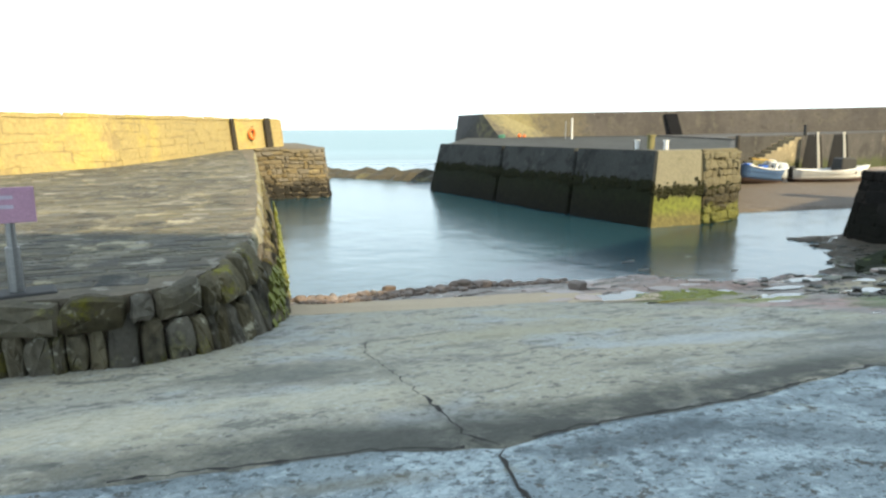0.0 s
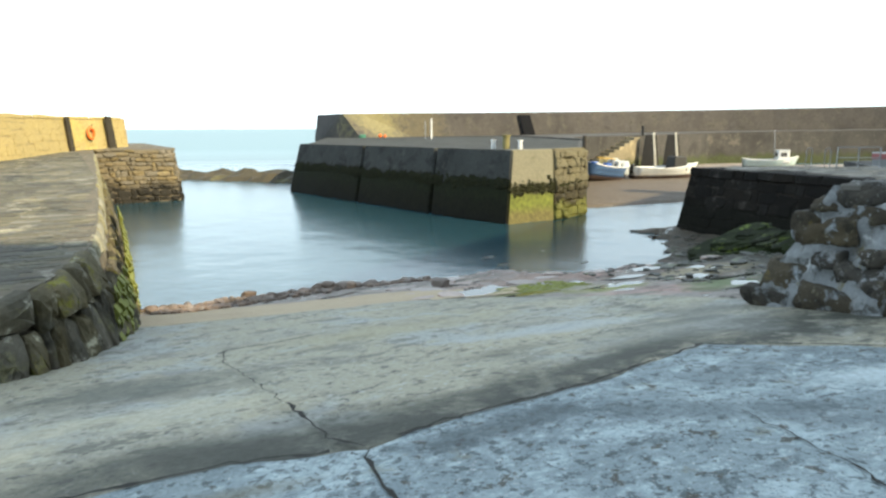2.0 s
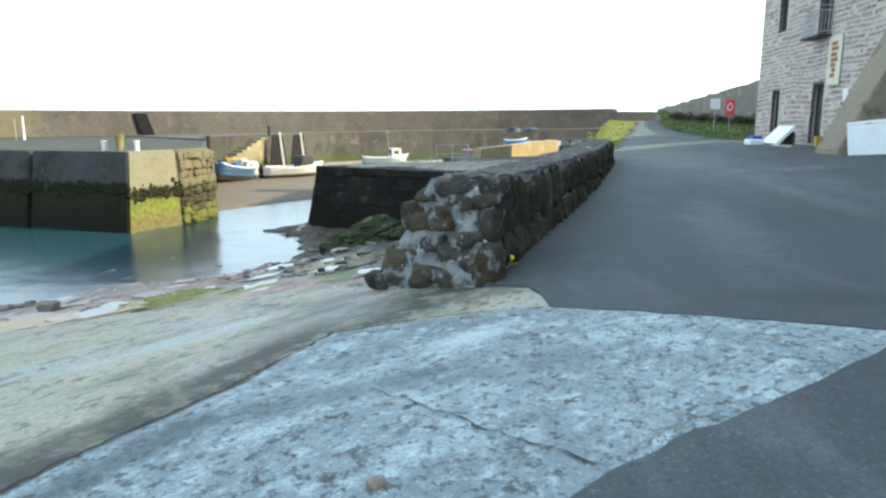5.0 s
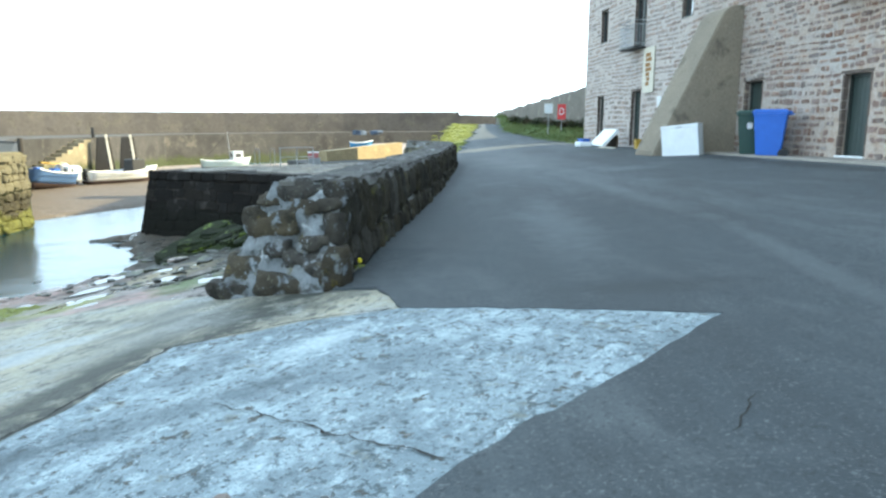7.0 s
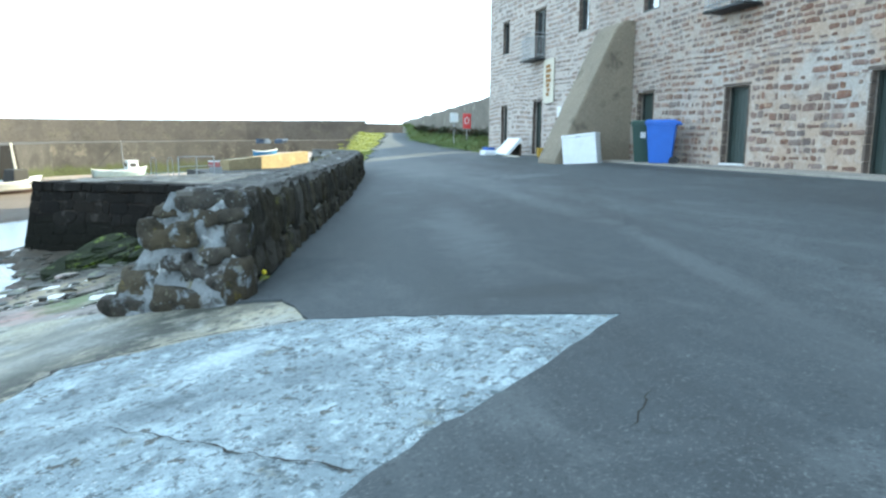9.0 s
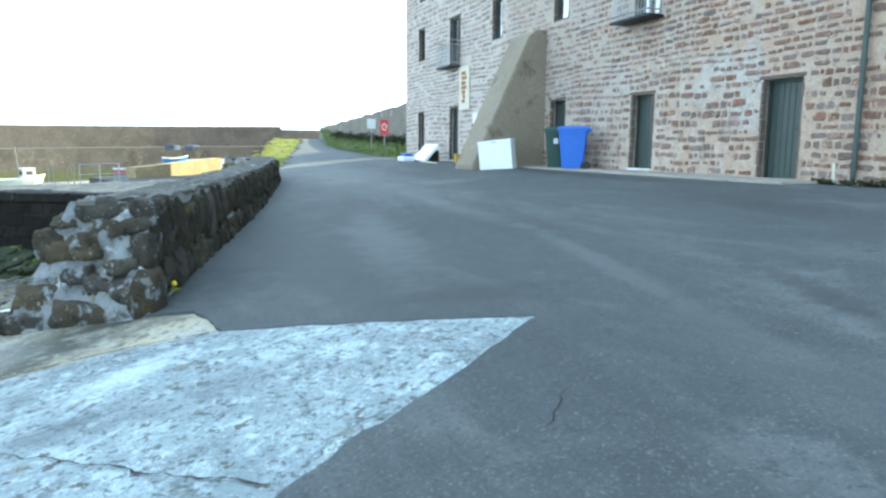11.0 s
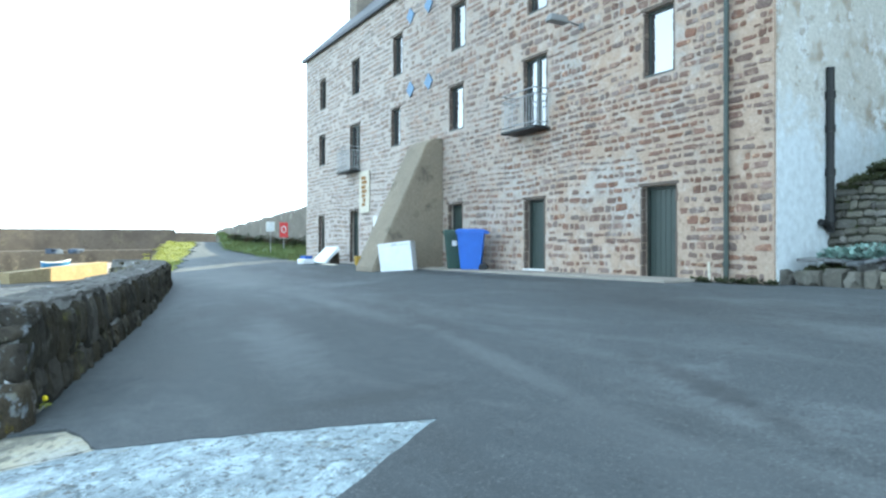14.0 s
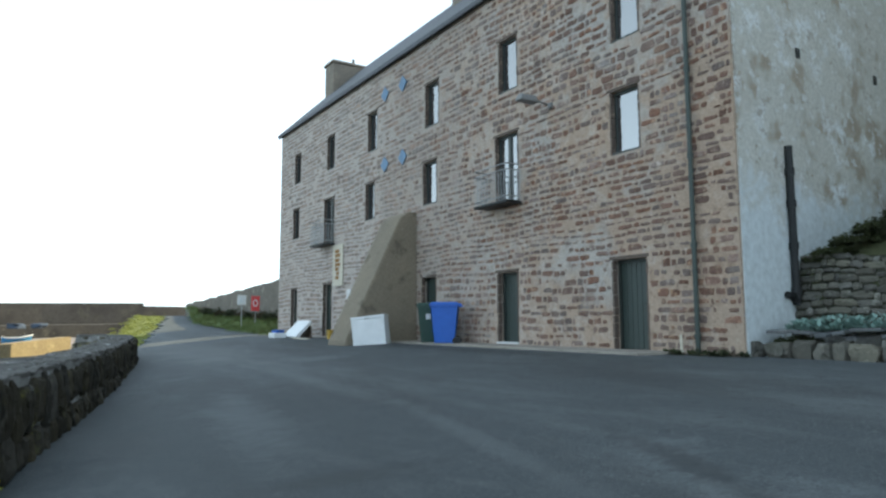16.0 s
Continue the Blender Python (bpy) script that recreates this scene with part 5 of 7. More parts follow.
for p, k in rubble(0.48, para_len, 0.0, 1.0, 0.3, 0.5, 0.22, 0.7, 0.018, rng, wander=0.08, corner=0.12):
    pieces.append(rough_stone(p, 0.012 + 0.03 * k, para_top, 400 + len(pieces)))
lay("cap_stone", pieces, STONE_CAP, parapet, lambda g: g[0][0][0], 60)
pieces = []
for p, k in rubble(0.5, para_len, 0.0, 1.0, 0.12, 0.25, 0.25, 0.6, 0.03, rng):
    pieces.append(stone_geom(p, 0.04 + 0.05 * k, harbour_face))
lay("back_stone", pieces, STONE_QUAY, parapet, lambda g: g[0][0][0], 30)

# ---------- quay facing and paving ----------
qf_at, qf_len = run_frame(QUAY[:13])
qt_at, qt_len = run_frame(QUAY_TOP[:13])


def quay_face(a, b, d):
    p, t = qf_at(a)
    q, _ = qt_at(a * qt_len / qf_len)
    n2 = Vector((t.y, -t.x))
    w = p.lerp(q, b) + n2 * d
    z0 = max(slip_z(*p), -1.9) - 0.08
    return (w.x, w.y, z0 + (quay_z(*p) + 0.0 - z0) * b)


rng = random.Random(5)
pieces = []
for p, k in rubble(6.5, qf_len, 0.0, 0.62, 0.62, 0.62, 0.11, 0.33, 0.008, rng, wander=0.10, corner=0.13):
    pieces.append(rough_stone(p, 0.05 + 0.08 * k * k, quay_face, len(pieces)))
lay("stone", pieces, STONE_QUAY, quay, lambda g: abs(g[0][0][1] - 7) + abs(g[0][0][0] + 2.5), 200)
pieces = []
for p, k in rubble(6.5, qf_len, 0.58, 1.01, 0.43, 0.43, 0.22, 0.62, 0.02, rng, wander=0.07, corner=0.10):
    pieces.append(rough_stone(p, 0.09 + 0.09 * k, quay_face, 900 + len(pieces)))
# worn cope past the shade line, its sunlight put into a paler colour
STONE_EDGE_LIT = material("sunlit_worn_cope_stone", (0.248, 0.230, 0.138), (0.174, 0.160, 0.094), 1.6, 0.85, 0.8, 14, bump_d=0.04, spots=(0.099, 0.096, 0.050), spot_scale=2.0, spot_at=0.58, vary="object", amount=0.2)
lay("cope_stone", [g for g in pieces if g[0][0][1] < 8.9], STONE_QUAY, quay, lambda g: abs(g[0][0][1] - 7) + abs(g[0][0][0] + 2.5), 70)
pieces = [rough_stone(p, 0.02 + 0.03 * k, quay_face, 1500 + i) for i, (p, k) in enumerate(rubble(8.5, qf_len, 0.80, 1.0, 0.2, 0.2, 0.35, 0.9, 0.02, rng, wander=0.03, corner=0.10))]
lay("edge_stone", [g for g in pieces if g[0][0][1] >= 8.9], STONE_EDGE_LIT, quay, lambda g: g[0][0][1], 70)


def pave(a, b, d):
    x, y = place(a, b)
    return (x, y, quay_z(x, y) + d)


pieces = []
for p, k in rubble(-9.0, 0.9, 7.6, 31.3, 0.12, 0.30, 0.16, 0.62, 0.014, rng, wander=0.06, corner=0.12):
    ax, ay = place(p[0][0], p[0][1])
    if inside(QUAY_TOP, ax, ay) and all(inside(QUAY_TOP, *place(*c)) for c in p):
        pieces.append(stone_geom(p, 0.002 + 0.009 * k, pave))
lay("paving_stone", pieces, STONE_PAVE, quay, lambda g: g[0][0][1])

# ---------- shore: boulders, pebbles, slabs, reef, weed ----------
def rock_bm(size, seed, flat=0.6, sub=2, rough=0.35):
    b = bmesh.new()
    bmesh.ops.create_icosphere(b, subdivisions=sub, radius=1.0)
    off = Vector((seed * 3.1, seed * 1.7, seed * 0.9))
    for v in b.verts:
        k = 1.0 + rough * noise.fractal(v.co * 0.9 + off, 1.0, 2.0, 3)
        c = v.co * k
        c.x, c.y, c.z = (max(-0.78, min(0.78, q)) for q in c)
        v.co = Vector((c.x * size[0], c.y * size[1], c.z * size[2] * flat))
    return b


ROCK = material("shore_rock", (0.23, 0.165, 0.125), (0.12, 0.093, 0.073), 2.0, 0.7, 0.8, 14, spots=(0.26, 0.19, 0.14), spot_scale=3, vary="object", amount=0.4)
ROCK_PINK = material("pink_bedrock", (0.36, 0.265, 0.225), (0.24, 0.19, 0.165), 1.5, 0.4, 0.8, 10, spots=(0.12, 0.10, 0.08), spot_scale=1.5, vary="object", amount=0.3)
ROCK_WEED = material("weedy_rock", (0.030, 0.032, 0.018), (0.016, 0.016, 0.012), 3.0, 0.5, 1.0, 10, spots=(0.085, 0.105, 0.028), spot_scale=2.6, spot_at=0.55, vary="object", amount=0.3)
WEED = material("bright_green_weed", (0.20, 0.22, 0.03), (0.13, 0.14, 0.025), 4.0, 0.8, 1.0, 20)
SAND = material("damp_sand", (0.464, 0.376, 0.256), (0.392, 0.312, 0.216), 1.2, 0.85, 0.4, 40)

# sand strip at the foot of the slip
sand_poly = [(-2.45, 9.2), (-0.3, 9.75), (1.7, 9.85), (2.9, 9.5), (3.3, 10.1), (1.5, 10.9), (-0.6, 11.3), (-2.9, 11.2)]
tagged(part("sand", sheet(fine(-3.0, 3.4, 0.16), fine(9.1, 11.5, 0.16), lambda x, y: shore_z(x, y) + 0.012 + 0.03 * smoothstep(10.0, 10.5, y) * smoothstep(11.4, 10.9, y),
       lambda x, y: inside(sand_poly, x, y)), SAND), "strip of tan sand below the slip", "sand", kind="stuff")

rng = random.Random(21)
pv, pf = [], []
for k in range(620):
    u = rng.random()
    p0 = 1.2 + 5.2 * u ** 1.7
    x, y = place(p0, 11.3 + (1.35 - 0.16 * p0) * rng.random() + 0.06 * p0)
    s = rng.uniform(0.025, 0.085) * (1.2 if rng.random() > 0.8 else 1)
    g = rock_bm((s * rng.uniform(0.8, 1.5), s, s), k, 0.8, 1, 0.5)
    bmesh.ops.transform(g, matrix=Matrix.Translation((x, y, shore_z(x, y) + s * 0.3)) @ Matrix.Rotation(rng.uniform(0, 6.3), 4, "Z"), verts=g.verts)
    n0 = len(pv)
    g.verts.ensure_lookup_table()
    g.verts.index_update()
    pv += [tuple(v.co) for v in g.verts]
    pf += [tuple(v.index + n0 for v in f.verts) for f in g.faces]
    g.free()
tagged(part("pebbles", (pv, pf), ROCK), "band of reddish-brown pebbles at the waterline", "pebbles", kind="stuff")

for k in range(34):
    p0 = (4.14, 4.62, 5.14, 2.9, 4.5, 5.82, 4.3)[k] if k < 7 else rng.uniform(1.6, 6.4)
    x, y = place(p0, (12.1, 11.7, 11.9, 12.4, 11.75, 10.4, 12.05)[k] if k < 7 else 11.9 + rng.uniform(-0.3, 0.6))
    s = rng.uniform(0.12, 0.17) if k < 7 else rng.uniform(0.03, 0.075)
    ob = part("rock", rock_bm((s * rng.uniform(0.8, 1.2), s, s), k + 50, 0.8, 2, 0.5), ROCK)
    ob.matrix_basis = pose(x, y, shore_z(x, y) + s * 0.25, 0, 0, rng.uniform(0, 360))
    tagged(ob, "rounded brown shore rock lying at the waterline", "rock", "shore rocks")


def slab_bm(w, d, h, seed, n=9):
    """A split bed of rock: a flat block with a broken outline."""
    r = random.Random(seed)
    ring = [(math.cos(i * math.tau / n) * w * r.uniform(0.7, 1.05), math.sin(i * math.tau / n) * d * r.uniform(0.7, 1.05)) for i in range(n)]
    b = bmesh.new()
    lo = [b.verts.new((x * 1.08, y * 1.08, -0.3)) for x, y in ring]
    hi = [b.verts.new((x, y, h * r.uniform(0.75, 1.0))) for x, y in ring]
    inn = [b.verts.new((x * 0.8, y * 0.8, h * r.uniform(0.95, 1.15))) for x, y in ring]
    for i in range(n):
        j = (i + 1) % n
        b.faces.new((lo[i], lo[j], hi[j], hi[i]))
        b.faces.new((hi[i], hi[j], inn[j], inn[i]))
    b.faces.new(inn)
    return b


for k in range(64):
    if k < 38:
        p0, q0 = rng.uniform(4.0, 13.5), rng.uniform(8.9, 12.4)
        mat, w, h = ROCK_PINK, rng.uniform(0.14, 0.42), rng.uniform(0.0, 0.03)
    else:
        p0, q0 = rng.uniform(8.5, 14.5), rng.uniform(7.2, 14.0)
        mat, w, h = ROCK_WEED, rng.uniform(0.12, 0.32), rng.uniform(0.01, 0.06)
    x, y = place(p0, q0)
    if inside(DQ, x, y) or x - 5.2 > (y - 6.6) * 1.6 or inside(SLIP, x, y):
        continue
    ob = part("rock_slab", slab_bm(w, w * rng.uniform(0.4, 0.8), h, k), mat)
    ob.matrix_basis = pose(x, y, max(shore_z(x, y), TIDE - 0.05), rng.uniform(-4, 4), rng.uniform(-4, 4), 18 + rng.uniform(-25, 25))
    tagged(ob, "flat wet pinkish rock slab on the shore" if mat is ROCK_PINK else "flat dark rock slab with green weed", "rock", "rock slabs")
# stepped green ledges at the quay foot
LEDGE = material("green_weed_ledge", (0.025, 0.035, 0.011), (0.009, 0.012, 0.006), 1.6, 0.9, 1.0, 12, spec=0.15, bump_d=0.05, spots=(0.011, 0.011, 0.008), spot_scale=2.2, spot_at=0.50, spots2=(0.101, 0.136, 0.031), spot2_scale=2.2, spot2_at=0.54, vary="object", amount=0.3)
r5 = random.Random(55)
for k in range(46):
    x, y = 8.7 + 1.5 * r5.random(), 10.4 + 3.6 * r5.random()
    z = -1.12 + 0.52 * smoothstep(8.5, 10.0, x) - 0.05 * (y - 10.4)
    w = r5.uniform(0.32, 0.75)
    ob = part("rock_ledge", slab_bm(w, w * r5.uniform(0.35, 0.6), r5.uniform(0.02, 0.05), 300 + k, 11), LEDGE)
    ob.matrix_basis = pose(x, y, z + r5.uniform(-0.03, 0.03), r5.uniform(-6, 6), -14 + r5.uniform(-7, 7), r5.uniform(-25, 25))
    tagged(ob, "stepped dark rock ledge thick with green weed", "rock", "weedy ledges")

# broken dark rock and shingle over the drying ground
def scatter(name, count, region, smin, smax, mat, label, seed, flat=0.7):
    r = random.Random(seed)
    v, f = [], []
    tries = 0
    while count and tries < 20000:
        tries += 1
        p0, q0 = r.uniform(region[0], region[1]), r.uniform(region[2], region[3])
        x, y = place(p0, q0)
        if noise.noise(Vector((x * 0.6, y * 0.6, seed))) < r.uniform(-0.5, 0.25) or inside(SLIP, x, y) or inside(DQ, x, y) or x - 5.2 > (y - 6.5) * 1.6:
            continue
        z = shore_z(x, y)
        if z < TIDE - 0.06:
            continue
        count -= 1
        s = r.uniform(smin, smax)
        g = rock_bm((s * r.uniform(0.9, 2.0), s, s), seed * 100 + count, flat, 1, 0.6)
        bmesh.ops.transform(g, matrix=Matrix.Translation((x, y, z + s * 0.12)) @ Matrix.Rotation(radians(18 + r.uniform(-50, 50)), 4, "Z"), verts=g.verts)
        g.verts.index_update()
        n0 = len(v)
        v += [tuple(c.co) for c in g.verts]
        f += [tuple(c.index + n0 for c in ff.verts) for ff in g.faces]
        g.free()
    return tagged(part(name, (v, f), mat), label, name.split("_")[-1], kind="stuff")


scatter("broken_rock", 520, (8.0, 15.5, 6.2, 14.5), 0.025, 0.085, ROCK_WEED, "broken dark weedy rock beside the inner quay", 3, 0.35)
scatter("shingle", 420, (2.2, 12.0, 9.2, 12.6), 0.012, 0.04, ROCK_PINK, "scattered pinkish shingle on wet ground", 4, 0.4)
scatter("weed_mat", 200, (5.7, 7.2, 8.0, 9.0), 0.02, 0.06, WEED, "flat mats of bright green weed", 6, 0.25)

# outer reef
reef_v, reef_f = sheet(fine(-16, 3, 0.5), fine(38, 52, 0.5), lambda x, y: -2.4 + 1.5 * math.exp(-(((y - 44 + 0.55 * (x + 4)) / 2.6) ** 2)) * smoothstep(-15, -9, x) * (0.82 + 0.18 * smoothstep(-8, -1, x))
                       + 0.6 * bumps(x, y, 1.0) * math.exp(-(((y - 44 + 0.55 * (x + 4)) / 4.0) ** 2)))
REEF = material("reef_rock", (0.060, 0.050, 0.027), (0.032, 0.027, 0.018), 0.8, 0.8, 1.0, 4, spots=(0.104, 0.092, 0.040), spot_scale=0.8, spot_at=0.55)
tagged(part("reef", (reef_v, reef_f), REEF), "low brown seaweed-covered reef off the harbour mouth", "reef", kind="structure")


def weed_tufts(name, spots, mat, parent, size, rng):
    """Hanging tongues of weed on a wall, joined."""
    v, f = [], []
    for (x, y, z, nx, ny) in spots:
        s = size * rng.uniform(0.5, 1.4)
        tx, ty = -ny, nx
        k = len(v)
        out = s * rng.uniform(0.15, 0.45)
        v += [(x - tx * s * 0.4, y - ty * s * 0.4, z), (x + tx * s * 0.4, y + ty * s * 0.4, z), (x + tx * s * 0.45 + nx * out, y + ty * s * 0.45 + ny * out, z - s * 0.5),
              (x - tx * s * 0.45 + nx * out, y - ty * s * 0.45 + ny * out, z - s * 0.55), (x + tx * s * rng.uniform(-0.3, 0.3), y + ty * s * rng.uniform(-0.3, 0.3), z - s * 1.3)]
        f += [(k, k + 1, k + 2, k + 3), (k + 3, k + 2, k + 4), (k, k + 3, k + 4), (k + 1, k + 4, k + 2)]
    return tagged(part(name, (v, f), mat, parent), kind="stuff")


rng = random.Random(31)
KELP = material("dark_wrack", (0.022, 0.024, 0.010), (0.012, 0.012, 0.007), 4.0, 0.9, 0.8, 20, spec=0.1)


def on_face(a, b, at, bt, u, z):
    k = (z + 2.8) / (0.87 + 2.8)
    lo, hi = Vector(a).lerp(Vector(b), u), Vector(at).lerp(Vector(bt), u)
    d = (Vector(b) - Vector(a)).normalized()
    p = lo.lerp(hi, k)
    return (p.x + d.y * 0.02, p.y - d.x * 0.02, z, d.y, -d.x)


spots = []
for i0, i1, cnt in ((6, 0, 1700), (0, 1, 220), (1, 2, 420)):
    for _ in range(cnt):
        u = rng.random()
        dense = noise.fractal(Vector((u * 40.0, i0 * 7.0, 0.5)), 1.0, 2.0, 3)
        z = -0.33 + rng.gauss(0, 0.09) + 0.10 * dense + (0.12 if i0 == 6 else 0.0)
        if dense < rng.uniform(-0.6, 0.2):
            continue
        spots.append(on_face(PIER_FOOT[i0], PIER_FOOT[i1], PIER_HEAD[i0], PIER_HEAD[i1], u, z))
weed_tufts("seaweed", spots, KELP, pier, 0.11, rng)
spots = []
for _ in range(1100):
    p, t = qf_at(rng.uniform(qf_len - 22.3, qf_len - 12.0))
    z = rng.uniform(-1.45, -0.25)
    if noise.noise(Vector((p.x * 1.3, p.y * 1.3, z * 1.6))) > rng.uniform(-0.5, 0.3):
        inward = 0.10 * (z + 1.45)
        spots.append((p.x + t.y * (0.06 - inward), p.y - t.x * (0.06 - inward), z, t.y, -t.x))
weed_tufts("green_weed", spots, WEED, quay, 0.15, rng)

# ---------- cracks in slip and apron ----------
CRACK = material("dirt_filled_crack", (0.035, 0.033, 0.03), (0.02, 0.02, 0.018), 8.0, 1.0, 0.3, 40)


def crack(line, width, seed, parent, name="crack", broken=0.0):
    r = random.Random(seed)
    pts = []
    for (x0, y0), (x1, y1) in zip(line, line[1:]):
        n = max(2, int(math.hypot(x1 - x0, y1 - y0) / 0.07))
        for i in range(n):
            f = i / n
            pts.append((x0 + (x1 - x0) * f + r.uniform(-0.022, 0.022), y0 + (y1 - y0) * f + r.uniform(-0.022, 0.022)))
    pts.append(line[-1])
    v, f = [], []
    for i, (x, y) in enumerate(pts):
        a, b = pts[max(0, i - 1)], pts[min(len(pts) - 1, i + 1)]
        d = Vector((b[0] - a[0], b[1] - a[1])).normalized()
        w = width * (r.uniform(0.3, 0.75) + (0.9 if r.random() > 0.92 else 0.0)) * (0.3 if i in (0, len(pts) - 1) else 1)
        z = surf_z(x, y) + 0.034
        v += [(x - d.y * w, y + d.x * w, z), (x + d.y * w, y - d.x * w, z)]
        if i and noise.noise(Vector((x * 1.7, y * 1.7, 4.0))) > broken - 0.6:
            k = 2 * i
            f.append((k - 2, k - 1, k + 1, k))
    return part(name, (v, f), CRACK, parent)


CRACKS = [([(-3.0, 3.17), (-1.11, 3.57), (-0.47, 3.76), (0.29, 3.69)], 0.016), ([(0.29, 3.69), (0.59, 3.88), (1.2, 4.08), (1.85, 4.26), (3.13, 4.89)], 0.024),
          ([(0.29, 3.69), (0.27, 3.5), (0.31, 3.28), (0.42, 2.6)], 0.013),
          ([(0.29, 3.72), (0.07, 3.94), (-0.2, 4.68)], 0.012), ([(-0.2, 4.68), (-0.45, 5.4), (-0.8, 6.4), (-0.86, 7.03), (-0.3, 7.2), (0.04, 7.5)], 0.008),
          ([(2.45, 3.45), (2.5, 2.88), (2.5, 2.35), (2.56, 1.75)], 0.009), ([(3.13, 4.89), (4.0, 4.36), (4.6, 3.72)], 0.014)]
for k, (ln2, w2) in enumerate(CRACKS):
    crack(ln2, w2, k, slipway if k in (3, 4) else apron, broken=0.42 if k in (0, 1, 6) else 0.0)
for k, (ln2, w2) in enumerate((([(3.4, 0.67), (3.57, 0.68), (3.9, 0.68)], 0.009),)):
    crack(ln2, w2, 40 + k, road)

POOL = pool_material()
# pools left by the tide between the rocks
rng = random.Random(77)
for p0, q0, w, d in POOLS:
    n = 30
    ring = []
    for i in range(n):
        a = i * math.tau / n
        r = 0.98 + 0.5 * noise.noise(Vector((math.cos(a) * 1.6, math.sin(a) * 1.6, p0 * 3.1))) + rng.uniform(-0.05, 0.05)
        x, y = place(p0 + math.cos(a) * w * r, q0 + math.sin(a) * d * r)
        ring.append((x, y))
    zc = pool_z(p0, q0) - 0.004
    v = [(x, y, zc) for x, y in ring] + [(x, y, zc - 0.03) for x, y in ring]
    f = [tuple(range(n)), tuple(range(2 * n - 1, n - 1, -1))] + [(i, n + i, n + (i + 1) % n, (i + 1) % n) for i in range(n)]
    tagged(part("water_pool", (v, f), POOL), "shallow tide pool reflecting the sky", "pool", kind="structure")

STONE_BANK = material("bank_stone", (0.138, 0.129, 0.106), (0.078, 0.078, 0.064), 2.0, 0.9, 0.9, 14, bump_d=0.05, spots=(0.202, 0.202, 0.175), spot_scale=4.0, spot_at=0.58,
                      spots2=(0.055, 0.060, 0.028), spot2_scale=2.0, spot2_at=0.6, vary="object", amount=0.35)
LEAF_SCRUB = material("brown_scrub", (0.10, 0.075, 0.04), (0.06, 0.05, 0.025), 3.0, 0.9, 0.2, 40)
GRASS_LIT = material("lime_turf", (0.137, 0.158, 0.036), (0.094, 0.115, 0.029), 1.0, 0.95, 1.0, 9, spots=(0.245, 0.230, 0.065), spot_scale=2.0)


def rngf(a, b, k):
    return random.Random(k * 7 + 1).uniform(a, b)


# ---------- bank behind the gable ----------
def bank_z(x, y):
    """Ground rising behind and beside the gable."""
    l, s = 0.731 * x + 0.682 * y, 0.682 * x - 0.731 * y
    up = smoothstep(13.55, 13.75, s) * (1.85 + 0.56 * min(4.0, max(0.0, 7.9 - l)) * smoothstep(13.6, 14.3, s)) + smoothstep(14.3, 22.0, s) * 4.0
    return 0.80 + up * smoothstep(8.3, 7.9, l) + 0.10 * bumps(x, y, 0.6)


BANK_EARTH = material("bank_turf", (0.095, 0.105, 0.05), (0.06, 0.065, 0.035), 2.0, 0.95, 1.0, 9, spots=(0.10, 0.085, 0.05), spot_scale=2.0)
bank_s = [11.9 + 0.22 * i for i in range(24)] + [18, 20, 23, 27, 32]
bank_l = [-14.0, -10, -7, -4, -2, 0] + [0.25 * i for i in range(1, 37)]
bv, bf = sheet(bank_l, bank_s, lambda l, s: 0.0)
bv = [(0.731 * l + 0.682 * s, 0.682 * l - 0.731 * s, 0) for l, s, _ in bv]
bv = [(x, y, bank_z(x, y)) for x, y, _ in bv]
bank = tagged(smooth(part("ground_bank", (bv, bf), BANK_EARTH)), "grassy bank rising beside the gable", "bank", kind="structure")


def bl(l, s, z):
    return (0.731 * l + 0.682 * s, 0.682 * l - 0.731 * s, z)


MORTAR_BANK = material("dark_bank_joint", (0.045, 0.045, 0.032), (0.025, 0.026, 0.018), 3.0, 1.0, 0.8, 14, spots=(0.05, 0.06, 0.02), spot_scale=2.0)
# retaining stones of the bank, sloping up along the gable, in uneven courses
def bank_face(a, b, d):
    l = 7.75 - a
    top = 2.84 - 0.03 * a
    s = 13.2 + 0.38 * b - d
    return bl(l, s, 1.35 + (top - 1.35) * b)


rng = random.Random(13)
retaining = tagged(part("wall_bank", prism([bl(7.6, 13.25, 0)[:2], bl(7.6, 14.0, 0)[:2], bl(-4.0, 14.0, 0)[:2], bl(-4.0, 13.25, 0)[:2]][::-1], 0.3, lambda x, y: 1.5), MORTAR_GREY),
                   "rough dry-stone facing of the bank", "wall", kind="structure")
pieces = [rough_stone(p, 0.02 + 0.045 * k, bank_face, int(p[0][0] * 100)) for p, k in rubble(0.0, 9.0, 0.0, 1.0, 0.06, 0.13, 0.12, 0.48, 0.012, rng, wander=0.14, corner=0.17)]
lay("stone", pieces, STONE_BANK, retaining, lambda g: -g[0][0][0], 120)
core_v = []
for a in [0.5 * i for i in range(23)]:
    for b in (0.0, 1.0):
        core_v.append(bank_face(a, b, -0.005))
part("core", (core_v, [(2 * i, 2 * i + 2, 2 * i + 3, 2 * i + 1) for i in range(22)]), MORTAR_BANK, retaining)

# low border of big stones along the road edge with plants behind
SLATE_CAP = material("slate_cap", (0.13, 0.14, 0.15), (0.09, 0.10, 0.105), 2.0, 0.8, 0.7, 16, vary="object", amount=0.3)
border = thing("stone_border", pose(*bl(4.0, 11.9, 0.85)), "low border of rough stones with slate caps by the road", "border", kind="structure")
binv = Vector(bl(4.0, 11.9, 0.85))
l = 7.98
k = 0
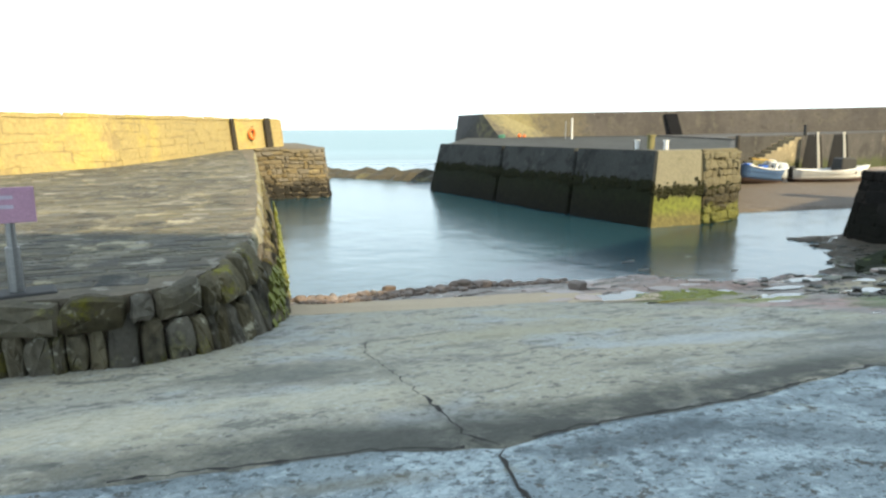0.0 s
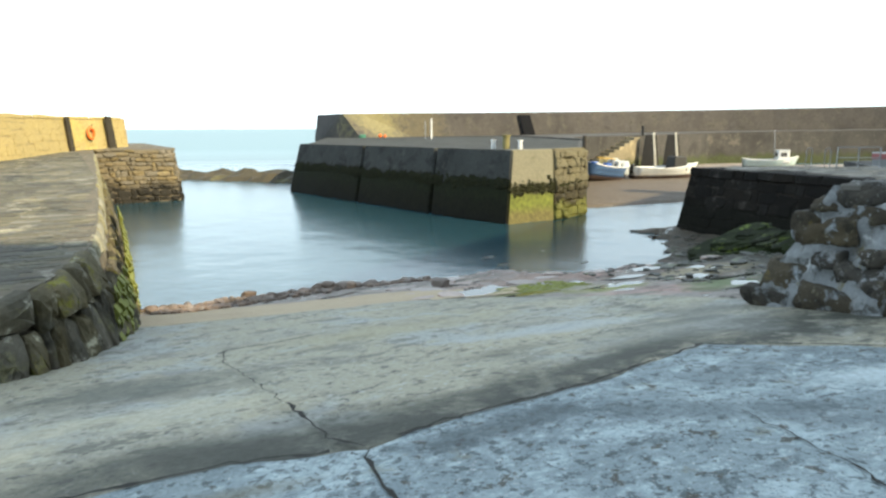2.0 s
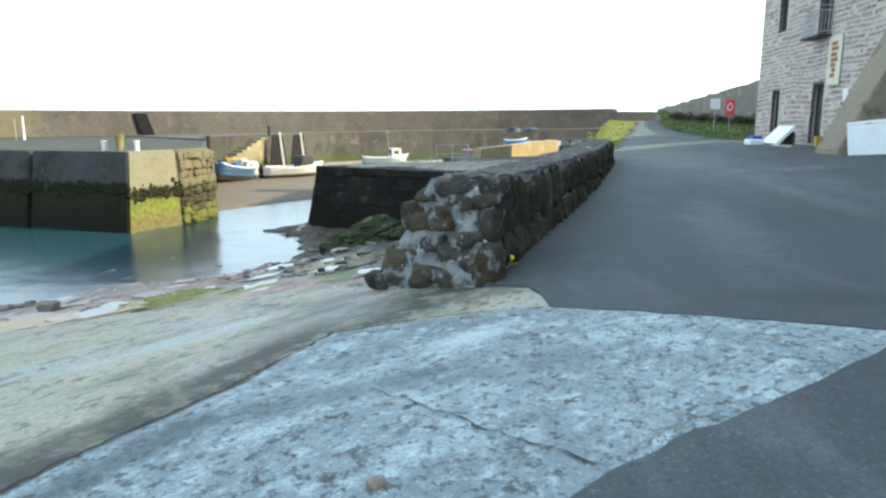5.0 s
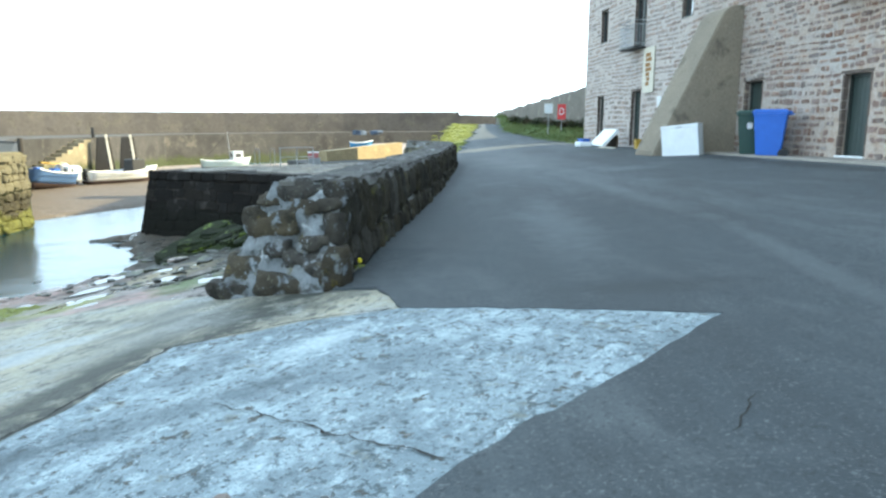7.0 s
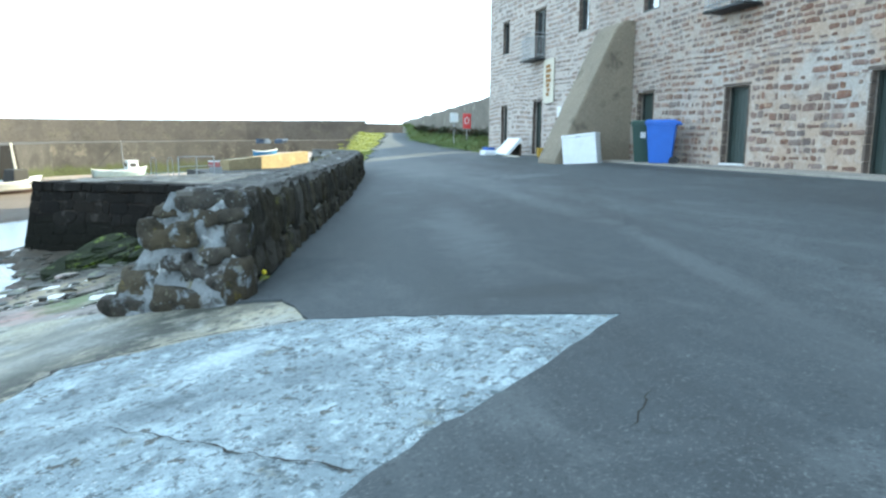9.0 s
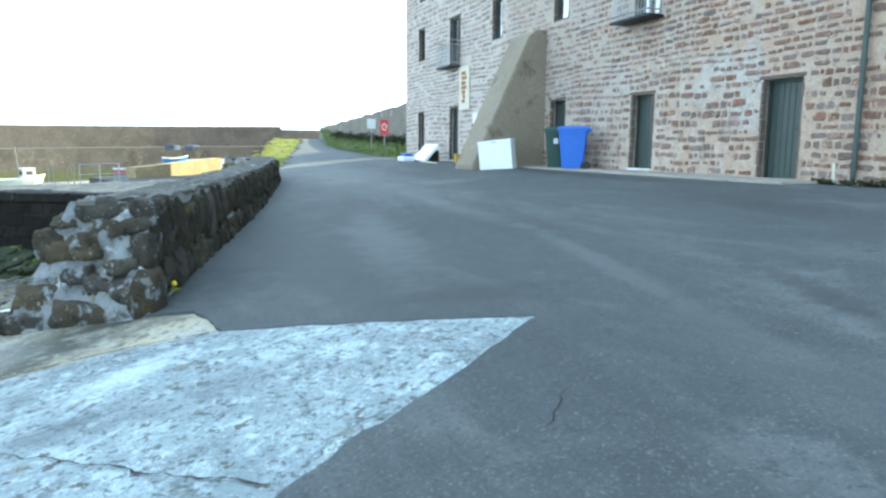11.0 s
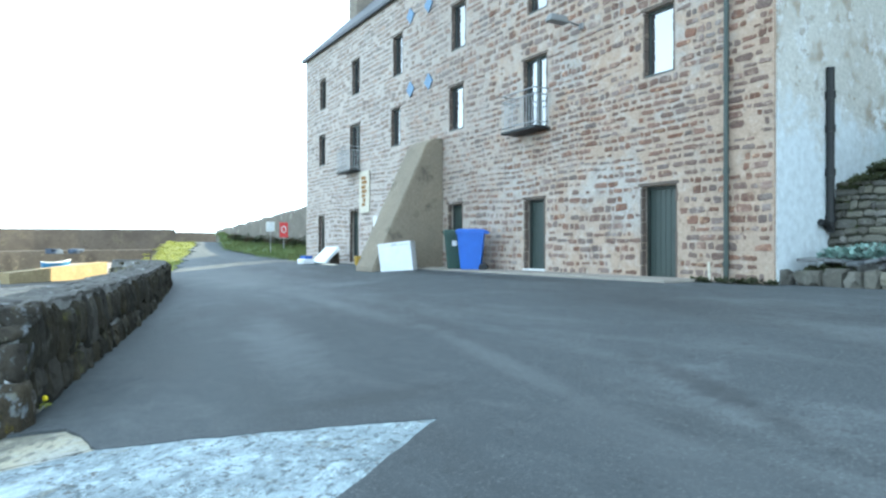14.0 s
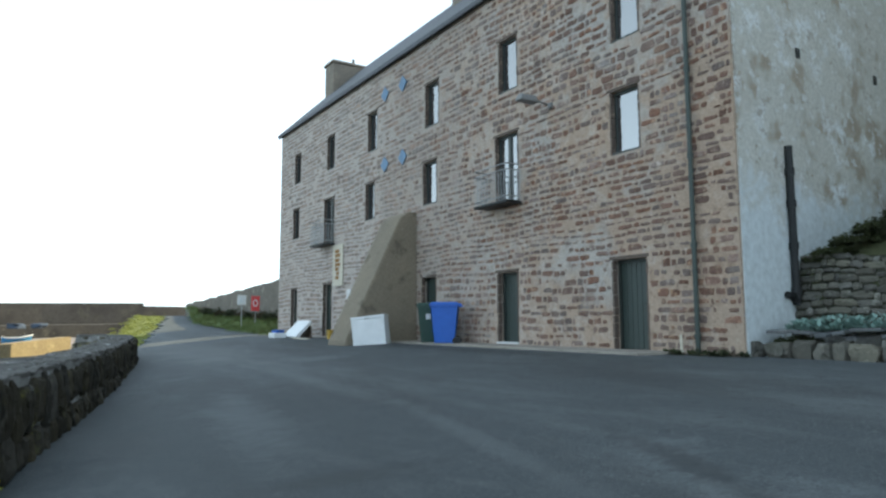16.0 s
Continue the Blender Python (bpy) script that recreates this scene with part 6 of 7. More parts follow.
while l > -2.5:
    w = rng.uniform(0.22, 0.55)
    g = rock_bm((w * 0.62, 0.22, rng.uniform(0.20, 0.30)), 500 + k, 0.95, 3, 0.6)
    bmesh.ops.transform(g, matrix=Matrix.Translation(Vector(bl(l - w / 2, 11.95 + rng.uniform(-0.05, 0.05), 1.05)) - binv) @ Matrix.Rotation(radians(43 + rng.uniform(-14, 14)), 4, "Z"), verts=g.verts)
    part("stone", g, STONE_BANK, border)
    g = box(w * 0.95, rng.uniform(0.3, 0.45), 0.06, (0, 0, 0), 0.015)
    bmesh.ops.transform(g, matrix=Matrix.Translation(Vector(bl(l - w / 2, 12.05, 1.33 + rng.uniform(-0.04, 0.10))) - binv) @ Matrix.Rotation(radians(43 + rng.uniform(-12, 12)), 4, "Z") @ Matrix.Rotation(radians(rng.uniform(-9, 9)), 4, "X") @ Matrix.Rotation(radians(rng.uniform(-10, 10)), 4, "Y"), verts=g.verts)
    if rng.random() < 0.8 and l < 7.7:
        part("cap", g, SLATE_CAP, border)
    l -= w * rng.uniform(1.0, 1.2)
    k += 1


def leaf_clump(name, centre, radius, count, size, mat, label, category, seed, flat=0.6):
    """A low plant of many small leaves with an uneven outline."""
    r = random.Random(seed)
    v, f = [], []
    for _ in range(count):
        d = Vector((r.gauss(0, 1), r.gauss(0, 1), abs(r.gauss(0, 1)) * flat)).normalized() * radius * r.uniform(0.35, 1.0) ** 0.6
        d.x *= r.uniform(0.8, 1.3)
        d.z = abs(d.z) * flat + 0.01
        a, e = r.uniform(0, math.tau), r.uniform(-0.3, 1.0)
        ax = Vector((math.cos(a) * math.cos(e), math.sin(a) * math.cos(e), math.sin(e)))
        sd = ax.cross(Vector((0, 0, 1))).normalized()
        s = size * r.uniform(0.6, 1.4)
        n0 = len(v)
        c = d
        v += [tuple(c), tuple(c + ax * s * 0.5 + sd * s * 0.28), tuple(c + ax * s), tuple(c + ax * s * 0.5 - sd * s * 0.28)]
        f += [(n0, n0 + 1, n0 + 2, n0 + 3)]
    ob = thing(name, Matrix.Translation(centre), label, category)
    part("foliage", (v, f), mat, ob)
    return ob


LEAF_BLUE = material("blue_green_leaf", (0.24, 0.36, 0.33), (0.15, 0.24, 0.21), 6.0, 0.7, 0.2, 40)
LEAF_DARK = material("dark_leaf", (0.035, 0.05, 0.02), (0.05, 0.05, 0.025), 3.0, 0.8, 0.2, 40)
LEAF_BANK = material("olive_bank_grass", (0.07, 0.08, 0.032), (0.045, 0.055, 0.022), 3.0, 0.9, 0.2, 40)
LEAF_YEL = material("lime_leaf", (0.27, 0.29, 0.05), (0.18, 0.21, 0.04), 3.0, 0.8, 0.2, 40)
for k, (l, s, r0) in enumerate(((7.0, 12.4, 0.3), (6.5, 12.45, 0.4), (5.9, 12.5, 0.42), (5.1, 12.5, 0.5), (4.2, 12.5, 0.5))):
    leaf_clump("succulent_plant", bl(l, s, 1.40), r0 * 1.15, 620, 0.10, LEAF_BLUE, "low blue-green leafy plant behind the stone border", "plant", 60 + k)
for k, (l, s, z, r0) in enumerate(((7.3, 12.6, 1.1, 0.35), (7.5, 13.85, 2.72, 0.3), (7.2, 13.9, 2.85, 0.35), (6.8, 14.0, 3.05, 0.4), (6.3, 14.0, 3.25, 0.45), (5.7, 14.05, 3.5, 0.5), (5.0, 14.0, 3.8, 0.5), (4.2, 14.0, 4.1, 0.55))):
    leaf_clump("grass_tuft", bl(l, s, z), r0 * 1.25, 2600, 0.07, LEAF_BANK, "dark overgrown grass tuft on the bank", "plant", 80 + k, 0.5)

# ---------- bins, freezer, boards by the wall ----------
BIN_BLUE = plain("blue_bin_plastic", (0.025, 0.12, 0.52), 0.45)
BIN_GREEN = plain("green_bin_plastic", (0.02, 0.06, 0.045), 0.45)
RUBBER = plain("black_rubber", (0.02, 0.02, 0.02), 0.7)


def wheelie_bin(m, mat, label):
    ob = thing("wheelie_bin", m, label, "bin", "bins by the wall")
    part("body", box(0.48, 0.58, 1.04, (0, 0.02, 0.05), 0.03, taper=(1.26, 1.34)), mat, ob)
    part("rim", box(0.65, 0.82, 0.06, (0, 0.02, 1.07), 0.012), mat, ob)
    lid = part("lid", box(0.66, 0.86, 0.10, (0, 0.02, 1.132), 0.035, taper=(0.88, 0.9)), mat, ob)
    part("lid_grip", box(0.22, 0.05, 0.04, (0, 0.455, 1.14), 0.012), mat, lid)
    for sx in (-0.2, 0.2):
        part("hinge", box(0.08, 0.10, 0.10, (sx, -0.41, 1.09), 0.02), mat, ob)
    part("handle", tube([(-0.26, -0.40, 1.10), (-0.26, -0.50, 1.12), (0.26, -0.50, 1.12), (0.26, -0.40, 1.10)], 0.018, 8), mat, ob)
    part("axle", tube([(-0.27, -0.33, 0.12), (0.27, -0.33, 0.12)], 0.014, 6), IRON, ob)
    for sx in (-0.27, 0.27):
        w = part("wheel", tube([(sx - 0.03, -0.33, 0.12), (sx + 0.03, -0.33, 0.12)], 0.12, 18), RUBBER, ob)
        part("hub", tube([(sx - 0.036, -0.33, 0.12), (sx + 0.036, -0.33, 0.12)], 0.05, 10), IRON, w)
    return ob


wheelie_bin(WH @ pose(-3.88, 0.75, -0.02, 0, 0, -37), BIN_BLUE, "bright blue plastic wheelie bin, lid shut")
gb = wheelie_bin(WH @ pose(-3.00, 0.70, -0.02, 0, 0, -30), BIN_GREEN, "dark green plastic wheelie bin with white label")
part("sticker", box(0.006, 0.14, 0.16, (-0.292, 0.1, 0.74)), WHITE_PAINT, gb)
ENAMEL = plain("white_enamel", (0.74, 0.77, 0.80), 0.35)
fz = thing("chest_freezer", pose(20.70, 6.0, 0.80, 0, 6.5, 91), "discarded white chest freezer leaning at the buttress", "freezer")
part("cabinet", box(1.06, 0.58, 0.86, (0, 0, 0.03), 0.03), ENAMEL, fz)
part("lid", box(1.07, 0.59, 0.10, (0, 0, 0.885), 0.02), ENAMEL, fz)
part("hinge", box(0.1, 0.04, 0.06, (0.3, -0.31, 0.86), 0.01), GALV, fz)
part("handle", box(0.16, 0.03, 0.03, (0, 0.31, 0.9), 0.01), GALV, fz)
for sx in (-0.45, 0.45):
    for sy in (-0.22, 0.22):
        part("foot", tube([(sx, sy, 0), (sx, sy, 0.04)], 0.03, 8), RUBBER, fz)
slabm = WH @ pose(6.9, 1.2, -0.03, 0, 0, 0)
TIMBER_BROWN = plain("brown_timber", (0.10, 0.07, 0.045), 0.8)
bd = thing("fallen_door", slabm, "old white door panel propped aslant near the wall", "door")
part("panel", box(1.5, 0.92, 0.13, (0, 0, 0), 0.02, rot=Matrix.Translation((0.0, -0.05, 0.33)) @ Matrix.Rotation(radians(-46), 4, "X")), ENAMEL, bd)
part("prop", box(1.1, 0.06, 0.5, (0.0, -0.38, 0.0), 0.01), TIMBER_BROWN, bd)
part("base_box", box(0.75, 0.5, 0.22, (0.75, 0.62, 0.0), 0.03), ENAMEL, bd, "low white box under the panel")
part("plank", box(1.6, 0.12, 0.05, (-1.3, 0.35, 0.0), 0.01), CREAM, bd)
cr = thing("plastic_tub", WH @ pose(8.35, 1.55, -0.02, 0, 0, 10), "small blue plastic tub on the road", "tub")
part("shell", box(0.42, 0.32, 0.30, (0, 0, 0), 0.04, taper=(1.15, 1.15)), BIN_BLUE, cr)
part("rim", box(0.50, 0.39, 0.04, (0, 0, 0.29), 0.012), BIN_BLUE, cr)
TUB_YEL = plain("yellow_plastic", (0.50, 0.32, 0.04), 0.5)
cr = thing("plastic_tub", WH @ pose(4.15, 0.9, -0.02, 0, 0, -5), "small yellow plastic tub by the buttress", "tub")
part("shell", box(0.22, 0.2, 0.34, (0, 0, 0), 0.03, taper=(1.12, 1.12)), TUB_YEL, cr)
part("rim", box(0.27, 0.25, 0.035, (0, 0, 0.33), 0.012), TUB_YEL, cr)

# ---------- far side of the road: verge, field wall, sign and lifebuoy ----------
def verge_z(x, y):
    l, s = 0.731 * x + 0.682 * y, 0.682 * x - 0.731 * y
    return road_z(x, y) + 0.02 + 0.85 * smoothstep(11.5, 14.8, s) + 0.06 * bumps(x, y, 0.8)


FW = [(36.0, 13.5), (41.0, 18.3), (46.5, 24.0), (52.0, 29.5), (58.0, 34.6), (62.0, 37.4)]
verge_poly = [(33.0, 14.9), (38.0, 19.0), (47.75, 28.0), (58, 34.9), (66, 40), (70, 34), (60, 22), (45, 10), (38, 8), (34.2, 11.8)]
tagged(part("ground_verge", sheet(fine(30, 80, 0.7), fine(8, 50, 0.7), verge_z, lambda x, y: inside(verge_poly, x, y)), GRASS), "green grass verge below the field wall", "grass", kind="structure")
FIELD = material("field_wall_stone", (0.20, 0.18, 0.15), (0.13, 0.12, 0.105), 0.9, 0.95, 1.0, 5, spots=(0.27, 0.25, 0.21), spot_scale=1.6, spot_at=0.58)
fw_at, fw_len = run_frame(FW)
n = 60
v, f = [], []
for i in range(n + 1):
    p, t = fw_at(fw_len * i / n)
    n2 = Vector((t.y, -t.x))
    d = p.length
    az = math.degrees(math.atan2(p.x, p.y))
    zt = 1.6 + d * math.tan(radians(max(0.5, 3.45 - 0.29 * (66.0 - az)))) + 0.22 * noise.noise(Vector((i * 0.45, 0, 0)))
    zb = verge_z(p.x, p.y) - 1.6
    q = p + n2 * 0.7
    v += [(p.x, p.y, zb), (p.x + n2.x * 0.08, p.y + n2.y * 0.08, zt), (q.x, q.y, zt), (q.x, q.y, zb)]
    if i:
        k = 4 * i
        for a, b in ((0, 1), (1, 2), (2, 3), (3, 0)):
            f.append((k - 4 + a, k + a, k + b, k - 4 + b))
f += [(0, 1, 2, 3), (4 * n + 3, 4 * n + 2, 4 * n + 1, 4 * n)]
tagged(part("wall_field", (v, f), FIELD), "old grey stone field wall stepping down beyond the verge", "wall", kind="structure")
for k in range(13):
    p, t = fw_at(3.5 + k * 1.5)
    n2 = Vector((-t.y, t.x))
    c = p + n2 * rngf(0.2, 0.5, k)
    leaf_clump("bramble", (c.x, c.y, verge_z(c.x, c.y)), 0.42 + 0.25 * rngf(0, 1, k + 40), 240, 0.2, LEAF_DARK if k % 3 else LEAF_SCRUB, "dark scrubby bramble along the field wall", "bush", 120 + k, 0.8)


def post_sign(m, label, category, paint, w, h, z, board_label):
    ob = thing("sign_post", m, label, category)
    part("post", tube([(0, 0, -0.2), (0, 0, z + h)], 0.028, 8), GALV, ob)
    return ob, part("board", box(w, 0.03, h, (0, -0.06, z), 0.008), paint, ob, board_label)


az_at = lambda a, d: (math.sin(radians(a)) * d, math.cos(radians(a)) * d)
x, y = az_at(63.2, 45.5)
ob, bd2 = post_sign(pose(x, y, verge_z(x, y), 0, 0, -63), "white notice board on a post by the verge", "sign", WHITE_PAINT, 0.54, 0.62, 2.70 - verge_z(x, y), "plain white board")
for k in range(4):
    part("text_bar", box(0.4, 0.01, 0.03, (0, -0.082, 2.79 - verge_z(x, y) + 0.12 * k)), plain("sign_bar_blue", (0.45, 0.55, 0.65), 0.6), bd2)
x, y = az_at(64.26, 45.0)
RED = plain("red_gloss", (0.55, 0.025, 0.03), 0.4)
zb = 2.30 - verge_z(x, y)
ob, bd2 = post_sign(pose(x, y, verge_z(x, y), 0, 0, -64), "red lifebuoy housing on a post by the verge", "lifebuoy", RED, 0.52, 0.95, zb, "red housing")
ring = bmesh.new()
tor = []
for i in range(20):
    a = i * math.tau / 20
    tor.append([ring.verts.new((math.cos(a) * (0.13 + 0.03 * math.cos(b)), -0.09 + 0.03 * math.sin(b), zb + 0.5 + math.sin(a) * (0.2 + 0.03 * math.cos(b)))) for b in [j * math.tau / 8 for j in range(8)]])
for i in range(20):
    for j in range(8):
        ring.faces.new((tor[i][j], tor[(i + 1) % 20][j], tor[(i + 1) % 20][(j + 1) % 8], tor[i][(j + 1) % 8]))
part("ring", ring, WHITE_PAINT, bd2, "white lifebuoy ring")

# lime-green verge between parapet and far road
lv_poly = [(27.6, 20.2), (29.2, 20.2), (31.0, 20.9), (41, 26.9), (63, 39.5), (63, 42.6), (44, 31.2), (31, 22.9), (27.6, 21.0)]
tagged(part("ground_verge_left", sheet(fine(22, 63, 0.6), fine(17, 47, 0.6), lambda x, y: road_z(x, y) - 0.06 + 0.16 * smoothstep(0.0, 1.6, (y - 0.62 * x) - 2.6) + 0.08 * bumps(x, y, 1.0),
      lambda x, y: inside(lv_poly, x, y)), GRASS_LIT), "sunlit lime-green grass beside the far road", "grass", kind="structure")
rng = random.Random(3)
for k in range(6, 26):
    u = k / 25
    x, y = 23.5 + 26 * u + rng.uniform(-0.6, 0.6), 18.7 + 15.5 * u + rng.uniform(-0.3, 0.9)
    leaf_clump("grass_tuft", (x, y, road_z(x, y) + 0.02), 0.16 + 0.14 * rng.random(), 220, 0.07, LEAF_YEL, "lime-green grass tuft by the far road", "plant", 200 + k, 0.4)



def blades(name, count, poly, zf, height, mat, label, seed):
    """Standing grass: single bent blades over an outline, joined."""
    r = random.Random(seed)
    x0, x1, y0, y1 = min(p[0] for p in poly), max(p[0] for p in poly), min(p[1] for p in poly), max(p[1] for p in poly)
    v, f = [], []
    while count:
        x, y = r.uniform(x0, x1), r.uniform(y0, y1)
        if not inside(poly, x, y) or noise.noise(Vector((x * 0.7, y * 0.7, seed))) < r.uniform(-0.7, 0.1):
            continue
        count -= 1
        h, a = height * r.uniform(0.4, 1.2), r.uniform(0, math.tau)
        w, bx, by = 0.035, math.cos(a) * h * 0.45, math.sin(a) * h * 0.45
        n0, z = len(v), zf(x, y) - 0.02
        v += [(x - w * math.sin(a), y + w * math.cos(a), z), (x + w * math.sin(a), y - w * math.cos(a), z), (x + bx, y + by, z + h)]
        f.append((n0, n0 + 1, n0 + 2))
    return tagged(part(name, (v, f), mat), label, "grass", kind="stuff")


GRASS_BLADE = material("verge_grass_blade", (0.085, 0.135, 0.035), (0.14, 0.15, 0.05), 0.8, 0.9, 0.2, 40)
blades("grass", 9000, [(33.0, 14.9), (38.0, 19.0), (47.75, 28.0), (58, 34.9), (60, 33), (50, 25), (42, 17), (36.5, 12.0), (34.2, 11.8)], verge_z, 0.22, GRASS_BLADE, "rough green grass on the verge", 5)
blades("grass", 6000, lv_poly, lambda x, y: road_z(x, y) - 0.06 + 0.16 * smoothstep(0.0, 1.6, (y - 0.62 * x) - 2.6), 0.11, LEAF_YEL, "long lime-green grass beside the far road", 6)
for k in range(9):
    q = WH @ Vector((-11.4 - 0.19 * k + rng.uniform(-0.08, 0.08), 0.12 + rng.uniform(0, 0.25), -0.03))
    leaf_clump("grass_tuft", q, 0.07 + 0.07 * rng.random(), 90, 0.09, LEAF_BANK if k % 3 == 0 else LEAF_DARK, "small weed tuft at the foot of the warehouse wall", "plant", 260 + k, 0.7)
for k, (x, y, r0) in enumerate(((24.0, 17.9, 0.55), (24.7, 18.5, 0.6), (25.6, 19.2, 0.5))):
    leaf_clump("scrub_bush", (x, y, road_z(x, y) - 0.05), r0, 900, 0.09, LEAF_SCRUB, "brown winter scrub at the end of the low wall", "bush", 300 + k, 0.9)
# tiny yellow flower at the foot of the parapet
fl = leaf_clump("flower", (5.76, 5.24, 0.04), 0.05, 30, 0.04, LEAF_YEL, "tiny yellow flower at the foot of the wall", "flower", 9)
PETAL = plain("yellow_petal", (0.8, 0.65, 0.02), 0.6)
part("bloom", rock_bm((0.03, 0.03, 0.04), 4, 1.0, 1, 0.1), PETAL, fl).location = (0, 0, 0.09)
ob = part("stone_lump", rock_bm((0.06, 0.05, 0.05), 8, 0.8, 2, 0.4), ROCK)
ob.matrix_basis = pose(1.77, 2.43, surf_z(1.77, 2.43) + 0.03)
tagged(ob, "small dark lump lying on the pale apron", "stone")

# ---------- facing stones of the inner quay and the left sea wall ----------
rng = random.Random(41)


def dq_face(a, b, d):
    lo, hi = Vector(DQ[0]).lerp(Vector(DQ[1]), a / 6.3), Vector(DQ_TOP[0]).lerp(Vector(DQ_TOP[1]), a / 6.1)
    w = lo.lerp(hi, (b + 2.5) / 2.93)
    return (w.x - d, w.y, b)


# facing stones near-black, far darker than the tan paving on top
STONE_BLACK = material("near_black_quay_stone", (0.013, 0.011, 0.009), (0.007, 0.006, 0.005), 2.0, 0.85, 0.9, 12, spec=0.15, bump_d=0.04, spots=(0.030, 0.027, 0.023), spot_scale=3.0, vary="object", amount=0.4,
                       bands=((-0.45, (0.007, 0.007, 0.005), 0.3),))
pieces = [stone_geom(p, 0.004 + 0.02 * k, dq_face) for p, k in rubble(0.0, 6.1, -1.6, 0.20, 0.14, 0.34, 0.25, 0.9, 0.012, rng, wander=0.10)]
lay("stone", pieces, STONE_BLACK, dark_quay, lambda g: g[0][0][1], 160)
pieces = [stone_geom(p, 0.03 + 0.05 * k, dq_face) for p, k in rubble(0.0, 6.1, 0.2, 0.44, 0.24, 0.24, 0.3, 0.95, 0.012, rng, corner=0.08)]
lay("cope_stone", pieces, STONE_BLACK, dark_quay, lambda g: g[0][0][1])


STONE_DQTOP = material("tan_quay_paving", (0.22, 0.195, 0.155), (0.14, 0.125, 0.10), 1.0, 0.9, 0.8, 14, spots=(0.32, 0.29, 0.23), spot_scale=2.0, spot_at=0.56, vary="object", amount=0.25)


def dq_top(a, b, d):
    return (a, b, 0.43 + d)


pieces = []
for p, k in rubble(10.9, 22.0, 10.5, 24.0, 0.35, 0.6, 0.5, 1.2, 0.04, rng, corner=0.08):
    if all(inside(DQ_TOP, *c) for c in p):
        pieces.append(stone_geom(p, 0.01 + 0.025 * k, dq_top))
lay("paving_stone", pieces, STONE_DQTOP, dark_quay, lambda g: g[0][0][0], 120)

sea_at, sea_len = run_frame(SEA_LINE)


def sea_face(a, b, d):
    p, t = sea_at(a)
    n2 = Vector((t.y, -t.x))
    z0 = quay_z(*p) - 0.02
    w = p - n2 * 0.12 * b + n2 * d
    return (w.x, w.y, z0 + (2.05 - z0) * b)


STONE_SEA = material("lichened_sea_wall_stone", (0.361, 0.287, 0.116), (0.312, 0.250, 0.109), 0.8, 0.9, 0.9, 10, bump_d=0.05, spots=(0.395, 0.312, 0.102), spot_scale=0.5, spot_at=0.52,
                     spots2=(0.250, 0.209, 0.102), spot2_scale=3.0, spot2_at=0.60, amount=0.0)
pieces = [stone_geom(p, 0.001 + 0.005 * k, sea_face) for p, k in rubble(8.0, sea_len - 0.1, 0.0, 0.93, 0.12, 0.24, 0.3, 1.1, 0.004, rng, wander=0.05, corner=0.06)]
lay("stone", pieces, STONE_SEA, sea_wall, lambda g: g[0][0][1], 200)
pieces = [stone_geom(p, 0.02 + 0.015 * k, sea_face) for p, k in rubble(8.0, sea_len - 0.05, 0.935, 1.06, 0.12, 0.12, 0.7, 1.5, 0.02, rng, corner=0.06)]
lay("cope_stone", pieces, STONE_SEA, sea_wall, lambda g: g[0][0][1], 60)
SEA_RIB_SHADE = material("shadowed_recess_stone", (0.04, 0.032, 0.018), (0.022, 0.018, 0.012), 2.0, 0.95, 0.9, 10, spots=(0.10, 0.08, 0.035), spot_scale=3.0, spot_at=0.62)
# two dark raking ribs towards the wall's end, in place of shadowed recesses
for a0, w0 in ((sea_len - 3.6, 0.34), (sea_len - 1.15, 0.5)):
    p, t = sea_at(a0)
    n2 = Vector((t.y, -t.x))
    q = p + n2 * 0.05
    g = box(w0, 0.16, 1.42, (0, 0, 0), 0.02, taper=(0.8, 0.5))
    for v0 in g.verts:
        v0.co.x -= 0.12 * v0.co.z
    bmesh.ops.transform(g, matrix=Matrix.Translation((q.x, q.y, quay_z(*p) - 0.05)) @ Matrix.Rotation(math.atan2(t.y, t.x), 4, "Z"), verts=g.verts)
    part("buttress", g, SEA_RIB_SHADE, sea_wall, "dark rib standing for a shadowed recess")

# stones of the quay head beyond
hf_at, hf_len = run_frame(QUAY[12:16])
ht_at, ht_len = run_frame(QUAY_TOP[12:16])


def head_face(a, b, d):
    p, t = hf_at(a)
    q, _ = ht_at(a * ht_len / hf_len)
    n2 = Vector((t.y, -t.x))
    w = p.lerp(q, (b + 3.0) / (3.0 + 0.72)) + n2 * d
    return (w.x, w.y, b)


STONE_HEAD = material("quay_head_stone", (0.169, 0.137, 0.078), (0.111, 0.091, 0.058), 1.5, 0.9, 0.9, 10, spots=(0.215, 0.176, 0.098), spot_scale=1.5, spot_at=0.58, vary="object", amount=0.15,
                      bands=((-0.55, (0.014, 0.012, 0.008), 0.35),))
pieces = [rough_stone(p, 0.02 + 0.10 * k * k, head_face, int(p[0][0] * 100)) for p, k in rubble(0.0, hf_len, -1.7, 0.72, 0.12, 0.32, 0.16, 0.6, 0.012, rng, wander=0.2, corner=0.16)]
lay("head_stone", pieces, STONE_HEAD, quay, lambda g: g[0][0][1], 120)

def pier_end_face(a, b, d):
    k = (b + 2.8) / (0.87 + 2.8)
    lo = Vector(PIER_FOOT[1]).lerp(Vector(PIER_FOOT[2]), a / 2.1)
    hi = Vector(PIER_HEAD[1]).lerp(Vector(PIER_HEAD[2]), a / 2.1)
    w = lo.lerp(hi, k)
    return (w.x + 0.607 * d, w.y - 0.794 * d, b)


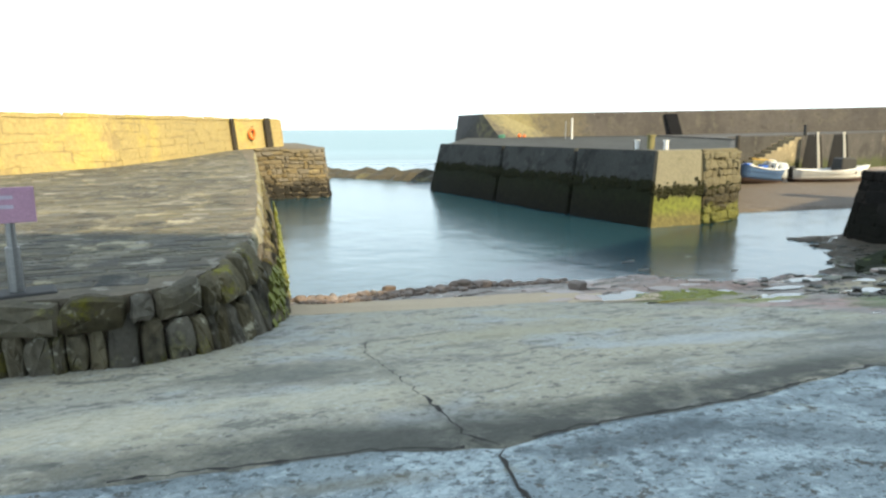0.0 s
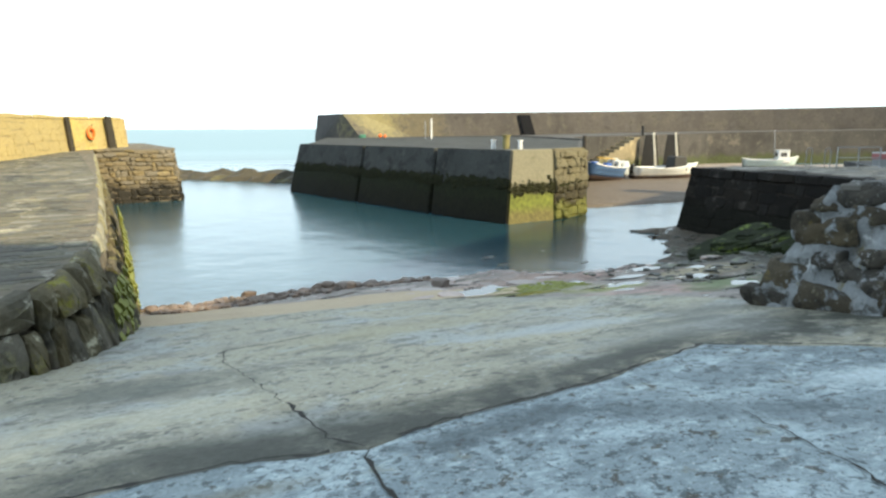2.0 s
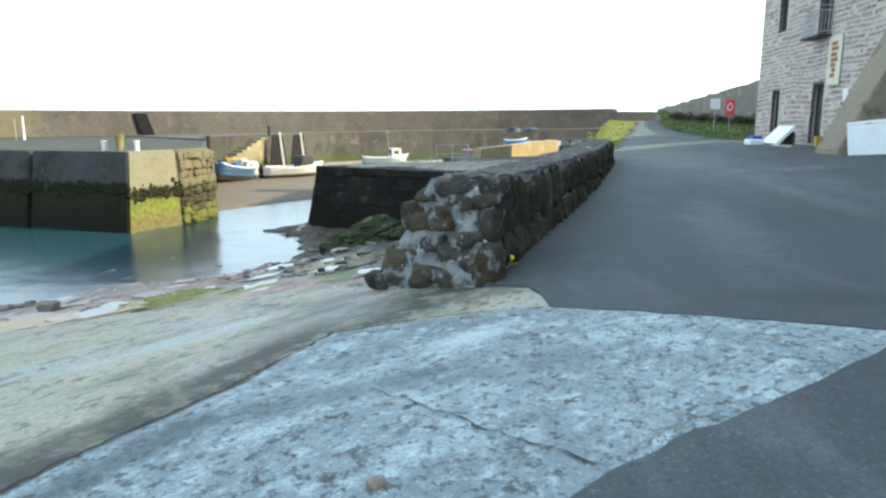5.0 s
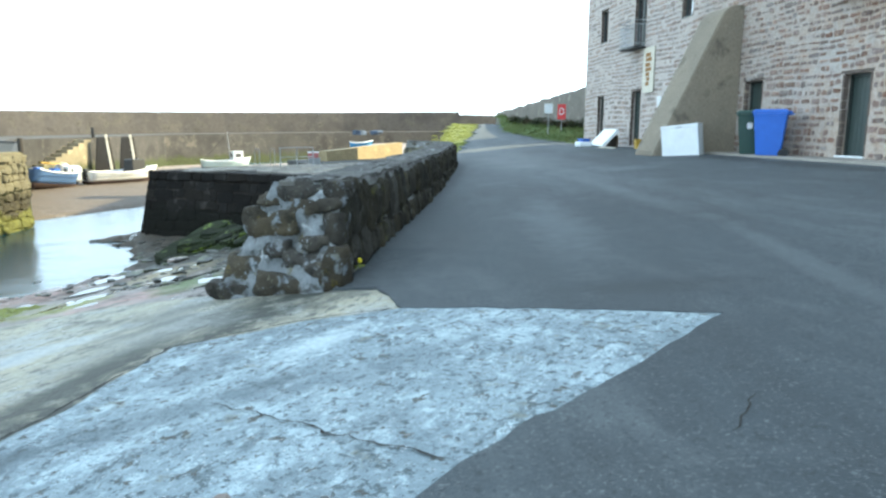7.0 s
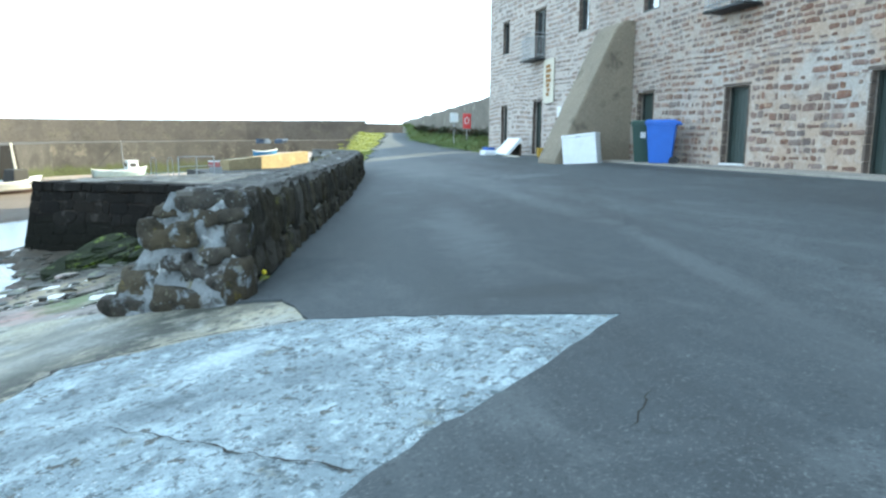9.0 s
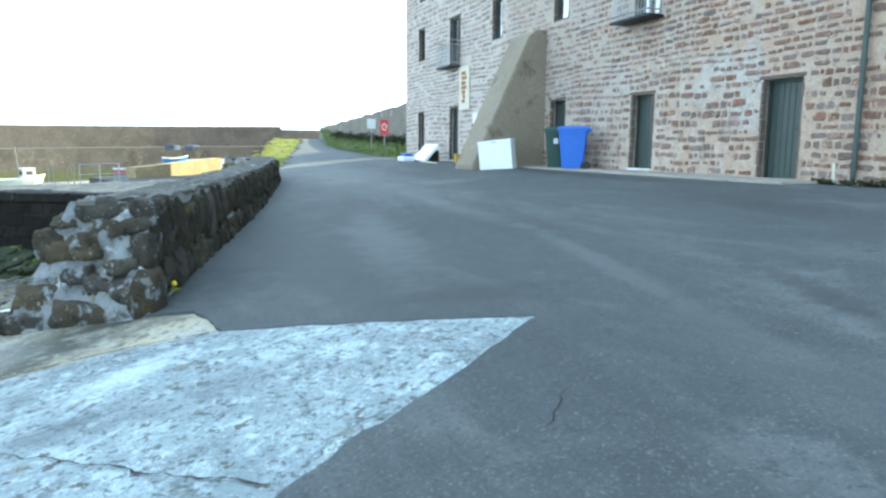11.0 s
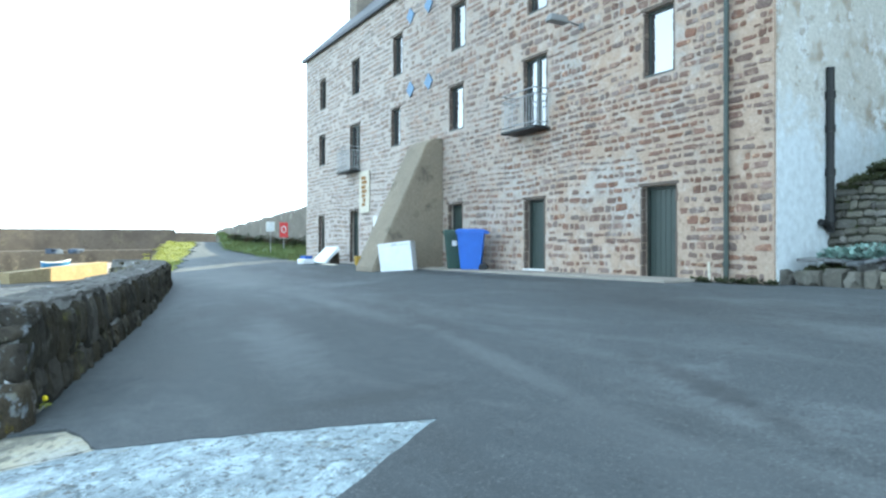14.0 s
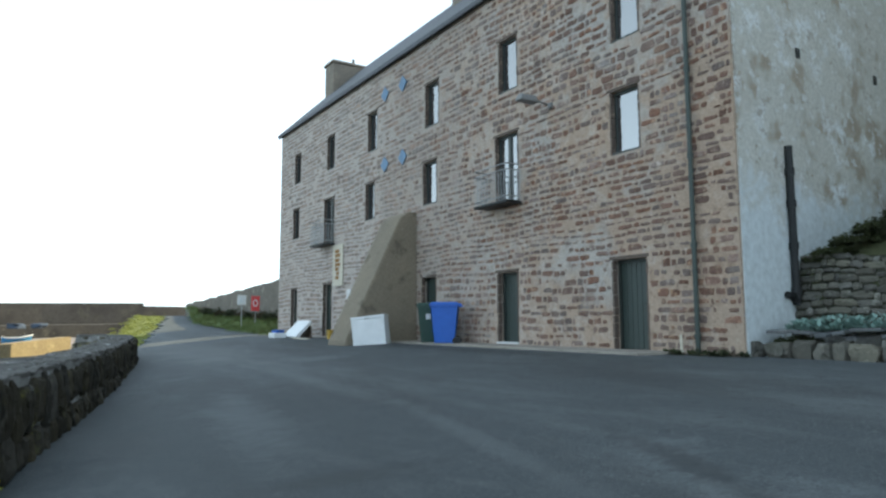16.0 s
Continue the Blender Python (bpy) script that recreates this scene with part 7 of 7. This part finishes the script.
pieces = [rough_stone(p, 0.02 + 0.12 * k * k, pier_end_face, 70 + int(p[0][0] * 100)) for p, k in rubble(0.05, 2.08, -1.7, 0.82, 0.16, 0.34, 0.2, 0.6, 0.012, rng, wander=0.06, corner=0.12)]
lay("stone", pieces, CONCRETE_END, pier, lambda g: g[0][0][0])

# lifebuoy on the sea wall
def torus_bm(r0, r1, a=24, b=10):
    t = bmesh.new()
    rows = [[t.verts.new((math.cos(i * math.tau / a) * (r0 + r1 * math.cos(j * math.tau / b)), r1 * math.sin(j * math.tau / b), math.sin(i * math.tau / a) * (r0 + r1 * math.cos(j * math.tau / b))))
             for j in range(b)] for i in range(a)]
    for i in range(a):
        for j in range(b):
            t.faces.new((rows[i][j], rows[(i + 1) % a][j], rows[(i + 1) % a][(j + 1) % b], rows[i][(j + 1) % b]))
    return t


ORANGE = plain("orange_plastic", (0.75, 0.16, 0.02), 0.5)
p, t = sea_at(sea_len - 2.4)
n2 = Vector((t.y, -t.x))
lb = thing("lifebuoy", pose(p.x + n2.x * 0.06, p.y + n2.y * 0.06, 1.40, 0, 0, math.degrees(math.atan2(t.y, t.x))), "orange lifebuoy hanging on the sunlit sea wall", "lifebuoy")
part("ring", torus_bm(0.22, 0.055), ORANGE, lb)
part("hook", tube([(0, 0.05, 0.32), (0, -0.08, 0.32), (0, -0.08, 0.38)], 0.015, 6), IRON, lb)

# ---------- signpost on the quay ----------
PINK = plain("faded_pink_sign", (0.50, 0.30, 0.42), 0.5)
sp = thing("sign_post", pose(-4.22, 6.62, -0.03, 0, 0, 32), "faded pink notice on a grey post set in a dark base", "sign")
part("post", tube([(0, 0, -0.1), (0, 0, 1.05)], 0.045, 10), GALV, sp)
part("sleeve", tube([(0, 0, 0.0), (0, 0, 0.52)], 0.065, 12), GALV, sp)
part("base", box(0.62, 0.42, 0.09, (0.03, 0, -0.01), 0.03), RUBBER, sp)
bd3 = part("board", box(1.0, 0.025, 0.34, (-0.27, -0.06, 0.76), 0.006), PINK, sp, "faded pink board")
for k in range(2):
    part("text_bar", box(0.7, 0.006, 0.035, (-0.3, -0.076, 0.99 - 0.09 * k)), plain("sign_bar_pale", (0.55, 0.5, 0.62), 0.6), bd3)

# ---------- pier furniture ----------
TIMBER_DARK = material("tarred_timber", (0.035, 0.03, 0.025), (0.02, 0.018, 0.015), 3.0, 0.8, 0.8, 10, stretch=(1, 1, 0.2))


def on_pier(az, d):
    x, y = az_at(az, d)
    return x, y, pier_z(x, y)


def bollard(at, mat, r, h, label, cap=True):
    ob = thing("bollard", Matrix.Translation(at), label, "bollard", "pier bollards")
    part("post", tube([(0, 0, -0.05), (0, 0, h * 0.6), (0, 0, h)], r, 12, taper=0.92), mat, ob)
    if cap:
        part("cap", tube([(0, 0, h * 0.93), (0, 0, h + 0.03)], r * 1.25, 12), mat, ob)
    return ob


bollard(on_pier(15.7, 25.5), WHITE_PAINT, 0.085, 0.26, "short white painted bollard on the pier")
bollard(on_pier(17.9, 25.0), WHITE_PAINT, 0.085, 0.26, "short white painted bollard on the pier")
bollard(on_pier(16.75, 25.2), plain("lichened_timber", (0.20, 0.18, 0.075), 0.9), 0.135, 0.44, "stout weathered timber mooring post on the pier")
bollard(on_pier(10.6, 44.0), WHITE_PAINT, 0.055, 1.25, "tall white post on the pier", False)
bollard(on_pier(10.1, 44.2), GALV, 0.03, 1.1, "grey iron post on the pier", False)
for k, (a, d, s) in enumerate(((6.35, 47.0, 0.13), (6.75, 46.8, 0.10))):
    x, y, z = on_pier(a, d)
    ob = thing("fishing_float", pose(x, y, z + s * 0.9), "orange fishing float lying on the pier", "float", "orange floats")
    b9 = bmesh.new()
    bmesh.ops.create_uvsphere(b9, u_segments=14, v_segments=8, radius=s)
    smooth(part("ball", b9, ORANGE, ob))
    part("eye", torus_bm(s * 0.22, s * 0.06, 10, 6), RUBBER, ob).location = (0, 0, s * 1.1)
x, y, z = on_pier(4.9, 47.5)
nt = thing("net_heap", pose(x, y, z), "heap of green fishing net on the pier", "net")
smooth(part("heap", rock_bm((0.3, 0.25, 0.32), 77, 0.8, 3, 0.5), plain("green_net", (0.05, 0.16, 0.11), 0.9), nt))
bollard((10.2, 23.9, 0.85), TIMBER_DARK, 0.09, 0.45, "dark timber post at the pier corner", False)

# shadow wedge on the far wall, steps and timber fenders on the inner quay
x, y = az_at(18.5, 58.6)
# a solid leaning block in near-black, put where a shadow lies
bt = box(0.95, 1.3, 1.75, (0, 0, 0), 0.05)
for v0 in bt.verts:
    v0.co.x -= 0.30 * v0.co.z
bmesh.ops.transform(bt, matrix=pose(x + 0.25, y - 0.1, 0.9, 0, 0, -18), verts=bt.verts)
part("buttress", bt, plain("shadow_dark_stone", (0.022, 0.022, 0.024), 0.95, spec=0.1), far_wall, "dark leaning wedge standing for a shadow")
# sandstone steps, coloured paler than the quay to look sunlit
STEP_STONE = material("sunlit_step_stone", (0.26, 0.22, 0.14), (0.15, 0.13, 0.085), 1.0, 0.9, 0.8, 9, spots=(0.34, 0.29, 0.18), spot_scale=1.2, spot_at=0.56, bands=((-0.4, (0.06, 0.065, 0.025), 0.4),))
for k in range(11):
    f = k / 10
    p = Vector((18.0, 42.4)).lerp(Vector((22.6, 44.5)), f)
    zt = -1.1 + 2.0 * f
    part("step", box(0.62, 0.8, zt + 2.6, (p.x, p.y, -2.6), 0.02, rot=Matrix.Rotation(radians(24.5), 4, "Z")), STEP_STONE, far_arm)
for k, a in enumerate((28.35, 30.0)):
    x, y = az_at(a, 49.6)
    fd = thing("fender_pile", pose(x, y, -1.5, 0, 0, -30), "tall leaning tarred timber fender against the inner quay", "pile", "timber fenders")
    part("timber", box(1.35, 0.7, 2.7, (0, 0, -0.1), 0.06, taper=(0.55, 0.5)), TIMBER_DARK, fd)
    # cream strip paints the sun on the timber's right edge
    part("rubbing_strip", box(0.16, 0.12, 2.75, (0.42, -0.32, 0), 0.03, rot=Matrix.Rotation(radians(-5.5), 4, "Y") @ Matrix.Rotation(radians(-4.5), 4, "X")), CREAM, fd, "pale strip standing for the sunlit edge")
x, y = az_at(27.7, 50.5)
bollard((x, y, far_quay_z(x, y)), IRON, 0.1, 0.6, "dark iron bollard on the inner quay")

# ---------- boats ----------
HULL_BLUE = plain("faded_blue_hull_paint", (0.08, 0.155, 0.32), 0.5)
HULL_WHITE = plain("white_hull_paint", (0.72, 0.73, 0.72), 0.4)
HULL_TURQ = plain("pale_turquoise_hull_paint", (0.45, 0.56, 0.56), 0.45)
RED_BOTTOM = plain("dull_antifouling", (0.075, 0.048, 0.042), 0.7)
DECK = plain("grey_deck_paint", (0.32, 0.35, 0.36), 0.6)


def hull_bm(length, beam, height, sheer=0.25, part_of=None):
    """A boat's hull: sections from transom to stem, open on top; part_of limits it to a band of its height."""
    b = bmesh.new()
    lo, hi = part_of or (0.0, 1.0)
    rows = []
    n = 13
    for i in range(n):
        u = i / (n - 1)
        w = beam / 2 * (0.86 + 0.14 * math.sin(u * math.pi)) * (1 - max(0.0, (u - 0.45) / 0.55) ** 2.4)
        x = (u - 0.5) * length
        top = height * (1 + sheer * (2 * u - 0.75) ** 2)
        row = []
        for side in (-1, 1):
            for k in range(5):
                f = lo + (hi - lo) * k / 4
                prof = (0.25 + 0.75 * f ** 0.55)
                rake = 0.10 * length * max(0.0, u - 0.8) / 0.2 * (f - 0.5)
                row.append(b.verts.new((x + rake, side * w * prof, top * f)))
        rows.append(row)
    for r0, r1 in zip(rows, rows[1:]):
        for k in range(4):
            b.faces.new((r0[k], r0[k + 1], r1[k + 1], r1[k]))
            b.faces.new((r0[5 + k], r1[5 + k], r1[6 + k], r0[6 + k]))
        b.faces.new((r0[0], r1[0], r1[5], r0[5]))
    b.faces.new(rows[0][0:5] + rows[0][5:10][::-1])
    bmesh.ops.recalc_face_normals(b, faces=b.faces[:])
    return b


def deck_bm(length, beam, z):
    v, f = [], []
    n = 13
    for i in range(n):
        u = i / (n - 1)
        w = beam / 2 * (0.86 + 0.14 * math.sin(u * math.pi)) * (1 - max(0.0, (u - 0.45) / 0.55) ** 2.4) * 0.95
        v += [((u - 0.5) * length * 0.98, -w, z), ((u - 0.5) * length * 0.98, w, z)]
        if i:
            k = 2 * i
            f.append((k - 2, k, k + 1, k - 1))
    return v, f


def boat(m, label, length, beam, height, hull_mat, cabin=None, mast=0.0, extra=None):
    ob = thing("boat", m, label, "boat", "moored boats")
    hull = smooth(part("hull", hull_bm(length, beam, height, part_of=(0.30, 1.0)), hull_mat, ob))
    smooth(part("bottom", hull_bm(length, beam, height, part_of=(0.0, 0.30)), RED_BOTTOM, ob))
    part("deck", deck_bm(length, beam, height * 0.78), DECK, ob)
    gun = []
    for side in (-1, 1):
        pts = []
        for i in range(13):
            u = i / 12
            w = beam / 2 * (0.86 + 0.14 * math.sin(u * math.pi)) * (1 - max(0.0, (u - 0.45) / 0.55) ** 2.4)
            pts.append(((u - 0.5) * length + 0.05 * length * max(0.0, u - 0.8) / 0.2, side * w, height * (1 + 0.25 * (2 * u - 0.75) ** 2)))
        part("gunwale", tube(pts, 0.035, 6), WHITE_PAINT, ob)
    if cabin:
        cx, cw, cl, ch = cabin
        cb = part("cabin", box(cl, cw, ch, (cx, 0, height * 0.75), 0.06, taper=(0.85, 0.88)), HULL_WHITE, ob)
        for sy in (-1, 1):
            part("window", box(cl * 0.5, 0.02, ch * 0.34, (cx, sy * cw * 0.475, height * 0.75 + ch * 0.5), 0.01), GLASS, cb)
        for sx in (-1, 1):
            part("window", box(0.02, cw * 0.6, ch * 0.34, (cx + sx * cl * 0.475, 0, height * 0.75 + ch * 0.5), 0.01), GLASS, cb)
        part("roof", box(cl * 0.95, cw * 0.95, 0.05, (cx, 0, height * 0.75 + ch), 0.02), HULL_WHITE, cb)
    if mast:
        mo = part("mast", tube([(length * 0.1, 0, height * 0.7), (length * 0.1 - 0.15, 0, mast)], 0.045, 8, taper=0.6), GALV, ob)
        part("stay", tube([(length * 0.1 - 0.15, 0, mast * 0.97), (length * 0.47, 0, height * 1.1)], 0.012, 4), IRON, mo)
        part("stay", tube([(length * 0.1 - 0.15, 0, mast * 0.97), (-length * 0.48, 0, height)], 0.012, 4), IRON, mo)
    return ob


b1 = boat(pose(17.1, 36.9, -1.48, 0, 6, 28), "blue and white open fishing boat aground on mud", 4.0, 1.9, 0.82, HULL_BLUE, (1.0, 0.8, 0.6, 0.55))
for k, (x, y, w) in enumerate(((-0.9, 0.2, 0.5), (-0.3, -0.3, 0.42), (-1.4, -0.2, 0.36))):
    part("fish_box", box(w, w * 0.7, 0.3, (x, y, 0.74), 0.02), BIN_BLUE if k else WHITE_PAINT, b1)
part("rail", tube([(-1.9, -0.8, 1.25), (-0.2, -0.8, 1.28)], 0.03, 6), TUB_YEL, b1)
for k, (x, y, w, h) in enumerate(((1.35, -0.2, 0.55, 0.62), (1.05, 0.3, 0.4, 0.8), (1.5, 0.25, 0.35, 0.5), (-0.6, 0.5, 0.45, 0.35))):
    smooth(part("net_pile", rock_bm((w, w * 0.8, h), 140 + k, 0.9, 2, 0.6), plain("pale_net", (0.42, 0.45, 0.47), 0.9), b1)).location = (x, y, 0.85)
part("winch", tube([(0.3, -0.2, 0.75), (0.3, -0.2, 1.25)], 0.12, 10), GALV, b1)
b2 = boat(pose(21.2, 37.6, -1.45, 0, 0, 3), "white motor boat with small cabin aground on mud", 4.2, 1.7, 0.66, HULL_WHITE)
part("cuddy", box(0.95, 1.0, 0.85, (0.85, 0, 0.48), 0.07, taper=(0.85, 0.85)), RUBBER, b2, "dark canvas cuddy")
part("foredeck", box(0.75, 0.85, 0.16, (1.6, 0, 0.62), 0.06, taper=(0.5, 0.35)), HULL_WHITE, b2)
part("outboard", box(0.25, 0.3, 0.6, (-2.05, 0, 0.3), 0.05), RUBBER, b2)
boat(pose(34.9, 46.3, -1.62, 0, 0, -24), "pale turquoise boat with white wheelhouse and mast afloat", 3.7, 1.4, 0.72, HULL_TURQ, (0.9, 1.0, 0.9, 0.9), 3.0)

# ---------- beyond the inner quay: hoops, rail, low sunlit wall, gear ----------
for k, a in enumerate((39.5, 40.7)):
    x, y = az_at(a, 22.3)
    hp = thing("ladder_hoop", pose(x, y, 0.42, 0, 0, -40), "grey steel ladder hoop at the quay edge", "hoop", "ladder hoops")
    part("hoop", tube([(-0.07, 0, 0), (-0.07, 0, 0.5), (-0.04, 0, 0.58), (0.04, 0, 0.58), (0.07, 0, 0.5), (0.07, 0, 0)], 0.016, 6), GALV, hp)
x0, y0 = az_at(41.3, 22.1)
rl = thing("quay_rail", pose(x0, y0, 0.42, 0, 0, -8), "grey steel guard rail at the quay edge", "rail")
for sx in (0.0, 0.62, 1.25):
    part("post", tube([(sx, 0, 0), (sx, 0, 0.62)], 0.02, 6), GALV, rl)
for z in (0.32, 0.61):
    part("bar", tube([(0, 0, z), (1.25, 0, z)], 0.016, 6), GALV, rl)
SANDSTONE = material("sunlit_sandstone", (0.325, 0.260, 0.143), (0.247, 0.195, 0.111), 1.2, 0.9, 0.7, 8, spots=(0.364, 0.299, 0.169), spot_scale=1.5)
sw_line = [az_at(45.0, 31.5), az_at(48.0, 33.5), az_at(51.2, 36.0)]
tagged(part("wall_low", wall_run(sw_line, 0.5, lambda x, y: 0.0, lambda x, y: 0.64 + 0.055 * (x - 22.3)), SANDSTONE), "low sandstone wall on the inner quay", "wall", kind="structure")
x, y = az_at(44.0, 29.0)
gear = thing("gear_stack", pose(x, y, 0.19, 0, 0, -44), "stack of red and white fishing gear on the quay", "gear")
part("crate", box(0.48, 0.4, 0.26, (0, 0, 0), 0.02), plain("grey_crate", (0.25, 0.26, 0.27), 0.6), gear)
part("crate", box(0.44, 0.36, 0.2, (-0.05, 0, 0.265), 0.02), plain("faded_red_crate", (0.36, 0.12, 0.12), 0.6), gear)
part("lid", box(0.46, 0.38, 0.04, (-0.05, 0.0, 0.468), 0.01), WHITE_PAINT, gear)
x, y = az_at(47.8, 40.0)
b4 = boat(pose(x, y, 0.50, 0, 0, -42), "small bright blue dinghy beyond the low wall", 1.25, 0.7, 0.36, plain("bright_blue_paint", (0.10, 0.32, 0.60), 0.45))
part("cradle", box(0.8, 0.6, 2.2, (0, 0, -2.17), 0.05, taper=(0.8, 0.8)), TIMBER_DARK, b4)
for k in range(2):
    x, y = az_at(47.7 + 1.4 * k, 70.0)
    nh = thing("net_heap", pose(x, y, far_quay_z(x, y)), "heap of blue fishing net on the far quay", "net", "blue nets")
    smooth(part("heap", rock_bm((0.8, 0.6, 0.36), 90 + k, 0.8, 3, 0.8), plain("blue_net", (0.06, 0.085, 0.13), 0.9), nh))
